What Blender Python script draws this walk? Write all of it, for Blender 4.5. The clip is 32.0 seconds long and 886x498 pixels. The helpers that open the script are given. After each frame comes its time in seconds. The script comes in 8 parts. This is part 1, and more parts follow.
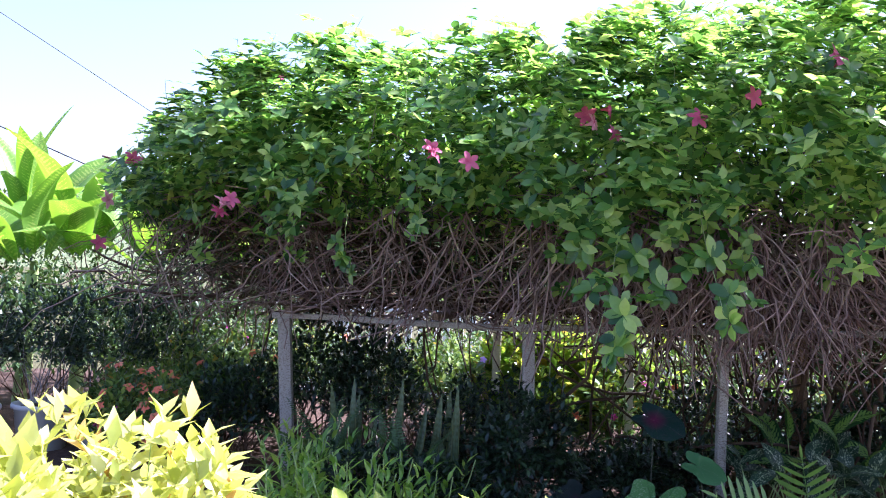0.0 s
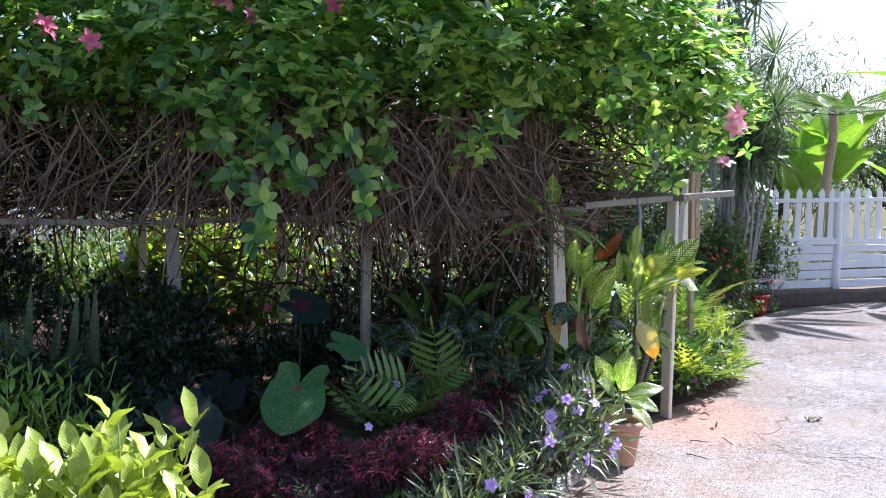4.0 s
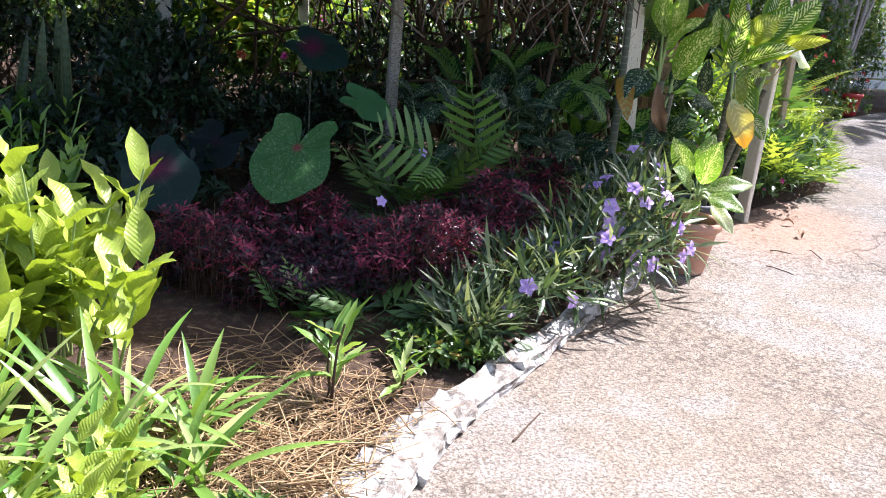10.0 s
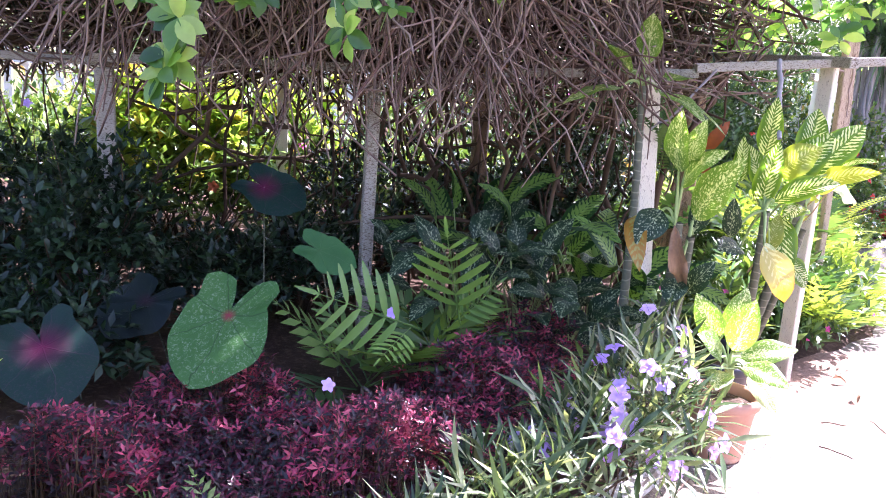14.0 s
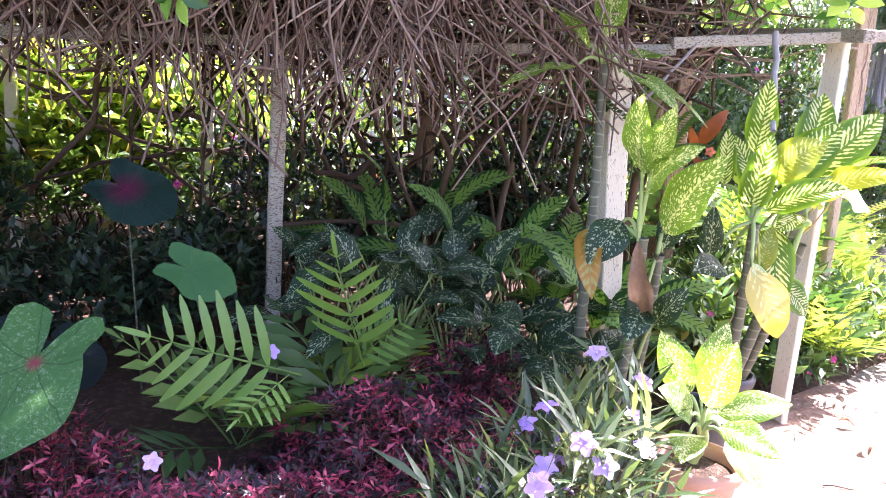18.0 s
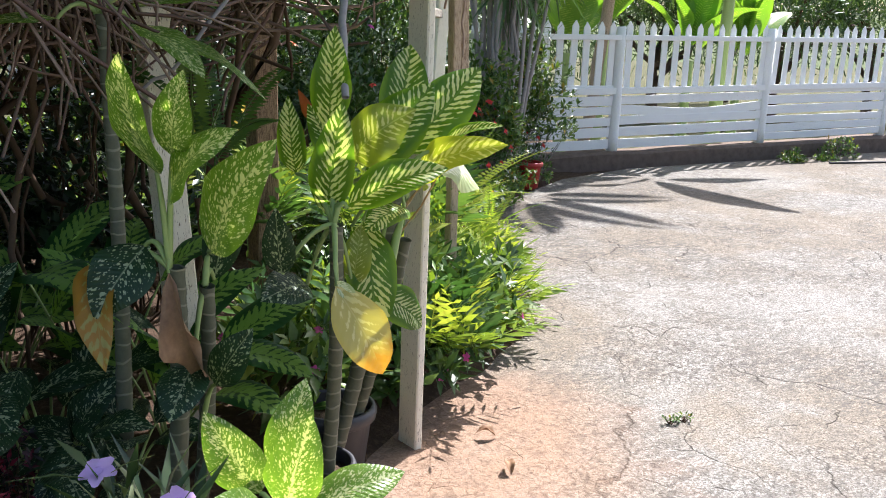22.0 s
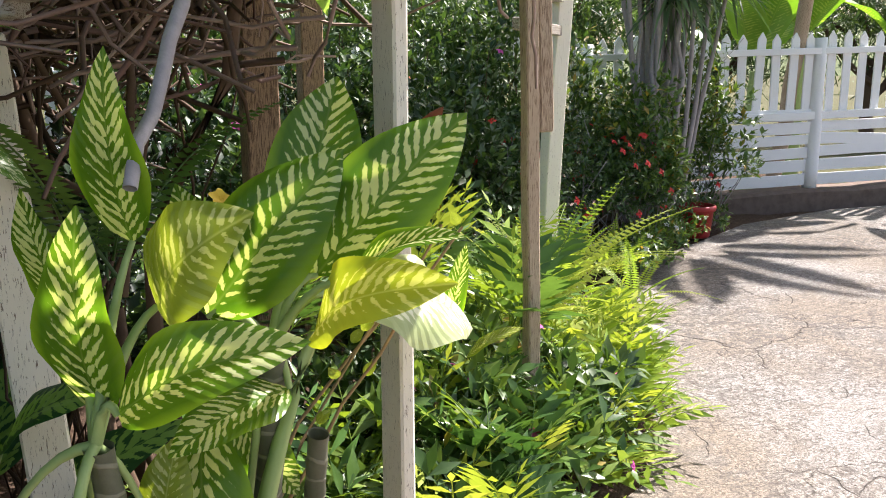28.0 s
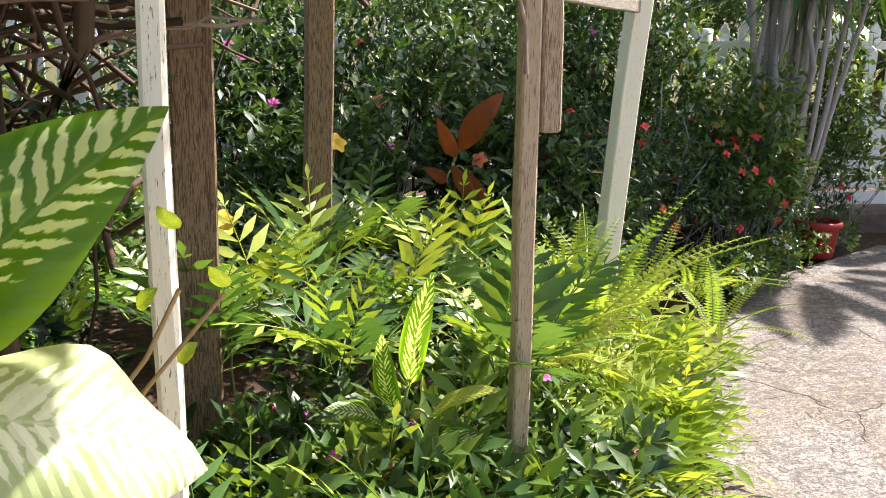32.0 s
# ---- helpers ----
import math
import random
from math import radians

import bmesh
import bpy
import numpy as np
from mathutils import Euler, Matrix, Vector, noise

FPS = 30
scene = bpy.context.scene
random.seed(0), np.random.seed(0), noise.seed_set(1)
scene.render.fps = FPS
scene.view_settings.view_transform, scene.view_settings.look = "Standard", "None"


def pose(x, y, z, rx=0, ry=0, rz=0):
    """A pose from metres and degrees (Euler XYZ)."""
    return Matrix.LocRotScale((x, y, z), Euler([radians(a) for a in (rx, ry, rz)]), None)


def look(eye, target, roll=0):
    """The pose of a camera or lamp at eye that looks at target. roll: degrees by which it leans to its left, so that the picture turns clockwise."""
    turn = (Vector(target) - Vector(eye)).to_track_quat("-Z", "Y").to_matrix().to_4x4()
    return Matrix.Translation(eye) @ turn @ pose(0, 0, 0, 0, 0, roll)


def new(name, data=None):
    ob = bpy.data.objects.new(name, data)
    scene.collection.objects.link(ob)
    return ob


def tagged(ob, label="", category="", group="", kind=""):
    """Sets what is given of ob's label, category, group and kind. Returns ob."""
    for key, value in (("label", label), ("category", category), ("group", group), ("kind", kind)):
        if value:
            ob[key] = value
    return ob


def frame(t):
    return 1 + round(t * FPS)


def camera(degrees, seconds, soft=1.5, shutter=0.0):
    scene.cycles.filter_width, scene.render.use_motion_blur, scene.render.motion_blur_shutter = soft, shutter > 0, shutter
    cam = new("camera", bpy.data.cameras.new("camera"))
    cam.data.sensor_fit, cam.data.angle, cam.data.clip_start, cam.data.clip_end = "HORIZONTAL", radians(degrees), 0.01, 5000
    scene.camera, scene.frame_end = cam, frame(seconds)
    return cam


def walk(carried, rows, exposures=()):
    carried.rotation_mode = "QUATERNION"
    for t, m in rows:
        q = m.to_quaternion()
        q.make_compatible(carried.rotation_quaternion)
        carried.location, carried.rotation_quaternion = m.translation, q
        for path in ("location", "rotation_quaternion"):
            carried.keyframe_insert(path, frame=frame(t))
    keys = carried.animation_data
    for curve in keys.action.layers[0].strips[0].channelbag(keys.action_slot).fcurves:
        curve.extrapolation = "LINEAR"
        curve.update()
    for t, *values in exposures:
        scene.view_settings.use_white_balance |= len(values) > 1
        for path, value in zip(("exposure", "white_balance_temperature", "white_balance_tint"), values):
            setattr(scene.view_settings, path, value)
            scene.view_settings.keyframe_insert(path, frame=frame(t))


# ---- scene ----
cam = camera(54.7, 32.0, 1.0)
METRES, EYE, TILT, LEAN, TURN = 6.0, 1.66, 2.0, -2.6, 0.0
ROWS = [
    (0.0, 0.0, 0.0, 0.0, 0.0, 0.0, -0.0),
    (0.5, -0.0006, -0.0061, -0.0007, -0.45, 0.74, 0.13),
    (1.0, -0.0012, -0.0072, -0.0017, -4.3, 1.52, -0.32),
    (1.5, 0.0011, -0.0071, -0.001, -9.34, 1.72, -0.77),
    (2.0, 0.0042, -0.0012, -0.0006, -12.38, 1.81, -0.7),
    (2.5, 0.0086, -0.0051, 0.0, -15.98, 1.89, -0.22),
    (3.0, 0.0145, -0.0046, 0.0012, -19.31, 0.56, -0.14),
    (3.5, 0.0186, -0.0035, -0.0021, -21.0, -2.81, -0.1),
    (4.0, 0.0242, 0.0011, -0.0097, -22.01, -6.94, 0.48),
    (4.5, 0.0273, 0.0094, -0.0184, -22.7, -10.2, 0.09),
    (6.5, 0.0283, 0.0615, -0.0504, -24.17, -18.76, -1.22),
    (7.0, 0.029, 0.0703, -0.0544, -23.31, -20.64, -0.88),
    (7.5, 0.0368, 0.0815, -0.058, -20.77, -21.95, -0.7),
    (8.0, 0.0484, 0.0925, -0.061, -19.17, -22.03, -2.13),
    (8.5, 0.0624, 0.1047, -0.0618, -17.46, -21.83, -2.94),
    (9.0, 0.072, 0.1145, -0.063, -17.26, -22.46, -3.36),
    (9.5, 0.0794, 0.1268, -0.064, -17.84, -22.69, -3.98),
    (10.0, 0.0881, 0.1441, -0.0634, -17.98, -21.42, -3.17),
    (10.5, 0.0923, 0.1646, -0.0644, -19.68, -20.49, -3.54),
    (11.0, 0.0987, 0.1802, -0.0658, -19.24, -19.47, -2.38),
    (11.5, 0.1061, 0.195, -0.0658, -18.16, -19.35, -1.5),
    (12.0, 0.1193, 0.2085, -0.0666, -16.18, -18.48, -1.72),
    (12.5, 0.1328, 0.2228, -0.0657, -15.1, -17.12, -2.53),
    (13.0, 0.1429, 0.2324, -0.0633, -15.57, -16.63, -2.47),
    (13.5, 0.1526, 0.2437, -0.0613, -16.31, -15.48, -2.46),
    (14.0, 0.1607, 0.256, -0.0604, -16.51, -14.31, -2.25),
    (14.5, 0.1695, 0.2709, -0.061, -16.98, -12.99, -1.42),
    (16.5, 0.2165, 0.3233, -0.0675, -13.6, -14.05, -2.54),
    (17.0, 0.2298, 0.3319, -0.0699, -11.66, -14.41, -3.61),
    (17.5, 0.2429, 0.3454, -0.0698, -13.16, -15.76, -2.76),
    (18.0, 0.2532, 0.358, -0.0716, -15.78, -15.12, -2.37),
    (18.5, 0.2657, 0.3793, -0.0744, -19.65, -14.69, -0.86),
    (19.0, 0.2759, 0.3918, -0.0765, -24.82, -14.83, 0.38),
    (19.5, 0.2887, 0.4039, -0.0776, -28.9, -16.06, 0.2),
    (20.0, 0.3076, 0.4179, -0.0787, -31.4, -15.51, 0.62),
    (20.5, 0.3273, 0.4305, -0.0783, -33.38, -14.77, 0.1),
    (21.0, 0.3458, 0.4402, -0.0797, -34.6, -14.87, -1.11),
    (21.5, 0.3583, 0.4506, -0.0807, -36.61, -16.58, -1.23),
    (22.0, 0.3705, 0.4651, -0.0838, -38.72, -16.45, -1.51),
    (22.5, 0.3826, 0.4825, -0.0859, -39.55, -15.88, -0.14),
    (23.0, 0.392, 0.4938, -0.0877, -40.97, -16.37, 0.84),
    (23.5, 0.4068, 0.5066, -0.0895, -41.37, -17.54, 0.99),
    (24.0, 0.4236, 0.517, -0.0896, -41.03, -16.9, 1.02),
    (24.5, 0.4445, 0.5259, -0.0899, -39.8, -15.97, -0.01),
    (26.5, 0.5081, 0.5623, -0.0943, -33.57, -15.41, -0.59),
    (27.0, 0.5181, 0.5668, -0.0943, -31.52, -14.99, 0.56),
    (27.5, 0.5313, 0.5777, -0.0939, -28.8, -15.78, 0.97),
    (28.0, 0.546, 0.5836, -0.0938, -26.17, -14.74, 1.48),
    (28.5, 0.5661, 0.5889, -0.092, -21.62, -12.94, 1.08),
    (29.0, 0.5806, 0.5885, -0.0911, -17.84, -12.71, 1.03),
    (29.5, 0.592, 0.595, -0.0909, -15.56, -12.8, 1.93),
    (30.0, 0.6036, 0.6067, -0.0916, -15.39, -12.71, 0.85),
    (30.5, 0.6162, 0.6192, -0.0933, -16.1, -12.56, -0.6),
    (31.0, 0.6292, 0.6317, -0.096, -18.04, -12.29, -0.48),
    (31.5, 0.6397, 0.642, -0.0983, -18.49, -14.43, -0.65),
    (32.0, 0.6533, 0.6515, -0.1023, -16.53, -15.81, -0.21),
]
EXPOSURES = [(0.0, 2.06, 5400, 35), (1.0, 1.88, 5400, 34), (2.0, 1.55, 5350, 33), (3.0, 1.40, 5400, 30), (4.5, 1.36, 5700, 21), (7.0, 1.23, 5900, 17), (9.0, 1.33, 5900, 18), (10.0, 1.48, 5900, 19), (11.0, 1.82, 5850, 25), (13.0, 2.62, 5750, 36), (14.0, 2.84, 5750, 40), (17.0, 3.22, 5850, 42), (18.0, 3.08, 6000, 38), (19.0, 2.6, 6200, 29), (20.0, 1.72, 6200, 18), (21.0, 1.42, 6200, 14), (24.0, 1.2, 6200, 13), (27.0, 1.3, 6450, 14), (29.0, 1.54, 6700, 19), (30.0, 1.58, 6750, 19), (32.0, 1.5, 6750, 17)]
walk(cam, [(t, pose(0, 0, EYE, TILT, LEAN, TURN) @ pose(METRES * x, METRES * y, METRES * z, 90 + pitch, roll, yaw)) for t, x, y, z, yaw, pitch, roll in ROWS], EXPOSURES)
# ---------------------------------------------------------------- light
SUN_DIR = Vector((0.94, 0.34, 0.0)).normalized()
SUN_EL = radians(50)
world = bpy.data.worlds.new("sky")
scene.world = world
world.use_nodes = True
wn, wl = world.node_tree.nodes, world.node_tree.links
sky = wn.new("ShaderNodeTexSky")
sky.sky_type = "NISHITA"
sky.sun_disc = False
sky.sun_elevation = SUN_EL
sky.sun_rotation = math.atan2(SUN_DIR.x, SUN_DIR.y)
sky.dust_density = 3.0
sky.air_density = 1.2
wn["Background"].inputs["Strength"].default_value = 0.092
wl.new(sky.outputs["Color"], wn["Background"].inputs["Color"])
sun_data = bpy.data.lights.new("sun", "SUN")
sun_data.energy = 5.0
sun_data.angle = radians(0.6)
sun_data.color = (1.0, 0.975, 0.94)
sun = new("sun", sun_data)
sun_vec = Vector((SUN_DIR.x * math.cos(SUN_EL), SUN_DIR.y * math.cos(SUN_EL), math.sin(SUN_EL)))
sun.matrix_world = look(tuple(sun_vec * 60), (0, 0, 0))

RNG = np.random.default_rng(7)


# ---------------------------------------------------------------- materials
class Nodes:
    """A small wrapper round a material's node tree."""

    def __init__(self, name):
        self.mat = bpy.data.materials.new(name)
        self.mat.use_nodes = True
        self.t = self.mat.node_tree
        self.n, self.l = self.t.nodes, self.t.links
        self.bsdf = self.n["Principled BSDF"]
        self.out = self.n["Material Output"]

    def add(self, kind, **props):
        nd = self.n.new(kind)
        for k, v in props.items():
            if k == "operation":
                nd.operation = v
            elif k == "feature":
                nd.feature = v
            elif k == "data_type":
                nd.data_type = v
            elif k == "blend_type":
                nd.blend_type = v
            else:
                nd.inputs[k].default_value = v
        return nd

    def link(self, a, b):
        self.l.new(a, b)

    def noise(self, scale, vec=None, detail=4.0, rough=0.55, dist=0.0):
        nd = self.add("ShaderNodeTexNoise", Scale=scale, Detail=detail, Roughness=rough, Distortion=dist)
        if vec is not None:
            self.link(vec, nd.inputs["Vector"])
        return nd.outputs["Fac"]

    def ramp(self, fac, stops):
        nd = self.n.new("ShaderNodeValToRGB")
        els = nd.color_ramp.elements
        while len(els) < len(stops):
            els.new(0.5)
        for e, (p, c) in zip(els, stops):
            e.position = p
            e.color = c if len(c) == 4 else (*c, 1)
        self.link(fac, nd.inputs["Fac"])
        return nd.outputs["Color"]

    def math(self, op, a, b=None, clamp=False):
        nd = self.n.new("ShaderNodeMath")
        nd.operation = op
        nd.use_clamp = clamp
        for i, v in enumerate((a, b)):
            if v is None:
                continue
            if isinstance(v, (int, float)):
                nd.inputs[i].default_value = v
            else:
                self.link(v, nd.inputs[i])
        return nd.outputs[0]

    def mix(self, fac, a, b, mode="MIX"):
        nd = self.n.new("ShaderNodeMix")
        nd.data_type = "RGBA"
        nd.blend_type = mode
        for sock, v in ((nd.inputs[0], fac), (nd.inputs[6], a), (nd.inputs[7], b)):
            if isinstance(v, (int, float)):
                sock.default_value = v
            elif isinstance(v, tuple):
                sock.default_value = v if len(v) == 4 else (*v, 1)
            else:
                self.link(v, sock)
        return nd.outputs[2]

    def bump(self, height, strength, dist=0.01):
        nd = self.n.new("ShaderNodeBump")
        nd.inputs["Strength"].default_value = strength
        nd.inputs["Distance"].default_value = dist
        self.link(height, nd.inputs["Height"])
        return nd.outputs["Normal"]

    def coord(self, which="Object"):
        return self.n.new("ShaderNodeTexCoord").outputs[which]

    def base(self, col, rough=0.6, normal=None, spec=0.5):
        if isinstance(col, tuple):
            self.bsdf.inputs["Base Color"].default_value = (*col, 1)
        else:
            self.link(col, self.bsdf.inputs["Base Color"])
        if isinstance(rough, (int, float)):
            self.bsdf.inputs["Roughness"].default_value = rough
        else:
            self.link(rough, self.bsdf.inputs["Roughness"])
        self.bsdf.inputs["Specular IOR Level"].default_value = spec
        if normal is not None:
            self.link(normal, self.bsdf.inputs["Normal"])
        return self.mat

    def translucent(self, col, amount):
        """Let part of the light pass through a thin leaf or petal."""
        tr = self.n.new("ShaderNodeBsdfTranslucent")
        self.link(col, tr.inputs["Color"])
        mx = self.n.new("ShaderNodeMixShader")
        mx.inputs[0].default_value = amount
        self.link(self.bsdf.outputs[0], mx.inputs[1])
        self.link(tr.outputs[0], mx.inputs[2])
        self.link(mx.outputs[0], self.out.inputs["Surface"])


def leaf_mat(name, dark, mid, light, trans=0.35, rough=0.42, per_object=False, old=None, grain=40.0, spec=0.45):
    """Leaves of three greens, varied leaf by leaf, with a fine mottle and light passing through."""
    m = Nodes(name)
    if per_object:
        rnd = m.n.new("ShaderNodeObjectInfo").outputs["Random"]
    else:
        rnd = m.n.new("ShaderNodeNewGeometry").outputs["Random Per Island"]
    stops = [(0.0, dark), (0.5, mid), (0.93 if old else 1.0, light)]
    if old:
        stops.append((0.985, old))
    col = m.ramp(rnd, stops)
    fine = m.noise(grain, m.coord(), 3.0)
    col = m.mix(m.math("MULTIPLY", fine, 0.45), col, m.mix(1.0, col, (0.45, 0.5, 0.4), "MULTIPLY"))
    m.base(col, rough, m.bump(fine, 0.25, 0.004), spec)
    glow = m.mix(1.0, col, (1.45, 1.4, 0.65), "MULTIPLY")
    m.translucent(glow, trans)
    return m.mat


def leaf_coords(m, slant):
    """Place on a blade: distance from the midrib, run along the side veins, side of the midrib, and a number for each leaf."""
    uv = m.n.new("ShaderNodeSeparateXYZ")
    m.link(m.coord("UV"), uv.inputs[0])
    u, v = uv.outputs[0], uv.outputs[1]
    side = m.math("ABSOLUTE", m.math("SUBTRACT", u, 0.5))
    rnd = m.n.new("ShaderNodeObjectInfo").outputs["Random"]
    along = m.math("SUBTRACT", v, m.math("MULTIPLY", side, slant))
    seed = m.math("ADD", m.math("MULTIPLY", rnd, 37.0), m.math("MULTIPLY", m.math("GREATER_THAN", u, 0.5), 5.3))
    return side, along, seed, v


def leaf_space(m, side, along, seed, across, length):
    comb = m.n.new("ShaderNodeCombineXYZ")
    m.link(m.math("MULTIPLY", side, across), comb.inputs[0])
    m.link(m.math("MULTIPLY", along, length), comb.inputs[1])
    m.link(seed, comb.inputs[2])
    return comb.outputs[0]


def leaf_finish(m, col, side, along, rough, spec, trans, veins_n=17.0, relief=0.35):
    """Raised side veins and fine grain, and light passing through the blade."""
    ph = m.math("FRACT", m.math("MULTIPLY", along, veins_n))
    ridge = m.math("ABSOLUTE", m.math("SUBTRACT", ph, 0.5))
    grain = m.noise(90.0, m.coord(), 3.0)
    height = m.math("ADD", m.math("MULTIPLY", ridge, 1.2), m.math("MULTIPLY", grain, 0.3))
    wear = m.noise(14.0, m.coord(), 4.0, 0.65)
    col = m.mix(m.math("MULTIPLY", wear, 0.30), col, m.mix(1.0, col, (0.55, 0.60, 0.45), "MULTIPLY"))
    m.base(col, rough, m.bump(height, relief, 0.004), spec)
    m.translucent(m.mix(1.0, col, (1.35, 1.35, 0.45), "MULTIPLY"), trans)
    return m.mat


def striped_leaf(name, green, pale, edge, freq, slant, amount, trans=0.3, rough=0.34, spec=0.5, midrib=0.5, end=None, end_at=(0.72, 0.95)):
    """Broad leaf with feathered pale bars along its side veins, a brighter rim and a midrib; higher amount leaves fewer bars."""
    m = Nodes(name)
    side, along, seed, v = leaf_coords(m, slant)
    ph = m.math("FRACT", m.math("ADD", m.math("MULTIPLY", along, freq), m.math("MULTIPLY", m.noise(1.0, leaf_space(m, side, along, seed, 5.0, 9.0), 2.0), 0.9)))
    bar = m.math("SUBTRACT", 1.0, m.math("MULTIPLY", m.math("ABSOLUTE", m.math("SUBTRACT", ph, 0.5)), 2.0))
    breaks = m.noise(1.0, leaf_space(m, side, along, seed, 11.0, freq * 0.75), 3.0, 0.6, 0.4)
    blotch = m.noise(1.0, leaf_space(m, side, along, seed, 3.0, 3.5), 2.0)
    val = m.math("ADD", m.math("MULTIPLY", bar, 0.34), m.math("ADD", m.math("MULTIPLY", breaks, 0.85), m.math("MULTIPLY", blotch, 0.50)))
    fade = m.ramp(side, [(0.0, (0.30, 0.30, 0.30)), (0.035, (0, 0, 0)), (0.27, (0.10, 0.10, 0.10)), (0.43, (0.62, 0.62, 0.62))])
    val = m.math("SUBTRACT", val, fade)
    mask = m.ramp(val, [(amount, (0, 0, 0)), (amount + 0.07, (1, 1, 1))])
    rim = m.ramp(side, [(0.36, (0, 0, 0)), (0.49, (1, 1, 1))])
    rib = m.ramp(side, [(0.0, (1, 1, 1)), (0.018, (0, 0, 0))])
    tone = m.noise(1.0, leaf_space(m, side, along, seed, 4.0, 5.0), 3.0)
    col = m.mix(tone, green, m.mix(0.45, green, edge))
    col = m.mix(m.math("MULTIPLY", rim, 0.75), col, edge)
    col = m.mix(mask, col, pale)
    col = m.mix(m.math("MULTIPLY", rib, midrib), col, pale)
    if end:
        col = m.mix(m.ramp(m.math("ADD", v, m.math("MULTIPLY", tone, 0.35)), [(end_at[0], (0, 0, 0)), (end_at[1], (1, 1, 1))]), col, end)
    return leaf_finish(m, col, side, along, rough, spec, trans, freq)


def speckled_leaf(name, green, pale, edge, density, slant=0.45, trans=0.3, rough=0.36, spec=0.45, coarse=1.0):
    """Broad leaf with small separate pale flecks, thicker on the ground near the midrib and scarce at the rim."""
    m = Nodes(name)
    side, along, seed, v = leaf_coords(m, slant)
    warp = m.noise(1.0, leaf_space(m, side, along, seed, 30.0, 60.0), 2.0)
    near = m.math("SUBTRACT", 1.0, m.math("MULTIPLY", side, 2.2), True)
    patch = m.noise(1.0, leaf_space(m, side, along, seed, 5.0, 7.0), 3.0)
    limit = m.math("MULTIPLY", m.math("ADD", m.math("MULTIPLY", near, 0.55), m.math("MULTIPLY", patch, 0.9)), density)
    col = m.mix(m.noise(1.0, leaf_space(m, side, along, seed, 6.0, 6.0), 3.0), green, edge)
    col = m.mix(m.math("MULTIPLY", m.ramp(side, [(0.36, (0, 0, 0)), (0.49, (1, 1, 1))]), 0.7), col, edge)
    for across, length, gain in ((15.0 * coarse, 23.0 * coarse, 1.0), (34.0 * coarse, 52.0 * coarse, 0.85)):
        cell = m.add("ShaderNodeTexVoronoi", Scale=1.0, Randomness=1.0)
        m.link(leaf_space(m, side, along, seed, across, length), cell.inputs["Vector"])
        d = m.math("ADD", cell.outputs["Distance"], m.math("MULTIPLY", m.math("SUBTRACT", warp, 0.5), 0.5))
        mask = m.ramp(m.math("SUBTRACT", m.math("MULTIPLY", limit, gain), d), [(0.0, (0, 0, 0)), (0.07, (1, 1, 1))])
        col = m.mix(m.math("MULTIPLY", mask, 0.92), col, pale)
    col = m.mix(m.math("MULTIPLY", m.ramp(side, [(0.0, (1, 1, 1)), (0.018, (0, 0, 0))]), 0.6), col, pale)
    return leaf_finish(m, col, side, along, rough, spec, trans)


def heart_mat(name, green, vein, centre, trans=0.2, reach=0.09, fleck_gain=0.5, line_gain=0.7, line=None):
    """Caladium blade: thin veins run out from the stalk and fork, flecks fill the fields between, with a coloured centre."""
    m = Nodes(name)
    uv = m.n.new("ShaderNodeSeparateXYZ")
    m.link(m.coord("UV"), uv.inputs[0])
    dx = m.math("SUBTRACT", uv.outputs[0], 0.5)
    dy = m.math("SUBTRACT", uv.outputs[1], 0.55)
    rad = m.math("POWER", m.math("ADD", m.math("MULTIPLY", dx, dx), m.math("MULTIPLY", dy, dy)), 0.5)
    ang = m.math("ADD", m.math("ARCTAN2", dx, dy), m.math("MULTIPLY", m.math("SUBTRACT", m.noise(6.0, m.coord("UV"), 3.0), 0.5), 0.35))
    main = m.math("MULTIPLY", m.math("ABSOLUTE", m.math("SINE", m.math("MULTIPLY", ang, 3.5))), rad)
    fork = m.math("MULTIPLY", m.math("ABSOLUTE", m.math("SINE", m.math("ADD", m.math("MULTIPLY", ang, 10.5), m.math("MULTIPLY", rad, 9.0)))), rad)
    lines = m.ramp(main, [(0.0, (1, 1, 1)), (0.016, (0, 0, 0))])
    thin = m.ramp(fork, [(0.0, (1, 1, 1)), (0.022, (0, 0, 0))])
    fleck = m.noise(58.0, m.coord("UV"), 5.0, 0.75, 0.8)
    fleckm = m.math("MULTIPLY", m.ramp(fleck, [(0.53, (0, 0, 0)), (0.60, (1, 1, 1))]), m.ramp(m.noise(7.0, m.coord("UV"), 3.0), [(0.30, (0, 0, 0)), (0.52, (1, 1, 1))]))
    core = m.ramp(m.math("ADD", rad, m.math("MULTIPLY", m.math("SUBTRACT", fleck, 0.5), 0.05)), [(0.0, (1, 1, 1)), (reach, (0, 0, 0))])
    tone = m.noise(5.0, m.coord("UV"), 4.0)
    col = m.mix(tone, green, tuple(c * 1.35 for c in green))
    col = m.mix(m.math("MULTIPLY", fleckm, fleck_gain), col, vein)
    col = m.mix(m.math("MULTIPLY", thin, line_gain * 0.45), col, line or vein)
    col = m.mix(m.math("MULTIPLY", lines, line_gain), col, line or vein)
    col = m.mix(core, col, centre)
    m.base(col, 0.48, m.bump(m.math("SUBTRACT", fleck, m.math("MULTIPLY", lines, 1.2)), 0.3, 0.004), 0.18)
    m.translucent(col, trans)
    return m.mat


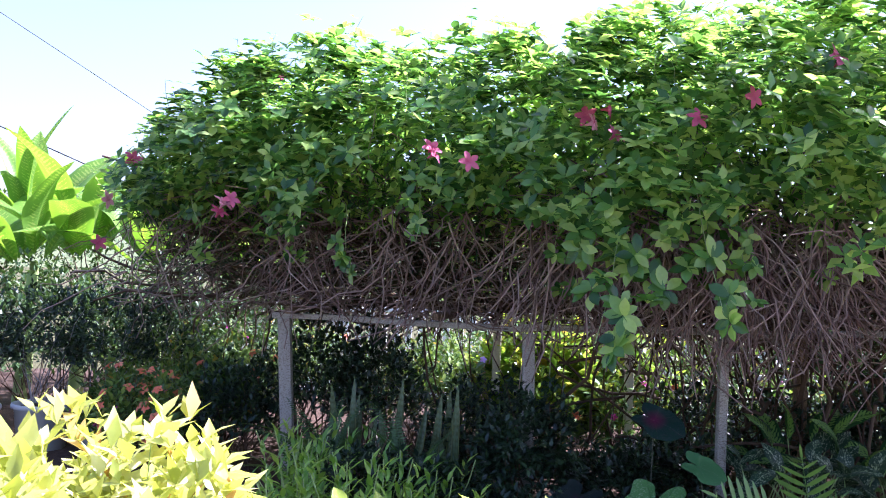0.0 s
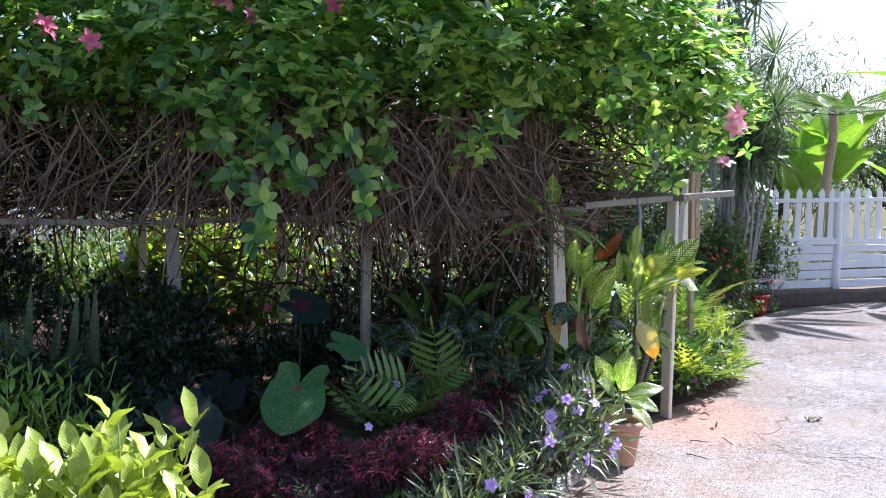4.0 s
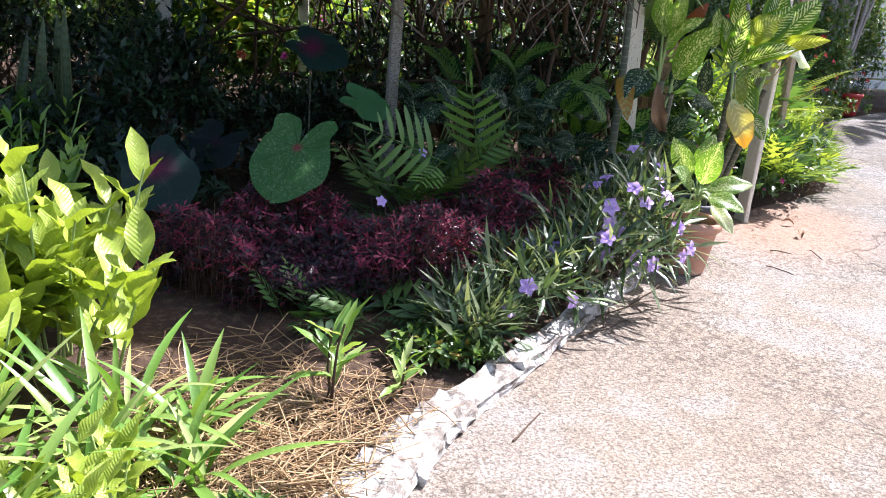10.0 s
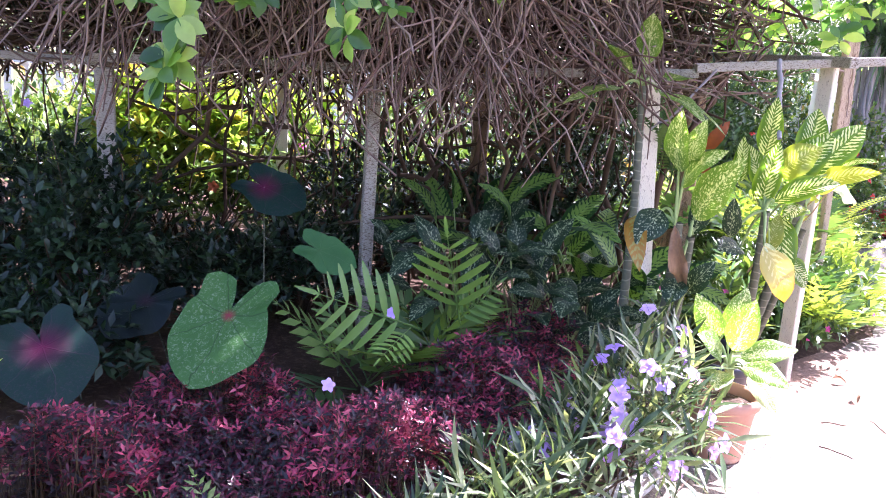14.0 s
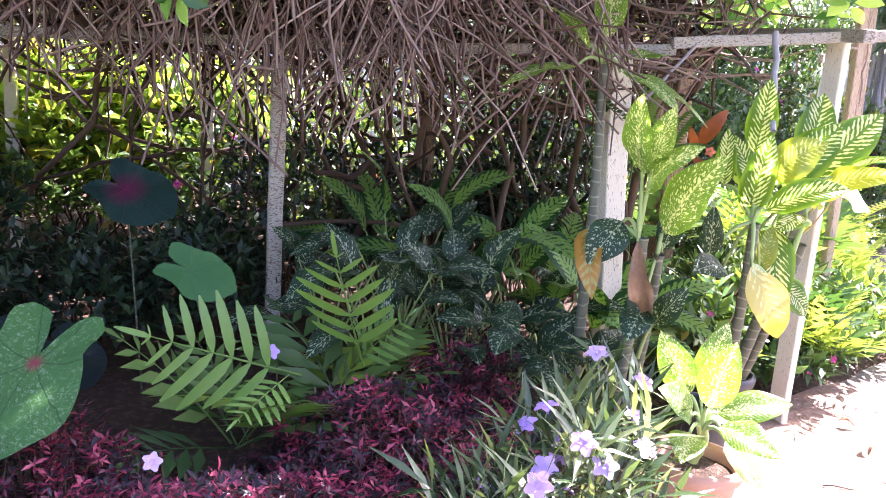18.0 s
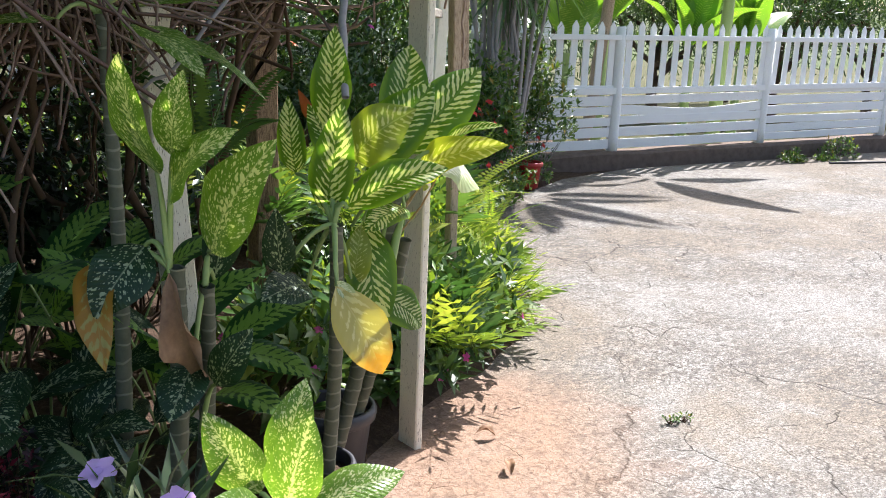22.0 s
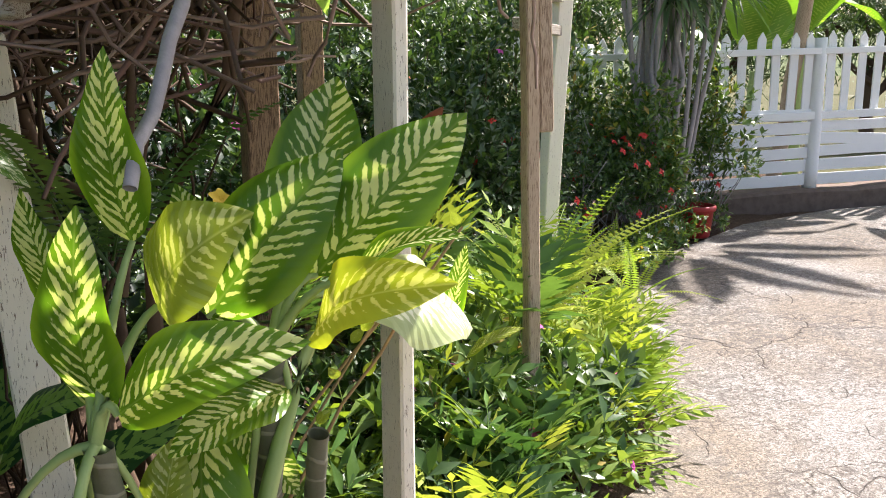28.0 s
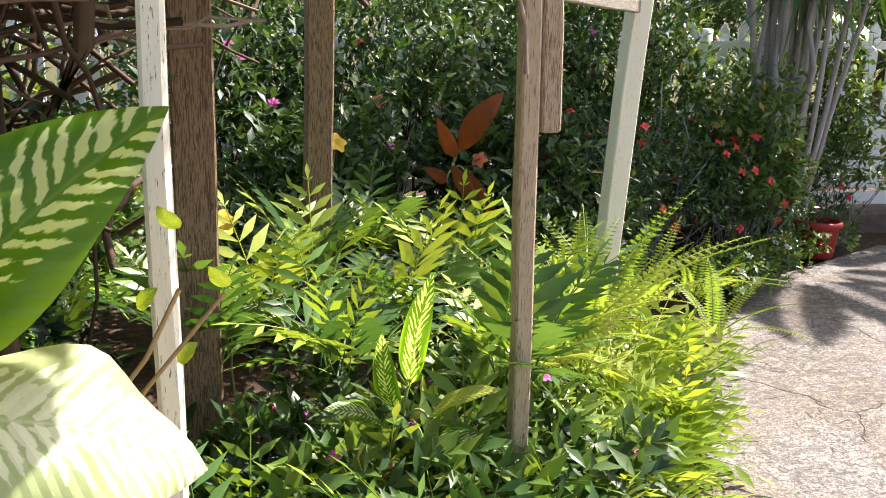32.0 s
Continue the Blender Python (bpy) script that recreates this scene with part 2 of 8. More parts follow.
def painted_wood(name, paint, bare, wear, scale=(30, 30, 3)):
    """Weathered paint on boards: flaked patches show grey-brown wood, with grain along the board."""
    m = Nodes(name)
    co = m.coord()
    mp = m.n.new("ShaderNodeMapping")
    mp.inputs["Scale"].default_value = scale
    m.link(co, mp.inputs["Vector"])
    grain = m.noise(3.0, mp.outputs[0], 6.0, 0.65, 0.4)
    patch = m.noise(9.0, mp.outputs[0], 5.0, 0.7)
    rnd = m.n.new("ShaderNodeObjectInfo").outputs["Random"]
    flake = m.ramp(m.math("ADD", patch, m.math("MULTIPLY", rnd, 0.06)), [(wear, (0, 0, 0)), (wear + 0.05, (1, 1, 1))])
    dirt = m.noise(2.2, co, 5.0, 0.6)
    p = m.mix(m.math("MULTIPLY", dirt, 0.4), paint, tuple(c * 0.72 for c in paint))
    b = m.mix(grain, bare, tuple(c * 0.45 for c in bare))
    col = m.mix(flake, p, b)
    h = m.math("ADD", m.math("MULTIPLY", grain, 0.6), m.math("MULTIPLY", flake, -0.5))
    return m.base(col, 0.72, m.bump(h, 0.5, 0.004), 0.3)


def bark_mat(name, a, b, scale=30.0, rough=0.85):
    m = Nodes(name)
    rnd = m.n.new("ShaderNodeNewGeometry").outputs["Random Per Island"]
    nz = m.noise(scale, m.coord(), 5.0, 0.65)
    col = m.mix(rnd, a, b)
    col = m.mix(m.math("MULTIPLY", nz, 0.6), col, tuple(c * 0.35 for c in a))
    return m.base(col, rough, m.bump(nz, 0.5, 0.004), 0.25)


def petal_mat(name, a, b, trans=0.3, grain=60.0):
    m = Nodes(name)
    nz = m.noise(grain, m.coord(), 3.0)
    rnd = m.n.new("ShaderNodeObjectInfo").outputs["Random"]
    col = m.mix(m.math("ADD", m.math("MULTIPLY", nz, 0.5), m.math("MULTIPLY", rnd, 0.5)), a, b)
    m.base(col, 0.55, m.bump(nz, 0.15, 0.002), 0.3)
    m.translucent(col, trans)
    return m.mat


def concrete_mat():
    m = Nodes("weathered_concrete")
    co = m.coord()
    sep = m.n.new("ShaderNodeSeparateXYZ")
    m.link(co, sep.inputs[0])
    big = m.noise(0.45, co, 5.0, 0.6, 0.6)
    mid = m.noise(3.2, co, 6.0, 0.66, 0.4)
    mott = m.noise(26.0, co, 6.0, 0.72, 0.9)
    fine = m.noise(105.0, co, 4.0, 0.75)
    col = m.ramp(big, [(0.30, (0.30, 0.235, 0.17)), (0.45, (0.33, 0.27, 0.205)), (0.58, (0.33, 0.29, 0.245)), (0.75, (0.29, 0.26, 0.23))])
    # pale worn skin in large soft patches
    worn = m.ramp(m.math("ADD", mid, m.math("MULTIPLY", m.math("SUBTRACT", big, 0.5), 0.9)), [(0.42, (0, 0, 0)), (0.62, (1, 1, 1))])
    col = m.mix(m.math("MULTIPLY", worn, 0.60), col, (0.45, 0.425, 0.385))
    # grit, and dark lichen in the pores, thicker where the skin is older
    old = m.ramp(m.noise(1.3, co, 5.0, 0.65, 0.4), [(0.38, (0.25, 0.25, 0.25)), (0.60, (1, 1, 1))])
    pore = m.ramp(mott, [(0.49, (0, 0, 0)), (0.58, (1, 1, 1))])
    col = m.mix(m.math("MULTIPLY", m.math("MULTIPLY", pore, old), 0.82), col, (0.10, 0.078, 0.06))
    col = m.mix(m.math("MULTIPLY", m.ramp(fine, [(0.46, (0, 0, 0)), (0.55, (1, 1, 1))]), 0.72), col, (0.10, 0.075, 0.055))
    pits = m.ramp(m.noise(62.0, co, 3.0, 0.6, 0.5), [(0.53, (0, 0, 0)), (0.60, (1, 1, 1))])
    col = m.mix(m.math("MULTIPLY", pits, m.math("ADD", m.math("MULTIPLY", old, 0.5), 0.22)), col, (0.075, 0.06, 0.048))
    # lichen streaks on the far half of the yard
    far = m.ramp(m.math("ADD", m.math("MULTIPLY", sep.outputs[0], 0.10), m.math("MULTIPLY", mid, 0.35)), [(0.50, (0, 0, 0)), (0.66, (1, 1, 1))])
    col = m.mix(m.math("MULTIPLY", far, 0.45), col, m.mix(1.0, col, (0.92, 1.0, 1.08), "MULTIPLY"))
    mp = m.n.new("ShaderNodeMapping")
    mp.inputs["Scale"].default_value = (3.0, 6.0, 1.0)
    mp.inputs["Rotation"].default_value = (0, 0, radians(28))
    m.link(co, mp.inputs["Vector"])
    streak = m.ramp(m.noise(3.6, mp.outputs[0], 8.0, 0.80, 1.6), [(0.46, (0, 0, 0)), (0.54, (1, 1, 1))])
    gate0 = m.ramp(m.noise(0.8, co, 5.0, 0.7, 0.5), [(0.40, (0, 0, 0)), (0.60, (1, 1, 1))])
    lich = m.math("MULTIPLY", m.math("MULTIPLY", streak, far), m.math("ADD", m.math("MULTIPLY", gate0, 0.65), 0.35))
    col = m.mix(m.math("MULTIPLY", lich, 0.80), col, (0.10, 0.09, 0.08))
    # cracks: edges of a warped cell pattern, only where a second noise lets them open
    warp = m.n.new("ShaderNodeTexNoise")
    warp.inputs["Scale"].default_value = 3.0
    warp.inputs["Detail"].default_value = 7.0
    m.link(co, warp.inputs["Vector"])
    addv = m.n.new("ShaderNodeMix")
    addv.data_type = "VECTOR"
    addv.inputs[0].default_value = 0.26
    m.link(co, addv.inputs[4])
    m.link(warp.outputs["Color"], addv.inputs[5])
    crackm = None
    for scale, wide, lo in ((0.9, 0.0045, 0.46), (2.2, 0.008, 0.52), (5.0, 0.014, 0.56)):
        cell = m.add("ShaderNodeTexVoronoi", Scale=scale, feature="DISTANCE_TO_EDGE")
        m.link(addv.outputs[1], cell.inputs["Vector"])
        crack = m.ramp(cell.outputs["Distance"], [(0.0, (1, 1, 1)), (wide, (0, 0, 0))])
        gate = m.ramp(m.noise(0.9 * scale, co, 4.0), [(lo, (0, 0, 0)), (lo + 0.08, (1, 1, 1))])
        one = m.math("MULTIPLY", crack, gate)
        crackm = one if crackm is None else m.math("MAXIMUM", crackm, one)
    open_far = m.ramp(m.math("MULTIPLY", sep.outputs[0], 0.1), [(0.20, (0.15, 0.15, 0.15)), (0.42, (1, 1, 1))])
    crackm = m.math("MULTIPLY", crackm, open_far)
    col = m.mix(m.math("MULTIPLY", crackm, 0.85), col, (0.05, 0.042, 0.035))
    # red earth washed over the slab beside the planting
    edge = m.math("ADD", m.math("MULTIPLY", sep.outputs[0], -0.72), m.math("MULTIPLY", sep.outputs[1], 0.69))
    wash = m.ramp(m.math("ADD", edge, m.math("MULTIPLY", mid, 0.9)), [(1.15, (0, 0, 0)), (1.85, (1, 1, 1))])
    col = m.mix(m.math("MULTIPLY", wash, 0.35), col, (0.36, 0.28, 0.205))
    dx, dy = m.math("SUBTRACT", sep.outputs[0], 4.0), m.math("SUBTRACT", sep.outputs[1], 5.0)
    rad = m.math("POWER", m.math("ADD", m.math("MULTIPLY", dx, dx), m.math("MULTIPLY", dy, dy)), 0.5)
    patch = m.ramp(m.math("ADD", rad, m.math("MULTIPLY", mid, -0.9)), [(-0.10, (1, 1, 1)), (0.45, (0, 0, 0))])
    earth = m.mix(m.math("MULTIPLY", pore, 0.6), (0.33, 0.20, 0.13), (0.14, 0.08, 0.05))
    col = m.mix(m.math("MULTIPLY", patch, 0.70), col, earth)
    h = m.math("ADD", m.math("SUBTRACT", m.math("MULTIPLY", fine, 0.4), m.math("MULTIPLY", pits, 0.5)), m.math("SUBTRACT", m.math("MULTIPLY", mott, 0.6), m.math("MULTIPLY", crackm, 2.0)))
    return m.base(col, 0.88, m.bump(h, 0.65, 0.007), 0.25)


def soil_mat(name, a, b, c):
    m = Nodes(name)
    co = m.coord()
    n1 = m.noise(1.7, co, 6.0, 0.65)
    n2 = m.noise(26.0, co, 6.0, 0.75)
    col = m.mix(n1, a, b)
    col = m.mix(m.ramp(n2, [(0.5, (0, 0, 0)), (0.68, (1, 1, 1))]), col, c)
    return m.base(col, 0.95, m.bump(n2, 0.9, 0.02), 0.15)


def stone_mat():
    m = Nodes("whitewashed_kerb_stone")
    co = m.coord()
    n1 = m.noise(16.0, co, 6.0, 0.7)
    n2 = m.noise(70.0, co, 5.0, 0.75)
    rnd = m.n.new("ShaderNodeObjectInfo").outputs["Random"]
    col = m.mix(rnd, (0.50, 0.47, 0.43), (0.66, 0.63, 0.59))
    col = m.mix(m.ramp(n1, [(0.49, (0, 0, 0)), (0.58, (1, 1, 1))]), col, (0.24, 0.20, 0.165))
    col = m.mix(m.math("MULTIPLY", n2, 0.3), col, (0.3, 0.27, 0.22))
    return m.base(col, 0.9, m.bump(m.math("ADD", n1, n2), 0.8, 0.012), 0.2)


def terracotta_mat():
    m = Nodes("sun_faded_terracotta")
    co = m.coord()
    n1 = m.noise(9.0, co, 5.0, 0.6)
    n2 = m.noise(80.0, co, 3.0)
    col = m.mix(n1, (0.42, 0.20, 0.13), (0.55, 0.33, 0.25))
    col = m.mix(m.ramp(m.noise(5.0, co, 6.0, 0.7), [(0.56, (0, 0, 0)), (0.7, (1, 1, 1))]), col, (0.60, 0.48, 0.40))
    return m.base(col, 0.8, m.bump(n2, 0.25, 0.003), 0.3)


def plain_mat(name, a, b, rough=0.6, scale=20.0, spec=0.4):
    m = Nodes(name)
    nz = m.noise(scale, m.coord(), 5.0, 0.65)
    return m.base(m.mix(nz, a, b), rough, m.bump(nz, 0.2, 0.004), spec)


M_CONC = concrete_mat()
M_SOIL = soil_mat("dark_garden_soil", (0.045, 0.03, 0.022), (0.10, 0.06, 0.04), (0.16, 0.11, 0.07))
M_EARTH = soil_mat("grassy_ground", (0.07, 0.075, 0.03), (0.12, 0.10, 0.05), (0.06, 0.09, 0.03))
M_STONE = stone_mat()
M_WHITE = painted_wood("white_fence_paint", (0.88, 0.88, 0.89), (0.40, 0.36, 0.32), 0.68, (14, 14, 14))
M_POST = painted_wood("flaking_white_post_paint", (0.87, 0.80, 0.67), (0.30, 0.22, 0.15), 0.625, (34, 34, 5))
M_BEAM = painted_wood("grey_white_beam_paint", (0.44, 0.40, 0.34), (0.22, 0.165, 0.115), 0.54, (8, 30, 30))
M_TIMBER = painted_wood("bare_brown_timber", (0.33, 0.215, 0.13), (0.17, 0.10, 0.06), 0.52, (40, 40, 3))
M_TIMBER2 = painted_wood("weathered_tan_timber", (0.50, 0.38, 0.27), (0.30, 0.20, 0.13), 0.55, (40, 40, 3))
M_TWIG = bark_mat("dry_vine_twigs", (0.16, 0.09, 0.073), (0.49, 0.36, 0.30), 40.0)
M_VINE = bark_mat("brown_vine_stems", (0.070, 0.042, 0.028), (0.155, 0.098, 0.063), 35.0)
M_GREYTWIG = bark_mat("grey_branch_bark", (0.34, 0.32, 0.36), (0.45, 0.40, 0.38), 50.0)
M_HEDGE = leaf_mat("vine_leaves", (0.035, 0.11, 0.03), (0.17, 0.36, 0.09), (0.54, 0.70, 0.22), 0.60, 0.24, spec=0.7)
M_SHRUB = leaf_mat("garden_shrub_leaves", (0.05, 0.11, 0.03), (0.11, 0.20, 0.045), (0.24, 0.33, 0.07), 0.30, 0.34, old=(0.45, 0.30, 0.06))
M_BRIGHT = leaf_mat("sunlit_garden_leaves", (0.14, 0.28, 0.04), (0.28, 0.42, 0.06), (0.50, 0.56, 0.10), 0.50, 0.36, old=(0.6, 0.4, 0.06))
# near black: the shade under the vine is put into this leaf colour
M_DARKLEAF = leaf_mat("shade_darkened_leaves", (0.010, 0.024, 0.013), (0.018, 0.042, 0.019), (0.045, 0.085, 0.034), 0.25, 0.40)
M_TREE = leaf_mat("tree_leaves", (0.03, 0.07, 0.025), (0.06, 0.12, 0.035), (0.11, 0.18, 0.05), 0.3, 0.45)
M_CHART = leaf_mat("chartreuse_leaves", (0.36, 0.42, 0.07), (0.55, 0.58, 0.14), (0.70, 0.70, 0.32), 0.40, 0.40, old=(0.50, 0.25, 0.06))
M_CHARTOB = striped_leaf("yellow_green_broad_leaf", (0.31, 0.41, 0.055), (0.52, 0.57, 0.18), (0.44, 0.50, 0.08), 11.0, 0.5, 0.98, trans=0.30, rough=0.34, spec=0.4, end=(0.30, 0.13, 0.035), end_at=(1.10, 1.19))
M_BLADE = leaf_mat("strap_leaves", (0.11, 0.24, 0.04), (0.22, 0.36, 0.07), (0.50, 0.56, 0.22), 0.28, 0.32, per_object=True)
M_FERN = leaf_mat("bright_fern", (0.13, 0.22, 0.03), (0.26, 0.37, 0.045), (0.46, 0.52, 0.09), 0.32, 0.34, per_object=True)
# darker copy of the fern green, with shade put into the colour
M_FERNDK = leaf_mat("shaded_fern", (0.035, 0.09, 0.03), (0.07, 0.15, 0.04), (0.15, 0.25, 0.06), 0.36, 0.38, per_object=True)
M_FERNMID = leaf_mat("mid_green_fern", (0.07, 0.16, 0.035), (0.12, 0.24, 0.05), (0.20, 0.34, 0.08), 0.28, 0.30, per_object=True)
# yellower copy of the fern green, with sunlight put into the colour
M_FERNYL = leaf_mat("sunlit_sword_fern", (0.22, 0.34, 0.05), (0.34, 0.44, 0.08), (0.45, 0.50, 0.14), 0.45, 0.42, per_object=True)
# green brightened to put sun on clumps that the vine shades
M_CLUMP = leaf_mat("sunlit_clump_leaves", (0.14, 0.30, 0.045), (0.24, 0.42, 0.07), (0.40, 0.54, 0.12), 0.45, 0.30, per_object=True)
M_PURPLE = leaf_mat("purple_red_leaves", (0.014, 0.014, 0.014), (0.032, 0.018, 0.026), (0.20, 0.030, 0.065), 0.28, 0.32)
M_RUEL = leaf_mat("narrow_bluish_leaves", (0.035, 0.065, 0.035), (0.09, 0.14, 0.06), (0.34, 0.38, 0.22), 0.32, 0.26)
M_STRIPE = striped_leaf("striped_dumbcane_leaf", (0.045, 0.14, 0.014), (0.66, 0.72, 0.42), (0.30, 0.48, 0.04), 15.0, 0.52, 0.79, trans=0.58, rough=0.22, midrib=0.1)
M_SPOT = speckled_leaf("speckled_dumbcane_leaf", (0.075, 0.18, 0.028), (0.66, 0.70, 0.46), (0.20, 0.34, 0.045), 0.47, trans=0.46, rough=0.28)
M_CALATHEA = striped_leaf("zebra_leaf", (0.014, 0.055, 0.016), (0.17, 0.31, 0.07), (0.03, 0.10, 0.025), 13.0, 0.35, 0.66, trans=0.3, rough=0.45, spec=0.25)
# cream green lightened so the colour itself carries the direct sun
M_PALELEAF = striped_leaf("sunlit_cream_leaf", (0.42, 0.50, 0.22), (0.76, 0.78, 0.56), (0.58, 0.62, 0.34), 16.0, 0.45, 0.70)
M_PINKTIP = leaf_mat("crimson_young_leaves", (0.16, 0.016, 0.05), (0.42, 0.045, 0.11), (0.62, 0.14, 0.20), 0.35, 0.4)
M_AGLO = speckled_leaf("silver_marked_leaf", (0.012, 0.032, 0.014), (0.38, 0.44, 0.30), (0.024, 0.062, 0.026), 0.38, trans=0.25, rough=0.36, spec=0.35, coarse=0.55)
# yellow-green that stands in for sun shining through the blade
M_YELLOWLEAF = striped_leaf("sunlit_yellow_leaf", (0.33, 0.40, 0.05), (0.70, 0.70, 0.26), (0.52, 0.54, 0.05), 15.0, 0.46, 0.84, trans=0.45, rough=0.26)
M_OLIVE = striped_leaf("olive_yellow_leaf", (0.20, 0.26, 0.035), (0.52, 0.54, 0.24), (0.36, 0.42, 0.05), 14.0, 0.48, 0.85, trans=0.38, rough=0.28)
M_DROOP = striped_leaf("pale_yellow_dying_leaf", (0.58, 0.50, 0.18), (0.76, 0.68, 0.34), (0.60, 0.46, 0.10), 10.0, 0.5, 0.84, end=(0.62, 0.30, 0.03))
M_OLDLEAF = striped_leaf("orange_withered_leaf", (0.46, 0.22, 0.03), (0.40, 0.34, 0.10), (0.30, 0.17, 0.03), 9.0, 0.4, 0.80)
M_DEADLEAF = plain_mat("dead_brown_leaf", (0.46, 0.27, 0.15), (0.12, 0.06, 0.035), 0.75, 38.0)


def ringed_cane():
    """Dark green cane with pale rings where old leaves sat."""
    m = Nodes("ringed_cane")
    co = m.coord()
    sep = m.n.new("ShaderNodeSeparateXYZ")
    m.link(co, sep.inputs[0])
    nz = m.noise(30.0, co, 5.0, 0.65)
    wob = m.math("ADD", m.math("MULTIPLY", sep.outputs[2], 150.0), m.math("MULTIPLY", m.noise(9.0, co, 2.0), 9.0))
    ring = m.ramp(m.math("SINE", wob), [(0.86, (0, 0, 0)), (0.97, (1, 1, 1))])
    col = m.mix(nz, (0.045, 0.055, 0.035), (0.15, 0.15, 0.10))
    col = m.mix(m.math("MULTIPLY", ring, 0.7), col, (0.24, 0.235, 0.17))
    return m.base(col, 0.55, m.bump(m.math("ADD", nz, ring), 0.3, 0.004), 0.35)


M_CANE = ringed_cane()
M_STALK = plain_mat("pale_green_stalk", (0.22, 0.32, 0.10), (0.34, 0.42, 0.16), 0.5, 30.0)
M_CALGREEN = heart_mat("green_caladium_blade", (0.040, 0.115, 0.028), (0.46, 0.54, 0.40), (0.26, 0.035, 0.05), 0.25, 0.045, 0.26, 0.75, (0.022, 0.055, 0.020))
M_SHIELD = heart_mat("plain_shield_blade", (0.040, 0.12, 0.04), (0.09, 0.18, 0.07), (0.05, 0.13, 0.04), 0.25, 0.03, 0.2, 0.4)
M_CALRED = heart_mat("dark_caladium_blade", (0.006, 0.022, 0.016), (0.07, 0.03, 0.05), (0.09, 0.008, 0.035), 0.15, 0.18, 0.3, 0.35)
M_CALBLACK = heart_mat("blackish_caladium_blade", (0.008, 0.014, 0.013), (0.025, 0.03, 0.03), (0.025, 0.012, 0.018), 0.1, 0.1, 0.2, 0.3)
M_TERRA = terracotta_mat()
M_BLACKPOT = plain_mat("black_plastic_pot", (0.025, 0.025, 0.03), (0.06, 0.06, 0.07), 0.45, 15.0)
M_REDPOT = plain_mat("red_plastic_pot", (0.45, 0.03, 0.03), (0.33, 0.03, 0.03), 0.4, 8.0)
M_WHITEPOT = plain_mat("white_concrete_planter", (0.62, 0.62, 0.62), (0.42, 0.42, 0.42), 0.8, 12.0)
M_POTSOIL = soil_mat("potting_soil", (0.05, 0.035, 0.025), (0.09, 0.06, 0.04), (0.18, 0.13, 0.09))
M_PINK = petal_mat("dusky_pink_petals", (0.45, 0.05, 0.12), (0.62, 0.16, 0.25))
M_ROSE = petal_mat("pale_pink_petals", (0.72, 0.26, 0.34), (0.80, 0.42, 0.46))
M_LILAC = petal_mat("lilac_petals", (0.52, 0.30, 0.74), (0.76, 0.56, 0.90))
M_RED = petal_mat("scarlet_petals", (0.62, 0.03, 0.04), (0.75, 0.08, 0.05))
M_CORAL = petal_mat("coral_petals", (0.75, 0.16, 0.08), (0.80, 0.30, 0.16))
M_MAGENTA = petal_mat("magenta_petals", (0.62, 0.04, 0.36), (0.75, 0.16, 0.45))
M_YELLOWFL = petal_mat("yellow_petals", (0.80, 0.50, 0.03), (0.85, 0.62, 0.08))
M_WHITEFL = petal_mat("white_petals", (0.75, 0.75, 0.70), (0.82, 0.80, 0.74))
M_BRONZE = petal_mat("orange_bronze_leaf", (0.035, 0.012, 0.010), (0.50, 0.13, 0.02), 0.45, 14.0)
M_BANANA = striped_leaf("banana_leaf", (0.14, 0.30, 0.04), (0.32, 0.44, 0.10), (0.22, 0.38, 0.05), 34.0, 0.12, 0.86, trans=0.45)
M_DRAC = leaf_mat("dragon_tree_leaves", (0.06, 0.12, 0.065), (0.11, 0.19, 0.09), (0.20, 0.29, 0.14), 0.32, 0.36)
M_DRACSTEM = plain_mat("grey_dragon_tree_stem", (0.42, 0.38, 0.36), (0.22, 0.19, 0.18), 0.85, 40.0)
M_SNAKE = striped_leaf("snake_plant_blade", (0.025, 0.06, 0.025), (0.11, 0.16, 0.08), (0.26, 0.26, 0.09), 20.0, 0.0, 0.74)
M_STRAW = bark_mat("dry_straw", (0.42, 0.27, 0.14), (0.55, 0.40, 0.22), 60.0)
M_CABLE = plain_mat("black_cable", (0.02, 0.02, 0.02), (0.04, 0.04, 0.04), 0.6)
M_WALL = plain_mat("mossy_low_wall", (0.07, 0.05, 0.042), (0.25, 0.185, 0.15), 0.95, 13.0, 0.2)
M_HILL = plain_mat("distant_hill", (0.08, 0.12, 0.05), (0.16, 0.17, 0.09), 0.95, 0.4, 0.1)

# ---------------------------------------------------------------- mesh helpers
def mesh_np(name, verts, faces, material, uv=None, smooth=True):
    """A mesh from arrays: verts (n, 3), quads or triangles (m, k), and uv per vertex."""
    me = bpy.data.meshes.new(name)
    verts = np.ascontiguousarray(verts, dtype=np.float32)
    faces = np.ascontiguousarray(faces, dtype=np.int32)
    k = faces.shape[1]
    me.vertices.add(len(verts))
    me.vertices.foreach_set("co", verts.ravel())
    me.loops.add(faces.size)
    me.loops.foreach_set("vertex_index", faces.ravel())
    me.polygons.add(len(faces))
    me.polygons.foreach_set("loop_start", np.arange(0, faces.size, k, dtype=np.int32))
    me.polygons.foreach_set("loop_total", np.full(len(faces), k, dtype=np.int32))
    me.polygons.foreach_set("use_smooth", np.full(len(faces), smooth, dtype=bool))
    if uv is not None:
        layer = me.uv_layers.new(name="uv")
        layer.data.foreach_set("uv", np.ascontiguousarray(uv, dtype=np.float32)[faces.ravel()].ravel())
    me.update(calc_edges=True)
    me.validate()
    me.materials.append(material)
    return me


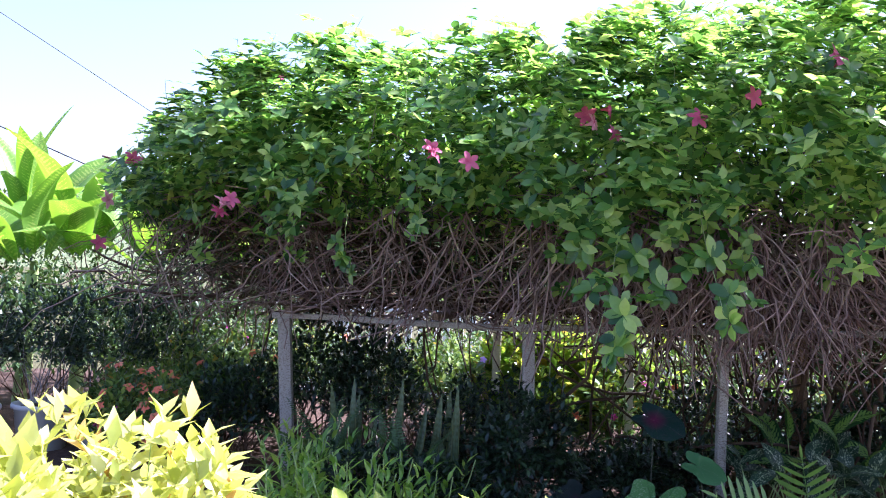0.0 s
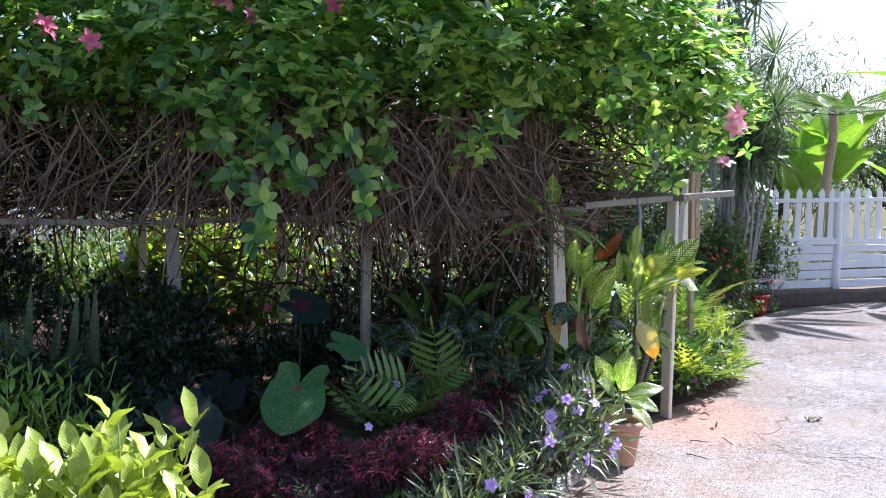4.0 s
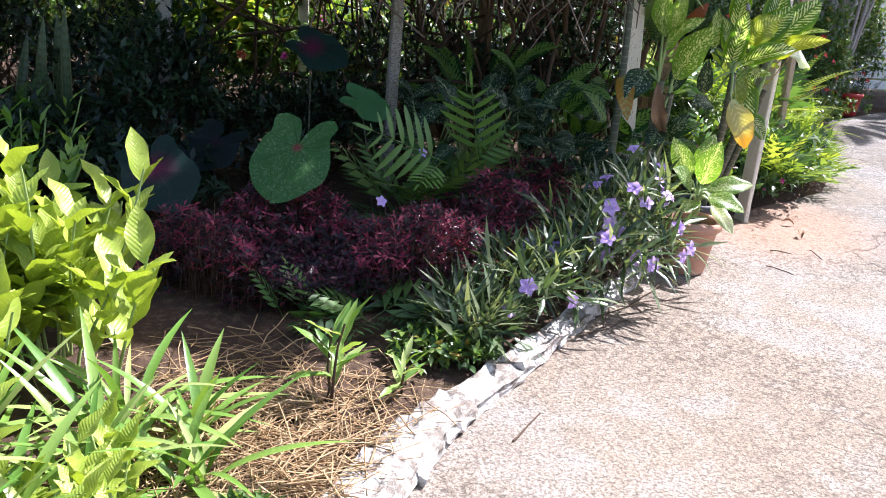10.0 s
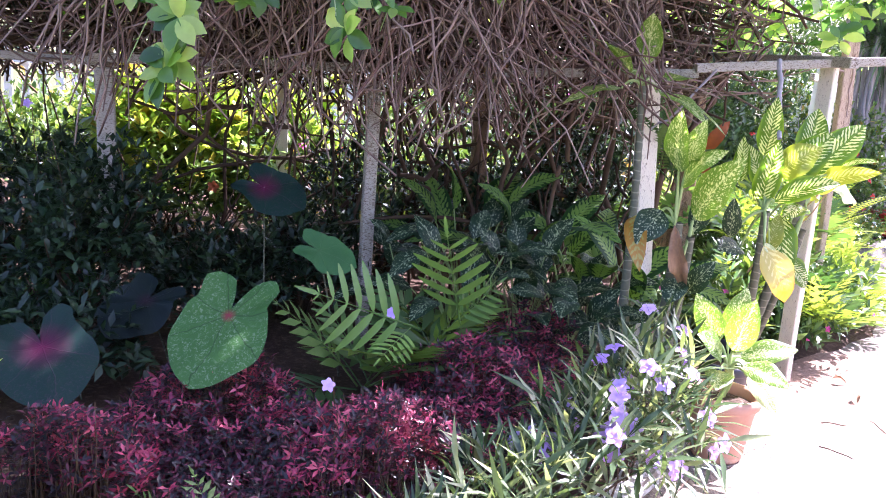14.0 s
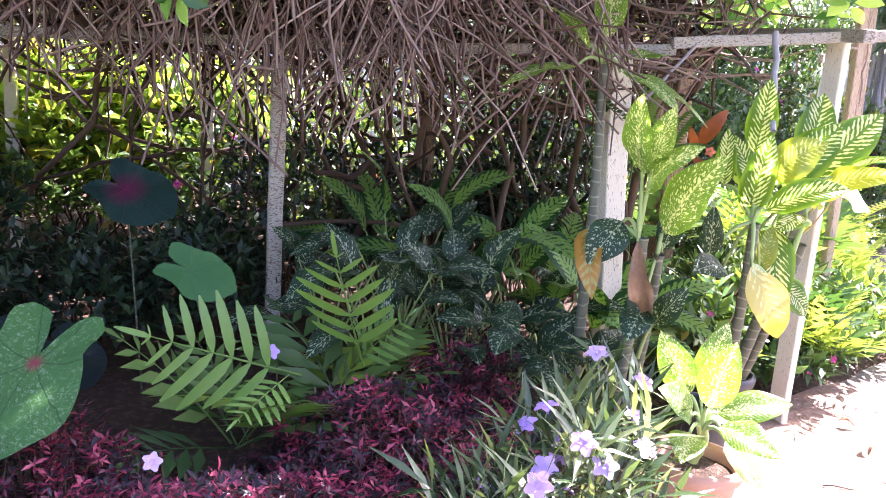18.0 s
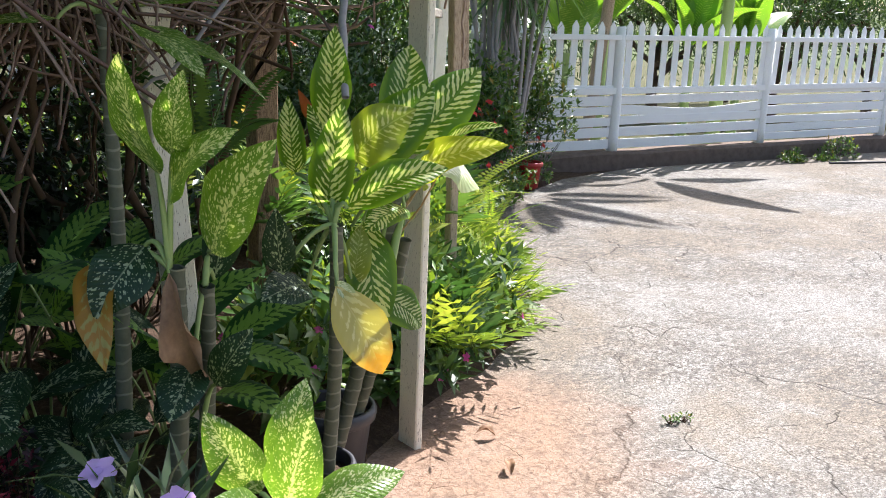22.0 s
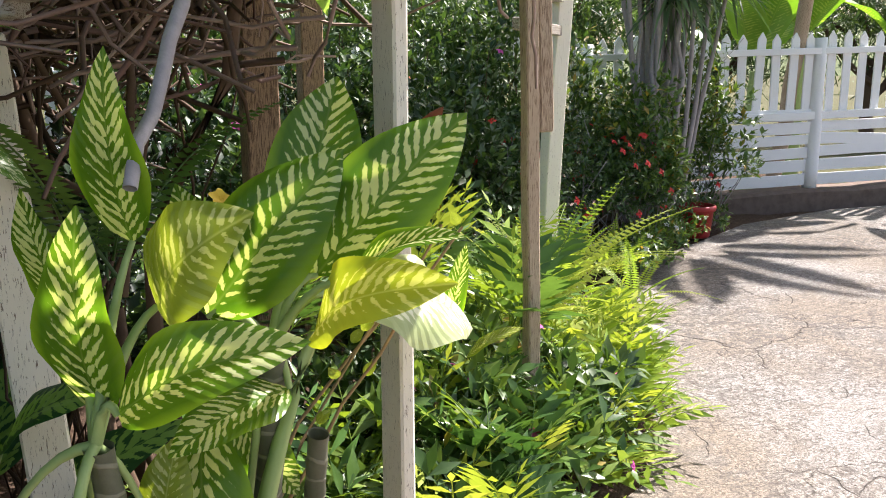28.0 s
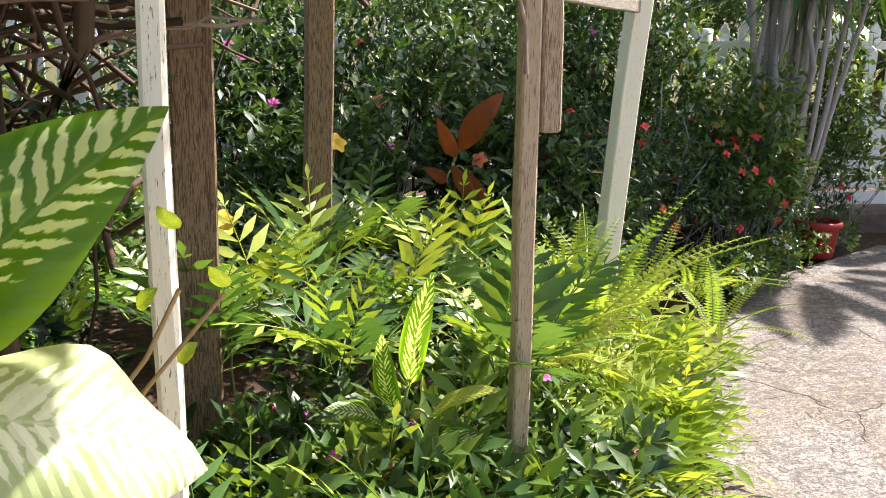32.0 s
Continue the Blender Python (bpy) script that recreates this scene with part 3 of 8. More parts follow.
def thing(name, at, label, category, group="", kind=""):
    ob = new(name)
    ob.empty_display_size = 0.1
    ob.location = at
    return tagged(ob, label, category, group, kind)


def part(name, data, material, parent, label="", m=None):
    """Link a bmesh or a mesh as one object under a thing or under a part; coordinates are the world's, or m places it."""
    if isinstance(data, bmesh.types.BMesh):
        me = bpy.data.meshes.new(name)
        data.to_mesh(me)
        data.free()
        me.materials.append(material)
    else:
        me = data
    ob = new(name, me)
    if m is not None:
        ob.matrix_basis = m
    if parent is not None:
        ob.parent = parent
        top = parent
        while top.parent is not None:
            top = top.parent
        if parent.parent is None:
            ob.matrix_parent_inverse = parent.matrix_basis.inverted()
        else:
            ob.matrix_parent_inverse = (top.matrix_basis @ parent.matrix_parent_inverse @ parent.matrix_basis).inverted()
    if label:
        ob["label"] = label
    return ob


def merge(lists):
    """Join (verts, faces) pairs of one face size."""
    vs, fs, n = [], [], 0
    for v, f in lists:
        vs.append(v)
        fs.append(np.asarray(f) + n)
        n += len(v)
    return np.concatenate(vs), np.concatenate(fs)


def leaf_tpl(n=3, width=0.4, peak=0.42, fold=0.10, droop=0.18, tip=0.02, wave=0.0, twist=0.0):
    """A leaf one unit long along +y, upper face +z: three columns of points, so that it folds along its midrib."""
    v, f, uv = [], [], []
    for i in range(n + 1):
        y = i / n
        if y <= peak:
            w = math.sin(y / peak * math.pi / 2) ** 0.75
        else:
            w = math.cos((y - peak) / (1 - peak) * math.pi / 2) ** 0.85
        w = max(w, tip) * width / 2
        z = -droop * y * y
        up = fold * w * 2
        wav = wave * math.sin(y * 11) * w
        for sgn in (-1, 0, 1):
            v.append((sgn * w + twist * y * y, y, z + (up + wav * sgn if sgn else 0)))
            uv.append((0.5 + sgn * 0.5 * (w / (width / 2)), y))
        if i:
            a = 3 * (i - 1)
            f += [(a, a + 1, a + 4, a + 3), (a + 1, a + 2, a + 5, a + 4)]
    return np.array(v), np.array(f), np.array(uv)


def unit(a):
    return a / np.maximum(np.linalg.norm(a, axis=-1, keepdims=True), 1e-9)


def place(tpl, pos, along, up, size):
    """Copies of a template leaf: pos, along (its +y), up (near its +z) as (n, 3), size (n,)."""
    v, f = tpl[0], tpl[1]
    pos, along, up = (np.asarray(a, float) for a in (pos, along, up))
    y = unit(along)
    x = unit(np.cross(y, up))
    z = np.cross(x, y)
    s = np.asarray(size, float).reshape(-1, 1, 1)
    pts = pos[:, None] + s * (v[None, :, 0:1] * x[:, None] + v[None, :, 1:2] * y[:, None] + v[None, :, 2:3] * z[:, None])
    k = len(v)
    faces = f[None] + (np.arange(len(pos)) * k)[:, None, None]
    return pts.reshape(-1, 3), faces.reshape(-1, f.shape[1])


def tubes(lines, radius, taper=0.5, sides=3):
    """Thin stems: lines (n, k, 3), radius (n,); each a prism that tapers along its run."""
    lines = np.asarray(lines, float)
    n, k, _ = lines.shape
    tan = unit(np.gradient(lines, axis=1))
    ref = np.where(np.abs(tan[..., 2:3]) > 0.9, np.array([1.0, 0.1, 0]), np.array([0.05, 0.05, 1.0]))
    a = unit(np.cross(tan, ref))
    b = np.cross(tan, a)
    r = np.asarray(radius, float).reshape(n, 1, 1) * np.linspace(1, taper, k).reshape(1, k, 1)
    rings = []
    for i in range(sides):
        t = 2 * math.pi * i / sides
        rings.append(lines + r * (math.cos(t) * a + math.sin(t) * b))
    pts = np.stack(rings, axis=2).reshape(n, k * sides, 3)
    f = []
    for j in range(k - 1):
        for i in range(sides):
            i2 = (i + 1) % sides
            f.append((j * sides + i, j * sides + i2, (j + 1) * sides + i2, (j + 1) * sides + i))
    f = np.array(f)
    faces = f[None] + (np.arange(n) * k * sides)[:, None, None]
    return pts.reshape(-1, 3), faces.reshape(-1, 4)


def bent_lines(start, end, k, sag, wander):
    """Polylines from start to end (n, 3) with sag downwards and random wander."""
    start, end = np.asarray(start, float), np.asarray(end, float)
    t = np.linspace(0, 1, k).reshape(1, k, 1)
    pts = start[:, None] * (1 - t) + end[:, None] * t
    n = len(start)
    amp = np.linalg.norm(end - start, axis=1).reshape(n, 1, 1)
    w = RNG.normal(0, 1, (n, k, 3)) * wander * amp
    w = np.cumsum(w, axis=1)
    w -= w[:, :1]
    w *= np.sin(np.pi * np.minimum(t, 0.6) / 1.2)
    pts = pts + w
    pts[..., 2] -= (np.asarray(sag).reshape(-1, 1) * (4 * t * (1 - t))[..., 0])
    return pts


def box_bm(size, bevel=0.004, jitter=0.0, seed=0):
    bm = bmesh.new()
    bmesh.ops.create_cube(bm, size=1.0)
    for v in bm.verts:
        v.co = Vector((v.co.x * size[0], v.co.y * size[1], v.co.z * size[2]))
    if bevel:
        bmesh.ops.bevel(bm, geom=bm.edges[:], offset=bevel, segments=1, affect="EDGES", clamp_overlap=True)
    if jitter:
        r = random.Random(seed)
        for v in bm.verts:
            v.co += Vector((r.uniform(-1, 1), r.uniform(-1, 1), r.uniform(-1, 1))) * jitter
    return bm


def beam_between(a, b, width, depth, bevel=0.004, cuts=6, warp=0.004, seed=0):
    """A sawn board from a to b (world), width across and depth up, slightly warped and worn."""
    a, b = Vector(a), Vector(b)
    d = b - a
    bm = box_bm((width, d.length, depth), 0)
    long = [e for e in bm.edges if abs((e.verts[0].co - e.verts[1].co).y) > d.length * 0.5]
    bmesh.ops.subdivide_edges(bm, edges=long, cuts=cuts)
    bmesh.ops.bevel(bm, geom=[e for e in bm.edges if e.is_manifold and e.calc_face_angle(0) > 0.5], offset=bevel, segments=1, affect="EDGES")
    for v in bm.verts:
        q = noise.noise_vector(Vector((seed * 3.1, v.co.y * 1.7, 0)))
        q2 = noise.noise_vector(v.co * 14 + Vector((seed, 0, 0)))
        v.co += Vector((q.x, 0, q.z)) * warp + Vector((q2.x, 0, q2.z)) * warp * 0.35
    rot = d.to_track_quat("Y", "Z").to_matrix().to_4x4()
    bm.transform(Matrix.Translation((a + b) / 2) @ rot)
    return bm


def upright(a, b, wx, wy, turn=0.0, seed=0, warp=0.006):
    """A sawn post from a up to b: wx by wy in plan, turned about its own axis."""
    a, b = Vector(a), Vector(b)
    h = b.z - a.z
    bm = box_bm((wx, wy, h), 0)
    tall = [e for e in bm.edges if abs((e.verts[0].co - e.verts[1].co).z) > h * 0.5]
    bmesh.ops.subdivide_edges(bm, edges=tall, cuts=9)
    bmesh.ops.bevel(bm, geom=[e for e in bm.edges if e.is_manifold and e.calc_face_angle(0) > 0.5], offset=0.005, segments=1, affect="EDGES")
    ca, sa = math.cos(radians(turn)), math.sin(radians(turn))
    for v in bm.verts:
        t = v.co.z / h + 0.5
        q = noise.noise_vector(Vector((seed * 3.1, 0, v.co.z * 2.0)))
        q2 = noise.noise_vector(v.co * 16 + Vector((seed, 0, 0)))
        x, y = v.co.x + q2.x * 0.0022, v.co.y + q2.y * 0.0022
        c = a.lerp(b, t)
        v.co = Vector((c.x + ca * x - sa * y + q.x * warp, c.y + sa * x + ca * y + q.y * warp, c.z + q2.z * 0.003))
    return bm


def turned(profile, segs=20):
    """A lathe of (radius, height) pairs round z."""
    v, f = [], []
    for r, z in profile:
        for i in range(segs):
            t = 2 * math.pi * i / segs
            v.append((r * math.cos(t), r * math.sin(t), z))
    for j in range(len(profile) - 1):
        for i in range(segs):
            i2 = (i + 1) % segs
            f.append((j * segs + i, j * segs + i2, (j + 1) * segs + i2, (j + 1) * segs + i))
    return np.array(v), np.array(f)


def leaf_between(base, tip, width, face, arch=0.12, fold=0.10, wave=0.05, n=14, peak=0.40, sway=0.0, name="leaf", curl=0.10, twist=0.0):
    """One broad leaf from its stalk's end to its pointed tip; face is the way its upper side looks. The halves rise from the midrib, roll over at the rim and ripple."""
    base, tip = Vector(base), Vector(tip)
    y = tip - base
    ln = y.length
    y.normalize()
    face = Vector(face)
    x = y.cross(face).normalized()
    z = x.cross(y)
    v, f, uv = [], [], []
    cols = (-1, -0.72, -0.38, 0, 0.38, 0.72, 1)
    for i in range(n + 1):
        t = i / n
        if t <= peak:
            w = math.sin(t / peak * math.pi / 2) ** 0.66
        else:
            q = (t - peak) / (1 - peak)
            w = max(1 - q ** 2.0, 0.0) ** 0.92
        w = max(w, 0.010) * width / 2
        ca, sa = math.cos(twist * (t - 0.3)), math.sin(twist * (t - 0.3))
        for c in cols:
            k = abs(c)
            lift = fold * k * w * 2 - curl * k ** 3 * w * 2 + wave * w * math.sin(t * 12 + c * 2.0 + width * 90) * k * k
            across = c * w * (1 - 0.06 * k)
            p = base + y * (ln * t) + x * (ca * across - sa * lift + sway * ln * math.sin(math.pi * t)) + z * (arch * ln * math.sin(math.pi * t) * 0.9 + ca * lift + sa * across)
            v.append(p[:])
            uv.append((0.5 + 0.5 * c * w / (width / 2), t))
        if i:
            a = 7 * (i - 1)
            for j in range(6):
                f.append((a + j, a + j + 1, a + 7 + j + 1, a + 7 + j))
    return np.array(v), np.array(f), np.array(uv)


def broad_leaf(parent, base, tip, width, face, material, stalk_from=None, label="", arch=0.10, fold=0.16, wave=0.08, stalk_r=0.006, name="leaf", curl=0.12, twist=0.0):
    v, f, uv = leaf_between(base, tip, width, face, arch, fold, wave, curl=curl, twist=twist)
    blade = part(name, mesh_np(name, v, f, material, uv), material, parent, label)
    if stalk_from is not None:
        s, e = np.array([stalk_from], float), np.array([base], float)
        ln = bent_lines(s, e, 7, [-0.03], 0.0)
        sv, sf = tubes(ln, [stalk_r * 1.35], 0.6, 6)
        part("stalk", mesh_np("stalk", sv, sf, M_STALK), M_STALK, blade)


def flat_poly(name, pts, z, depth, material, kind_label, cat):
    bm = bmesh.new()
    top = [bm.verts.new((x, y, z)) for x, y in pts]
    fc = bm.faces.new(top)
    fc.normal_update()
    if fc.normal.z < 0:
        fc.normal_flip()
    ext = bmesh.ops.extrude_face_region(bm, geom=[fc])
    raised = set(ext["geom"])
    low = [v for v in bm.verts if v not in raised]
    for v in low:
        v.co.z -= depth
    bmesh.ops.recalc_face_normals(bm, faces=bm.faces[:])
    bmesh.ops.bisect_plane(bm, geom=bm.verts[:] + bm.edges[:] + bm.faces[:], plane_co=(6.4, 0, 0), plane_no=(1, 0, 0))
    for v in bm.verts:
        v.co.z += yard_z(v.co.x)
    me = bpy.data.meshes.new(name)
    bm.to_mesh(me)
    bm.free()
    me.materials.append(material)
    return tagged(new(name, me), kind_label, cat, kind="structure")


# ---------------------------------------------------------------- ground, yard, kerb
def ground_sheet():
    """Earth out to the horizon; finer and uneven inside the planted part."""
    xs = np.unique(np.concatenate([np.linspace(-900, -20, 12), np.linspace(-20, 26, 93), np.linspace(26, 900, 12)]))
    ys = np.unique(np.concatenate([np.linspace(-900, -12, 12), np.linspace(-12, 30, 85), np.linspace(30, 900, 12)]))
    gx, gy = np.meshgrid(xs, ys)
    z = np.full(gx.shape, -0.03)
    bumpy = 0.02 * np.sin(gx * 3.1 + gy * 1.3) * np.sin(gy * 2.7 - gx)
    z = z + np.where((np.abs(gx) < 25) & (gy < 28), bumpy - 0.02, 0)
    v = np.stack([gx, gy, z], -1).reshape(-1, 3)
    nx = len(xs)
    i = np.arange(len(ys) - 1)[:, None] * nx + np.arange(nx - 1)[None]
    f = np.stack([i, i + 1, i + nx + 1, i + nx], -1).reshape(-1, 4)
    ob = new("ground", mesh_np("ground", v, f, M_EARTH))
    tagged(ob, "brown and green earth ground round the yard", "ground", kind="structure")


ground_sheet()
YARD_EDGE = [(-6.0, -4.8), (0.72, 2.20), (1.40, 2.98), (2.00, 3.52), (3.00, 4.38), (3.70, 4.98), (4.15, 5.22), (5.08, 5.62), (5.58, 6.18), (6.12, 7.00), (7.15, 8.22), (8.85, 8.95), (10.05, 9.07), (12.4, 8.60), (17.0, 7.70), (24.0, 6.30)]
def yard_z(x):
    """The slab is level by the beds and climbs gently towards the far fence."""
    return 0.023 * max(x - 6.4, 0.0)


flat_poly("pavement", YARD_EDGE + [(24.0, -12.0), (-6.0, -12.0)], 0.0, 0.12, M_CONC, "sunlit weathered concrete yard with cracks and dirt", "pavement")


def bed():
    """Planting soil behind the kerb, gently mounded."""
    xs, ys = np.linspace(-9, 12, 106), np.linspace(-6, 13, 96)
    edge = np.array(YARD_EDGE)
    gx, gy = np.meshgrid(xs, ys)
    ye = np.interp(gx, edge[:, 0], edge[:, 1])
    inside = gy - ye
    z = np.clip(inside * 0.25, -0.06, 0.035) + 0.014 * np.sin(gx * 7 + gy * 3) * np.sin(gy * 6.1 - gx * 2.2)
    v = np.stack([gx, gy, z], -1).reshape(-1, 3)
    nx = len(xs)
    i = np.arange(len(ys) - 1)[:, None] * nx + np.arange(nx - 1)[None]
    keep = (inside[:-1, :-1] > -0.25)
    f = np.stack([i, i + 1, i + nx + 1, i + nx], -1)[keep].reshape(-1, 4)
    tagged(new("garden_bed", mesh_np("garden_bed", v, f, M_SOIL)), "dark shaded soil of the planted garden bed", "soil", kind="structure")


bed()


def kerb():
    """Rough whitewashed stones laid end to end along the bed."""
    root = thing("kerb", (1.4, 3.0, 0), "rough whitewashed stone kerb along the bed", "kerb", kind="structure")
    edge = np.array(YARD_EDGE[:5], float)
    seg = np.linalg.norm(np.diff(edge, axis=0), axis=1)
    cum = np.concatenate([[0], np.cumsum(seg)])
    r = random.Random(5)
    s = cum[1] - 3.0
    k = 0
    while s < cum[-1] - 0.22:
        ln = r.uniform(0.20, 0.42)
        mid = s + ln / 2
        x, y = np.interp(mid, cum, edge[:, 0]), np.interp(mid, cum, edge[:, 1])
        x2, y2 = np.interp(mid + 0.1, cum, edge[:, 0]), np.interp(mid + 0.1, cum, edge[:, 1])
        ang = math.degrees(math.atan2(y2 - y, x2 - x))
        h = r.uniform(0.050, 0.072)
        wd = float(np.interp(x, (0.8, 1.3, 1.9), (0.19, 0.15, 0.095))) * r.uniform(0.88, 1.12)
        off = wd / 2 - 0.018
        bm = bmesh.new()
        bmesh.ops.create_cube(bm, size=1.0)
        bmesh.ops.subdivide_edges(bm, edges=bm.edges[:], cuts=5, use_grid_fill=True)
        for v in bm.verts:
            c = v.co.copy()
            q = noise.noise_vector(c * 3.0 + Vector((k * 5.7, 0, 0)))
            q2 = noise.noise_vector(c * 9.0 + Vector((0, k * 3.3, 0)))
            rnd = 1 - 0.08 * abs(c.y * 2) ** 6 * abs(c.z * 2) ** 6
            v.co = Vector((c.x * ln * 1.02, c.y * wd * rnd, c.z * h * rnd)) + q * 0.017 + q2 * 0.011 + noise.noise_vector(c * 22.0 + Vector((k, k, 0))) * 0.004
        part("kerb_stone", bm, M_STONE, root, m=pose(x - 0.72 * off, y + 0.69 * off, h / 2 - 0.012, r.uniform(-3, 3), r.uniform(-3, 3), ang + r.uniform(-5, 5)))
        s += ln * 0.97
        k += 1


kerb()

# ---------------------------------------------------------------- white picket fence
F0, FD = np.array((10.16, 9.42)), np.array((0.978, -0.2085))
FN = np.array((0.2085, 0.978))
BAY = 2.37
FZ = 0.245
RISE = 0.031


def fence_at(u, off=0.0):
    p = F0 + FD * u + FN * off
    return float(p[0]), float(p[1])


def picket_mesh(w, h, t):
    bm = bmesh.new()
    pts = [(-w / 2, 0), (w / 2, 0), (w / 2, h - w * 0.75), (0, h), (-w / 2, h - w * 0.75)]
    front = [bm.verts.new((x, -t / 2, z)) for x, z in pts]
    back = [bm.verts.new((x, t / 2, z)) for x, z in pts]
    bm.faces.new(front)
    bm.faces.new(back[::-1])
    for i in range(5):
        j = (i + 1) % 5
        bm.faces.new((front[j], front[i], back[i], back[j]))
    bmesh.ops.bevel(bm, geom=bm.edges[:], offset=0.003, segments=1, affect="EDGES")
    bmesh.ops.recalc_face_normals(bm, faces=bm.faces[:])
    me = bpy.data.meshes.new("picket")
    bm.to_mesh(me)
    bm.free()
    me.materials.append(M_WHITE)
    return me


def fence():
    ang = math.degrees(math.atan2(FD[1], FD[0]))
    r = random.Random(11)
    x, y = fence_at(0)
    root = thing("picket_fence", (x, y, FZ), "white painted wooden fence with pointed pickets above horizontal boards", "fence")
    pm = picket_mesh(0.088, 0.78, 0.018)
    first, last = -6, 2
    for b in range(first, last + 1):
        u = b * BAY
        px, py = fence_at(u, 0)
        bm = bmesh.new()
        bmesh.ops.create_cone(bm, cap_ends=True, segments=10, radius1=0.068, radius2=0.062, depth=1.44)
        bmesh.ops.subdivide_edges(bm, edges=[e for e in bm.edges if abs(e.verts[0].co.z - e.verts[1].co.z) > 1], cuts=6)
        for v in bm.verts:
            q = noise.noise_vector(v.co * 4 + Vector((b * 3.0, 0, 0)))
            v.co += Vector((q.x, q.y, 0)) * 0.010
            if v.co.z > 0.7:
                v.co.z += 0.02 * q.z
        for fc in bm.faces:
            fc.smooth = True
        part("post", bm, M_WHITE, root, m=pose(px, py, FZ + RISE * u + 0.70, r.uniform(-1, 1), r.uniform(-1.2, 1.2), 0))
    for b in range(first, last):
        u0, u1 = b * BAY, (b + 1) * BAY
        for z, d in ((1.40, 0.06), (0.80, 0.075)):
            x0, y0 = fence_at(u0 + 0.02, -0.035)
            x1, y1 = fence_at(u1 - 0.02, -0.035)
            part("rail", beam_between((x0, y0, FZ + RISE * u0 + z - 0.10), (x1, y1, FZ + RISE * u1 + z - 0.10), 0.03, d, 0.004, 4, 0.004, b * 7 + z), M_WHITE, root)
        for i in range(13):
            u = u0 + (i + 0.75) * (BAY / 13.4)
            px, py = fence_at(u + r.uniform(-0.008, 0.008), 0.0)
            part("picket", pm, M_WHITE, root, m=pose(px, py, FZ + RISE * u + 0.70 + r.uniform(-0.015, 0.012), 0, r.uniform(-1.4, 1.4), ang))
        z = 0.03
        k = 0
        while z < 0.66:
            h = r.choice((0.075, 0.092, 0.10, 0.11))
            sag = r.uniform(-0.006, 0.006)
            x0, y0 = fence_at(u0 + 0.05, -0.012 + r.uniform(-0.004, 0.004))
            x1, y1 = fence_at(u1 - 0.05, -0.012 + r.uniform(-0.004, 0.004))
            bow = 0.062 if (b == 0 and k == 3) else r.uniform(-0.004, 0.006)
            bd = beam_between((x0, y0, FZ + RISE * u0 + z + h / 2 + sag), (x1, y1, FZ + RISE * u1 + z + h / 2 + r.uniform(-0.006, 0.006)), 0.02, h, 0.003, 10, 0.006, b * 13 + k)
            for v in bd.verts:
                q = (v.co.x - x0) * FD[0] + (v.co.y - y0) * FD[1]
                v.co.z -= bow * math.sin(math.pi * min(max(q / BAY, 0), 1)) ** 1.5
            part("board", bd, M_WHITE, root)
            z += h + (0.030 if (b == 0 and k == 4) else r.choice((0.010, 0.018, 0.026, 0.030)))
            k += 1
    # gate beyond the last post
    gx, gy = fence_at(2 * BAY + 0.35)
    gate = thing("gate", (gx, gy, FZ), "white painted wooden gate of horizontal boards beside the fence", "gate")
    for u in (2 * BAY + 0.24, 2 * BAY + 3.2):
        px, py = fence_at(u)
        part("post", beam_between((px, py, 0.1), (px, py, FZ + RISE * u + 1.32), 0.11, 0.11, 0.006, 4, 0.004, u), M_WHITE, gate)
    for i in range(11):
        x0, y0 = fence_at(2 * BAY + 0.36, -0.02)
        x1, y1 = fence_at(2 * BAY + 3.1, -0.02)
        z = 0.32 + i * 0.115
        part("board", beam_between((x0, y0, z), (x1, y1, z), 0.02, 0.085, 0.003, 3, 0.004, i), M_WHITE, gate)
    px, py = fence_at(2 * BAY + 0.18, -0.075)
    part("latch", beam_between((px, py, 0.72), (px + 0.02, py, 0.92), 0.05, 0.03, 0.003, 2, 0, 3), M_WHITE, gate)
    # low wall under the fence
    x0, y0 = fence_at(-6.2 * BAY, 0.0)
    x1, y1 = fence_at(2 * BAY + 0.2, 0.0)
    wall = beam_between((x0, y0, 0.09 - 6.2 * BAY * RISE), (x1, y1, 0.09 + (2 * BAY + 0.2) * RISE), 0.34, 0.30, 0.03, 60, 0.025, 5)
    me = bpy.data.meshes.new("wall_low")
    wall.to_mesh(me)
    wall.free()
    me.materials.append(M_WALL)
    tagged(new("wall_low", me), "low rough dark stone base wall under the fence", "wall", kind="structure")


fence()

# ---------------------------------------------------------------- pergola
A0, PD, PN = np.array((3.87, 4.95)), np.array((-0.943, 0.333)), np.array((0.333, 0.943))


def arbour(s, d, z):
    """World place from the run along the pergola, the depth behind its front and the height."""
    p = A0 + PD * s + PN * d
    return (float(p[0]), float(p[1]), float(z))


def arbour_np(s, d, z):
    s, d, z = np.broadcast_arrays(np.asarray(s, float), np.asarray(d, float), np.asarray(z, float))
    p = A0 + s[..., None] * PD + d[..., None] * PN
    return np.concatenate([p, z[..., None]], -1)


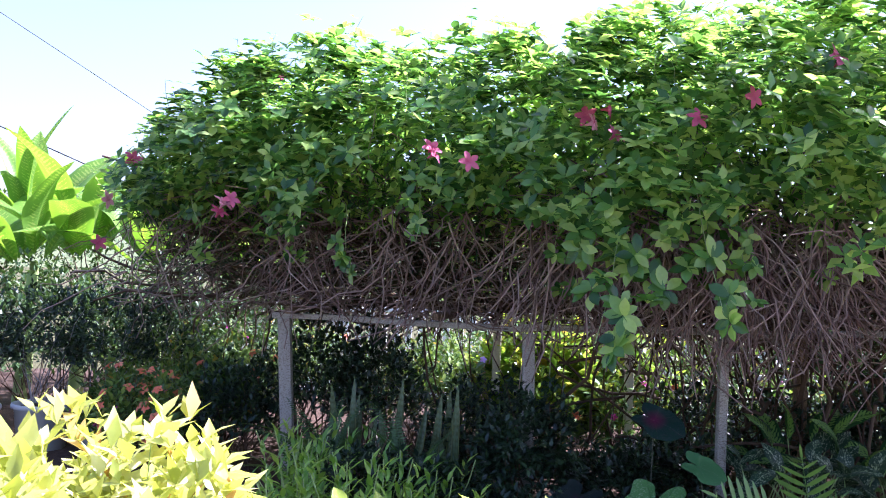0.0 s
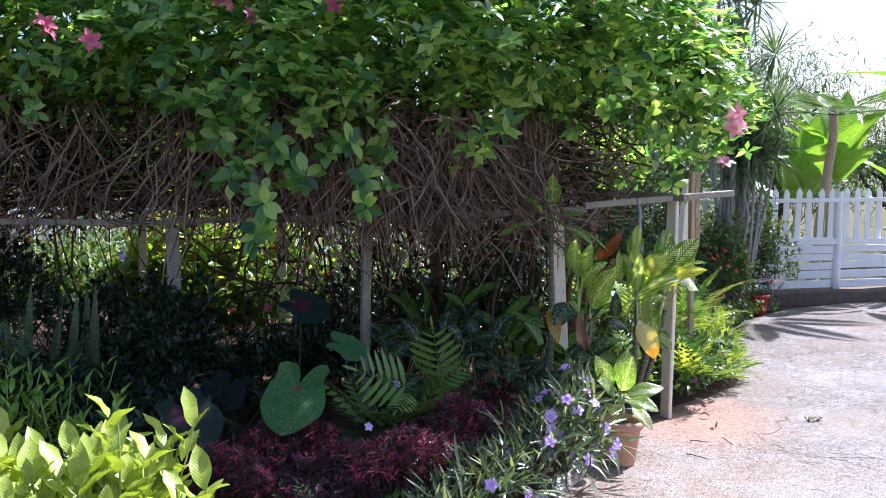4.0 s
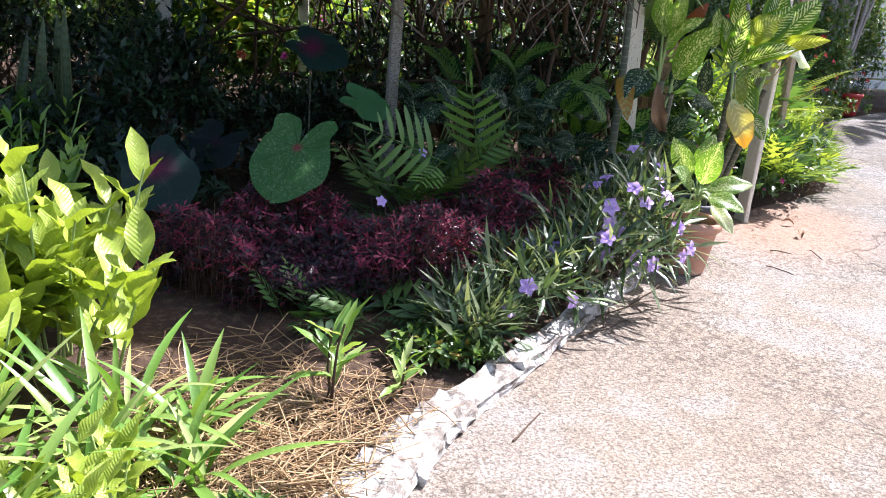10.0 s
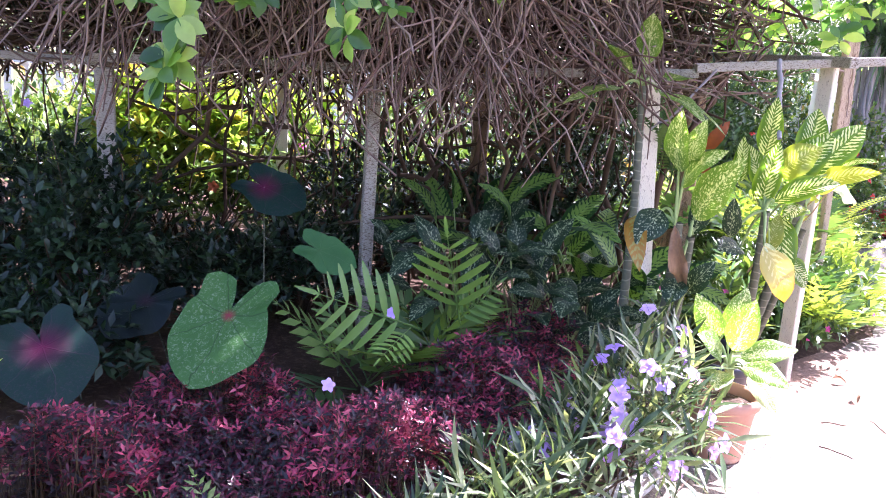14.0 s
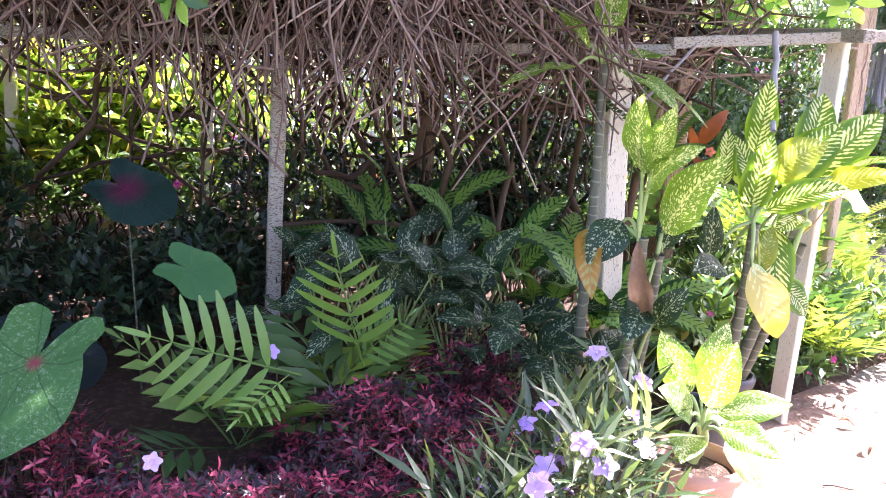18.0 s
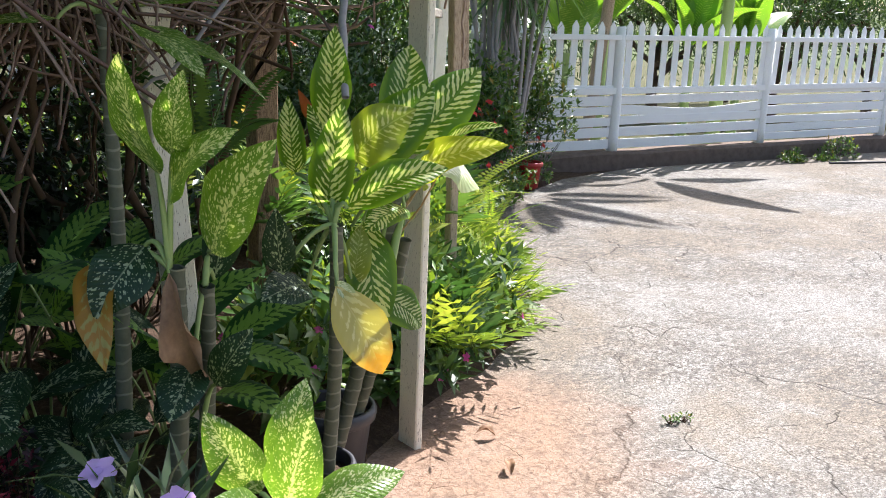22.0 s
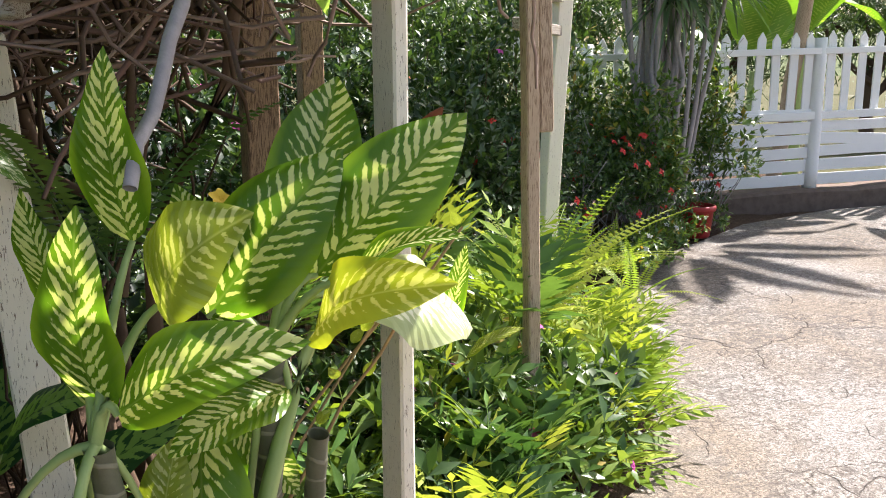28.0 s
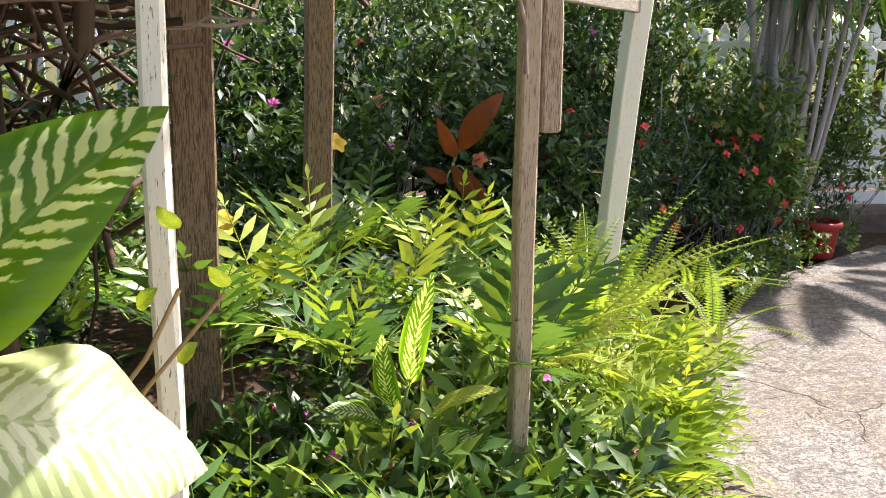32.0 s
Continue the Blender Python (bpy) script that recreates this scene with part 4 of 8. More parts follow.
def pergola():
    root = thing("pergola", arbour(2.7, 0.8, 0), "low weathered timber pergola with flaking white posts, overgrown by a vine", "pergola")

    def post(a, b, w, d, mat, seed, label="", name="post", turn=0.0):
        part(name, upright(a, b, w, d, turn, seed), mat, root, label)

    # front row
    post((3.925, 5.000, -0.02), (3.905, 4.985, 1.56), 0.030, 0.104, M_POST, 1, "white board post with flaking edges")
    post((3.315, 5.415, -0.02), (3.235, 5.470, 1.44), 0.095, 0.08, M_POST, 2, "leaning white post")
    post((1.87, 5.66, -0.02), (1.86, 5.63, 1.34), 0.060, 0.060, M_BEAM, 3, "slim grey-white post")
    post((0.66, 6.05, -0.02), (0.62, 6.05, 1.30), 0.085, 0.085, M_BEAM, 4)
    post((-1.13, 6.72, -0.02), (-1.22, 6.70, 1.30), 0.095, 0.095, M_BEAM, 5, "grey weathered square post")
    # second row and the open end
    post((3.965, 6.16, -0.02), (3.955, 6.17, 1.62), 0.105, 0.100, M_TIMBER, 6, "bare brown square post")
    post((4.735, 5.78, -0.02), (4.675, 5.775, 1.78), 0.045, 0.045, M_TIMBER2, 7, "thin bare timber stake")
    post((4.755, 5.80, 1.18), (4.735, 5.80, 1.78), 0.05, 0.05, M_TIMBER2, 8, "short board nailed to the stake", "cleat")
    post((5.63, 7.15, -0.02), (5.76, 7.22, 1.72), 0.085, 0.085, M_POST, 9, "leaning white post")
    post((4.40, 7.05, -0.02), (4.41, 7.07, 1.70), 0.095, 0.09, M_TIMBER, 10, "dark timber post")
    post(arbour(1.6, 0.9, -0.02), arbour(1.6, 0.92, 1.5), 0.08, 0.08, M_TIMBER, 11)
    post(arbour(2.9, 1.5, -0.02), arbour(2.92, 1.5, 1.5), 0.07, 0.07, M_POST, 12)
    post(arbour(4.1, 1.55, -0.02), arbour(4.1, 1.52, 1.42), 0.07, 0.07, M_POST, 13)
    post(arbour(5.3, 1.6, -0.02), arbour(5.3, 1.6, 1.4), 0.08, 0.08, M_POST, 14)
    # beams and rails
    runs = [((-0.42, 0.0, 1.615), (0.62, 0.0, 1.50)), ((0.60, 0.03, 1.475), (1.95, 0.03, 1.385)), ((1.85, -0.02, 1.405), (3.5, -0.02, 1.345)), ((3.45, 0.02, 1.33), (5.5, 0.0, 1.315))]
    for i, (a, b) in enumerate(runs):
        part("beam", beam_between(arbour(*a), arbour(*b), 0.085, 0.042, 0.004, 8, 0.008, 20 + i), M_BEAM, root)
    part("beam", beam_between((3.86, 4.78, 1.57), (3.97, 6.16, 1.60), 0.05, 0.05, 0.004, 6, 0.006, 31), M_BEAM, root)
    part("beam", beam_between((5.20, 6.66, 1.70), (5.80, 7.28, 1.72), 0.07, 0.045, 0.004, 6, 0.006, 32), M_BEAM, root)
    part("rail", beam_between((5.10, 6.55, 1.55), (5.80, 7.26, 1.56), 0.035, 0.05, 0.004, 6, 0.006, 33), M_BEAM, root)
    for i, s in enumerate((1.6, 2.9, 4.1, 5.3)):
        part("rafter", beam_between(arbour(s, -0.15, 1.47 - 0.02 * s), arbour(s + 0.1, 1.7, 1.50 - 0.02 * s), 0.045, 0.05, 0.004, 6, 0.008, 40 + i), M_TIMBER, root)
    part("beam", beam_between(arbour(0.75, 1.56, 1.48), arbour(5.6, 1.6, 1.40), 0.06, 0.06, 0.004, 8, 0.008, 50), M_TIMBER, root)


pergola()

# ---------------------------------------------------------------- the flowering vine on the pergola
CREST_S = [-0.95, -0.75, -0.5, 0.0, 0.5, 0.9, 1.4, 2.0, 2.8, 3.3, 4.3, 5.2, 5.9, 6.3, 6.7, 7.2]
CREST_Z = [2.22, 2.45, 2.74, 3.01, 3.32, 3.45, 3.49, 3.47, 3.39, 3.25, 3.28, 3.31, 3.20, 2.86, 2.48, 2.3]
LEAF_S = [-0.6, -0.28, 0.0, 0.35, 0.76, 0.93, 1.1, 1.4, 1.7, 2.0, 2.1, 2.9, 3.05, 3.25, 3.6, 3.9, 4.3, 4.68, 4.76, 4.97, 5.4, 5.95, 6.45, 7.2]
LEAF_Z = [2.2, 2.05, 2.15, 2.2, 2.16, 1.9, 1.98, 1.95, 2.08, 2.02, 1.72, 1.70, 1.85, 2.0, 2.02, 2.22, 2.38, 2.46, 2.15, 1.85, 1.93, 2.02, 2.1, 2.15]


def patchy(s, z, k):
    return np.array([noise.noise(Vector((a * 1.15, b * 1.6, k))) for a, b in zip(s, z)])


def vine_shell(n, thick, lo=-0.45, hi=math.pi + 0.25):
    """Random places on the vine's bulging outside, with the way outwards."""
    s = RNG.uniform(-0.95, 7.2, n)
    th = RNG.uniform(lo, hi, n)
    crest = np.interp(s, CREST_S, CREST_Z)
    b = crest - 1.95
    lump = 0.16 * np.sin(s * 3.7 + 1.0) * np.sin(th * 2.6 + s) + 0.10 * np.sin(s * 8.1 + th * 5)
    a = 1.40 + lump * 0.7 - 0.55 * np.clip((0.35 - s) / 0.6, 0, 1)
    end = np.clip(np.minimum(s + 1.05, 7.3 - s) / 1.2, 0.22, 1) ** 0.5
    inset = RNG.random(n) ** 1.6 * thick
    k = 1.06 - inset + 0.05 * np.sin(s * 17 + th * 9)
    d = 0.50 + 0.50 * np.clip((0.2 - s) / 1.0, 0, 1) - a * end * np.sign(np.cos(th)) * np.abs(np.cos(th)) ** 0.85 * np.where(np.cos(th) < 0, 0.60, 1.0) * k
    z = 1.95 + (b * (1 + lump * 0.25)) * np.sin(th) * k
    pos = arbour_np(s, d, z)
    out = np.cos(th)[:, None] * np.array([-PN[0], -PN[1], 0]) + np.sin(th)[:, None] * np.array([0, 0, 1.0])
    return s, th, z, d, pos, unit(out)


def vine():
    root = thing("flowering_vine", arbour(3.0, 0.6, 1.3), "dense green flowering vine with bare brown twigs on the pergola", "vine")
    tpl = leaf_tpl(2, 0.50, 0.55, 0.12, 0.22)
    # whorls of leaves
    s, th, z, d, pos, out = vine_shell(1280, 0.30)
    front = th < 1.15
    pn = patchy(s, z, 0.0)
    low = np.interp(s, LEAF_S, LEAF_Z) + 0.10 + 0.14 * pn
    keep = (~front) | (z > low + RNG.normal(0, 0.08, len(s)))
    hole = patchy(s * 1.7 + 9, z * 1.5, 5.0)
    keep &= (~front) | (z > 3.0) | (hole < 0.16 + 0.25 * np.clip(z - 2.3, 0, 1))
    back = th > 2.6
    keep &= (~back) | (RNG.random(len(s)) < 0.5)
    pos, out = np.repeat(pos[keep], 7, 0), np.repeat(out[keep], 7, 0)
    n = len(pos)
    pos = pos + RNG.normal(0, 0.078, (n, 3)) + out * RNG.uniform(-0.10, 0.08, n)[:, None]
    axis = unit(out + np.array([0, 0, 0.55]) + RNG.normal(0, 0.35, (n, 3)))
    allp, alla, allu, alls = [], [], [], []
    brp, bra, bru, brs = [], [], [], []
    ref = unit(np.cross(axis, RNG.normal(0, 1, (n, 3))))
    oth = np.cross(axis, ref)
    for i in range(5):
        t = 2 * math.pi * i / 5 + RNG.normal(0, 0.25, n)
        rad = np.cos(t)[:, None] * ref + np.sin(t)[:, None] * oth
        lay = RNG.uniform(0.25, 0.75, n)[:, None]
        allp.append(pos + axis * RNG.uniform(-0.02, 0.02, n)[:, None])
        alla.append(rad + axis * lay)
        allu.append(axis + np.array([0, 0, 0.30]))
        alls.append(RNG.uniform(0.08, 0.13, n))
    # young shoots standing out of the top
    ns = 150
    s2, th2, z2, d2, p2, o2 = vine_shell(ns, 0.05, 0.5, 2.2)
    ln = RNG.uniform(0.10, 0.34, ns)
    up = unit(o2 * 0.5 + np.array([0, 0, 1.0]) + RNG.normal(0, 0.28, (ns, 3)))
    stems = bent_lines(p2 - up * 0.08, p2 + up * ln[:, None], 5, np.zeros(ns), 0.05)
    for j in range(5):
        f = (j + 1) / 5
        base = p2 + up * (ln * f)[:, None]
        t = j * 2.4 + RNG.uniform(0, 1, ns)
        for side in (0, math.pi):
            rad = np.stack([np.cos(t + side), np.sin(t + side), 0.35 + 0 * t], -1)
            allp.append(base)
            alla.append(rad)
            allu.append(np.tile([0, 0, 1.0], (ns, 1)) + 0.2 * RNG.normal(0, 1, (ns, 3)))
            alls.append(RNG.uniform(0.07, 0.10, ns) * (1.15 - 0.5 * f))
    def sprig(p, m, lo, hi):
        """One whorl of broad leaves that looks out and down from the vine."""
        ax = unit(np.array([-PN[0] * 0.8, -PN[1] * 0.8, 0.35]) + RNG.normal(0, 0.35, 3))
        e1 = unit(np.cross(ax, RNG.normal(0, 1, 3)))
        e2 = np.cross(ax, e1)
        t = np.arange(m) * 2.4 + RNG.uniform(0, 6)
        brp.append(np.tile(p, (m, 1)) + RNG.normal(0, 0.008, (m, 3)))
        bra.append(np.cos(t)[:, None] * e1 + np.sin(t)[:, None] * e2 + ax * RNG.uniform(0.0, 0.6, m)[:, None])
        bru.append(np.tile(ax + np.array([0, 0, 0.3]), (m, 1)))
        brs.append(RNG.uniform(lo, hi, m))

    # sprays of broad leaves that stand proud of the shell in clusters
    sb, tb, zb, db, pb, ob = vine_shell(1300, 0.03, 0.10, 1.35)
    proud = (patchy(sb * 2.4 + 3, zb * 2.2, 8.0) > 0.02) & (zb > np.interp(sb, LEAF_S, LEAF_Z) + 0.32)
    pb, ob = np.repeat(pb[proud], 3, 0), np.repeat(ob[proud], 3, 0)
    m3 = len(pb)
    pb = pb + RNG.normal(0, 0.05, (m3, 3)) + ob * RNG.uniform(0.0, 0.17, m3)[:, None]
    ab = unit(ob * 0.7 + np.array([0.25, 0.1, 0.8]) + RNG.normal(0, 0.30, (m3, 3)))
    e1 = unit(np.cross(ab, RNG.normal(0, 1, (m3, 3))))
    e2 = np.cross(ab, e1)
    for i in range(5):
        t = 2 * math.pi * i / 5 + RNG.normal(0, 0.2, m3)
        brp.append(pb)
        bra.append(np.cos(t)[:, None] * e1 + np.sin(t)[:, None] * e2 + ab * RNG.uniform(0.15, 0.6, m3)[:, None])
        bru.append(ab)
        brs.append(RNG.uniform(0.075, 0.115, m3))

    # leafy ends that hang over the bare twigs
    hangs = [(1.96, 1.62), (4.60, 1.66), (4.03, 1.98), (3.09, 1.62), (3.74, 2.22), (0.82, 1.95), (0.6, 2.0), (5.1, 1.75), (2.2, 1.75), (2.75, 1.8), (1.6, 1.8), (5.9, 1.7), (0.2, 1.75)]
    hs = []
    for s0, z0 in hangs:
        c = np.array(arbour(s0, -0.62 + 0.2 * math.sin(s0 * 9), z0))
        top = np.array(arbour(s0 + 0.08, -0.5, z0 + 0.5))
        hs.append((top, c))
        for fq in (0.1, 0.3, 0.5, 0.7, 0.85, 1.0):
            sprig(top + (c - top) * fq + RNG.normal(0, 0.05, 3), 7, 0.062, 0.09)
    # a leafy branch that cascades out in front
    for x0, y0, z0 in ((0.95, 4.55, 1.34), (0.98, 4.62, 1.50), (1.49, 4.52, 1.53), (1.22, 4.72, 1.68), (1.12, 4.85, 1.80), (0.86, 4.72, 1.66), (1.30, 4.95, 1.95), (1.0, 5.0, 2.05), (0.80, 5.0, 1.95), (1.42, 4.75, 1.80)):
        for q in range(2 if z0 < 1.75 else 3):
            sprig(np.array([x0, y0, z0]) + RNG.normal(0, 0.045, 3), 8, 0.085, 0.125)
    hs += [(np.array([1.1, 5.3, 2.3]), np.array([0.95, 4.58, 1.36])), (np.array([1.45, 5.0, 2.3]), np.array([1.49, 4.54, 1.55]))]
    # leaves inside the crown
    ni = 9000
    si = RNG.uniform(-0.1, 6.9, ni)
    ti = RNG.uniform(0.15, math.pi - 0.1, ni)
    bi = np.interp(si, CREST_S, CREST_Z) - 1.95
    ki = RNG.uniform(0.25, 0.78, ni)
    allp.append(arbour_np(si, 0.35 - 0.95 * np.cos(ti) * ki, 2.0 + bi * np.sin(ti) * ki))
    alla.append(RNG.normal(0, 1, (ni, 3)))
    allu.append(RNG.normal(0, 0.5, (ni, 3)) + np.array([0, 0, 1.0]))
    alls.append(RNG.uniform(0.10, 0.15, ni))
    v, f = merge([place(tpl, np.concatenate(allp), np.concatenate(alla), np.concatenate(allu), np.concatenate(alls)), place(leaf_tpl(5, 0.56, 0.60, 0.14, 0.24, 0.03), np.concatenate(brp), np.concatenate(bra), np.concatenate(bru), np.concatenate(brs))])
    crown = part("foliage", mesh_np("foliage", v, f, M_HEDGE), M_HEDGE, root, "glossy green whorled leaves")
    crown["kind"] = "stuff"
    hl = bent_lines(np.array([h[0] for h in hs]), np.array([h[1] for h in hs]), 5, np.zeros(len(hs)), 0.05)
    v, f = merge([tubes(stems, np.full(ns, 0.0035)), tubes(hl, np.full(len(hs), 0.004))])
    part("shoot_growth", mesh_np("shoot_growth", v, f, M_STALK), M_STALK, root)["kind"] = "stuff"
    # bare twigs in the underside
    n = 2300
    s = RNG.uniform(0.06, 7.0, n)
    d = RNG.beta(1.1, 1.9, n) * 2.0 - 0.36
    d = np.where(s < 0.9, np.maximum(d, 0.15 + 0.3 * RNG.random(n)), d)
    d = np.where((s > 2.2) & (RNG.random(n) < 0.6), d + 0.28, d)
    z = RNG.uniform(1.40, 2.45, n) - 0.12 * np.clip(d - 0.6, 0, 1)
    start = arbour_np(s, d, z)
    dirn = np.stack([RNG.normal(0, 0.75, n), RNG.normal(-0.1, 0.35, n), RNG.normal(-0.35, 0.38, n)], -1)
    ln = RNG.uniform(0.25, 0.75, n)
    w = unit(dirn) * ln[:, None]
    end = start + np.stack([w[:, 0] * PD[0] + w[:, 1] * PN[0], w[:, 0] * PD[1] + w[:, 1] * PN[1], w[:, 2]], -1)
    end[:, 2] = np.maximum(end[:, 2], 1.16 + RNG.uniform(0, 0.22, n))
    near = (start - np.array([A0[0], A0[1], 0])) @ np.array([PN[0], PN[1], 0]) < 0.9
    es = (end - np.array([A0[0], A0[1], 0])) @ np.array([PD[0], PD[1], 0])
    end[:, 2] = np.where(es < 0.5, np.maximum(end[:, 2], 1.45), end[:, 2])
    ok = ~((es < 0.12) & near)
    start, end, ln = start[ok], end[ok], ln[ok]
    n = len(ln)
    lines = bent_lines(start, end, 6, RNG.uniform(-0.03, 0.09, n) * ln, 0.07)
    v1, f1 = tubes(lines, RNG.uniform(0.0036, 0.0082, n), 0.65)
    # fans of stiff twigs that hang down over the beam
    n = 620
    cs = RNG.choice(np.array([1.05, 1.55, 1.95, 2.25, 2.6, 3.0, 3.3, 3.9, 4.5, 5.2]), n, p=np.array([3, 4, 4, 3, 3, 2, 2, 1, 1, 1]) / 24)
    cz = RNG.uniform(1.75, 2.15, n)
    cd = RNG.uniform(-0.55, -0.06, n)
    cd = np.where(cs < 1.2, np.maximum(cd, -0.18), cd)
    st = arbour_np(np.maximum(cs + RNG.normal(0, 0.12, n), 0.85), cd, cz)
    en = arbour_np(np.maximum(cs + RNG.normal(0, 0.34, n), 0.80 + 0.2 * RNG.random(n)), cd + RNG.normal(-0.03, 0.08, n), cz - RNG.uniform(0.35, 0.80, n))
    en[:, 2] = np.maximum(en[:, 2], 1.05)
    v2, f2 = tubes(bent_lines(st, en, 6, RNG.uniform(-0.06, 0.03, n), 0.045), RNG.uniform(0.0042, 0.009, n), 0.65)
    # darker wood added behind them as shade, and to block light from behind
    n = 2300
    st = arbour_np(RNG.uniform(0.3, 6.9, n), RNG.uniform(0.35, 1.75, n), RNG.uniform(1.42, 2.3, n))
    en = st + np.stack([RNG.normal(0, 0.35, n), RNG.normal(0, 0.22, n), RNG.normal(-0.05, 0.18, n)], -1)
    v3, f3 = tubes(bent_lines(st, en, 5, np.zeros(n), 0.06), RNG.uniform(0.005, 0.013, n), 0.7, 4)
    # near-black leaves added inside: they stand for shade and block light behind
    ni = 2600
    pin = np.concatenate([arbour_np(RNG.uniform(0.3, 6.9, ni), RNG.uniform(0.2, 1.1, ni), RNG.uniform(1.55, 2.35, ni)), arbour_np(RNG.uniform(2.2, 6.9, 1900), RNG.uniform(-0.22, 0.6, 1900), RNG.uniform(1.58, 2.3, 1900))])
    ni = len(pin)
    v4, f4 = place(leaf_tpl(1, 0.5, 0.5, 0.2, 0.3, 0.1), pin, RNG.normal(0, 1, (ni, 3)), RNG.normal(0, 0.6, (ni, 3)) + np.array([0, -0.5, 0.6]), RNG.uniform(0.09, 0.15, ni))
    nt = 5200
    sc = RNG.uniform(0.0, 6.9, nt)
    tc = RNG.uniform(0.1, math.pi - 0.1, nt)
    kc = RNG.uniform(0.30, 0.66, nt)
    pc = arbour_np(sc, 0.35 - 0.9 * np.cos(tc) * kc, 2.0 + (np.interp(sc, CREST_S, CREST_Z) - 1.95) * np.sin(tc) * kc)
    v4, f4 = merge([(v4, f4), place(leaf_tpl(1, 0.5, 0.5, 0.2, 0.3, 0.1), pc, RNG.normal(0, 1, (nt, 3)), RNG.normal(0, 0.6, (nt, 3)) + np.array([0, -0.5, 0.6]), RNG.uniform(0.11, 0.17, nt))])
    part("inner_leaves", mesh_np("inner_leaves", v4, f4, M_DARKLEAF), M_DARKLEAF, root, "near-black leaves added inside the vine to stand for its shade")["kind"] = "stuff"
    part("old_wood", mesh_np("old_wood", v3, f3, M_VINE), M_VINE, root, "dark vine wood added behind the twigs as shade")["kind"] = "stuff"
    v, f = merge([(v1, f1), (v2, f2)])
    part("twig_tangle", mesh_np("twig_tangle", v, f, M_TWIG), M_TWIG, root, "tangle of bare brown twigs")["kind"] = "stuff"
    # climbing stems from the soil up into the crown
    n = 90
    s = np.concatenate([RNG.uniform(0.6, 2.4, 62), RNG.uniform(2.4, 6.8, 28)])
    d = RNG.uniform(0.55, 1.7, n)
    st = arbour_np(s, d, np.full(n, 0.0))
    en = arbour_np(np.maximum(s + RNG.normal(0, 0.4, n), 0.35), np.maximum(d + RNG.normal(-0.1, 0.25, n), 0.3), RNG.uniform(1.35, 1.9, n))
    v1, f1 = tubes(bent_lines(st, en, 8, np.zeros(n), 0.025), RNG.uniform(0.004, 0.013, n), 0.7, 5)
    trunks = [((2.2, 0.8, 0), (1.25, 0.45, 1.45), 0.024), ((1.4, 0.9, 0), (2.3, 0.6, 1.5), 0.022), ((0.75, 1.0, 0), (0.5, 0.45, 1.6), 0.026), ((3.9, 1.0, 0.3), (2.9, 0.3, 1.42), 0.018), ((0.55, 0.7, 0.0), (1.1, 0.7, 1.6), 0.022)]
    v2, f2 = tubes(bent_lines(np.array([arbour(*t[0]) for t in trunks]), np.array([arbour(*t[1]) for t in trunks]), 8, np.full(len(trunks), 0.08), 0.03), np.array([t[2] for t in trunks]), 0.7, 7)
    n = 170
    st = arbour_np(RNG.uniform(0.55, 2.9, n), RNG.uniform(0.35, 1.9, n), RNG.uniform(0.5, 1.55, n))
    en = st + np.stack([-np.abs(RNG.normal(0.1, 0.38, n)) + 0.12, RNG.normal(0, 0.25, n), RNG.normal(0.12, 0.32, n)], -1)
    v3, f3 = tubes(bent_lines(st, en, 7, np.zeros(n), 0.04), RNG.uniform(0.005, 0.016, n), 0.7, 5)
    v, f = merge([(v1, f1), (v2, f2), (v3, f3)])
    part("stem_thicket", mesh_np("stem_thicket", v, f, M_VINE), M_VINE, root, "brown climbing stems")["kind"] = "stuff"
    # a few loose stems across the open end
    ends = [((3.92, 5.02, 1.57), (4.61, 5.70, 1.47)), ((4.56, 5.58, 1.66), (4.66, 5.64, 1.32)), ((3.95, 5.3, 1.62), (3.88, 5.4, 1.36)), ((2.9, 5.55, 1.55), (3.75, 5.75, 1.45)), ((2.7, 5.75, 1.35), (3.7, 5.9, 1.55)), ((2.6, 5.5, 1.5), (3.5, 5.45, 1.42))]
    v, f = tubes(bent_lines(np.array([e[0] for e in ends]), np.array([e[1] for e in ends]), 8, np.zeros(len(ends)), 0.018), np.array([0.0065, 0.006, 0.006, 0.010, 0.009, 0.007]), 0.7, 6)
    part("loose_growth", mesh_np("loose_growth", v, f, M_TWIG), M_TWIG, root)["kind"] = "stuff"
    g = bent_lines(np.array([(3.55, 4.90, 1.56), (3.30, 5.0, 1.50)]), np.array([(3.425, 4.685, 1.235), (3.05, 5.1, 1.22)]), 8, np.array([0.0, 0.03]), 0.02)
    v, f = tubes(g, np.array([0.012, 0.006]), 0.8, 7)
    part("grey_branch", mesh_np("grey_branch", v, f, M_GREYTWIG), M_GREYTWIG, root, "hanging grey branch")
    # pink trumpet flowers
    spots = [(5.58, 3.23), (6.32, 2.89), (6.26, 2.93), (6.36, 2.84), (6.28, 2.44), (5.27, 2.09), (5.22, 2.12), (5.30, 2.03), (3.86, 2.46), (3.84, 2.42), (3.60, 2.37), (2.88, 2.61), (2.92, 2.66), (2.74, 2.53), (2.29, 2.62), (1.55, 2.97), (1.57, 3.02), (6.81, 2.17), (6.86, 1.82), (2.0, 2.75), (-0.11, 2.81), (-0.39, 2.12), (-0.42, 2.06), (-0.46, 2.17), (-0.5, 2.1), (-0.33, 1.82), (0.82, 2.72), (2.80, 2.70)]
    kinds = [flower_mesh("trumpet_flower", 5, 0.052, 0.62, 0.55, M_PINK), flower_mesh("trumpet_flower", 5, 0.056, 0.66, 0.5, M_ROSE)]
    r = random.Random(3)
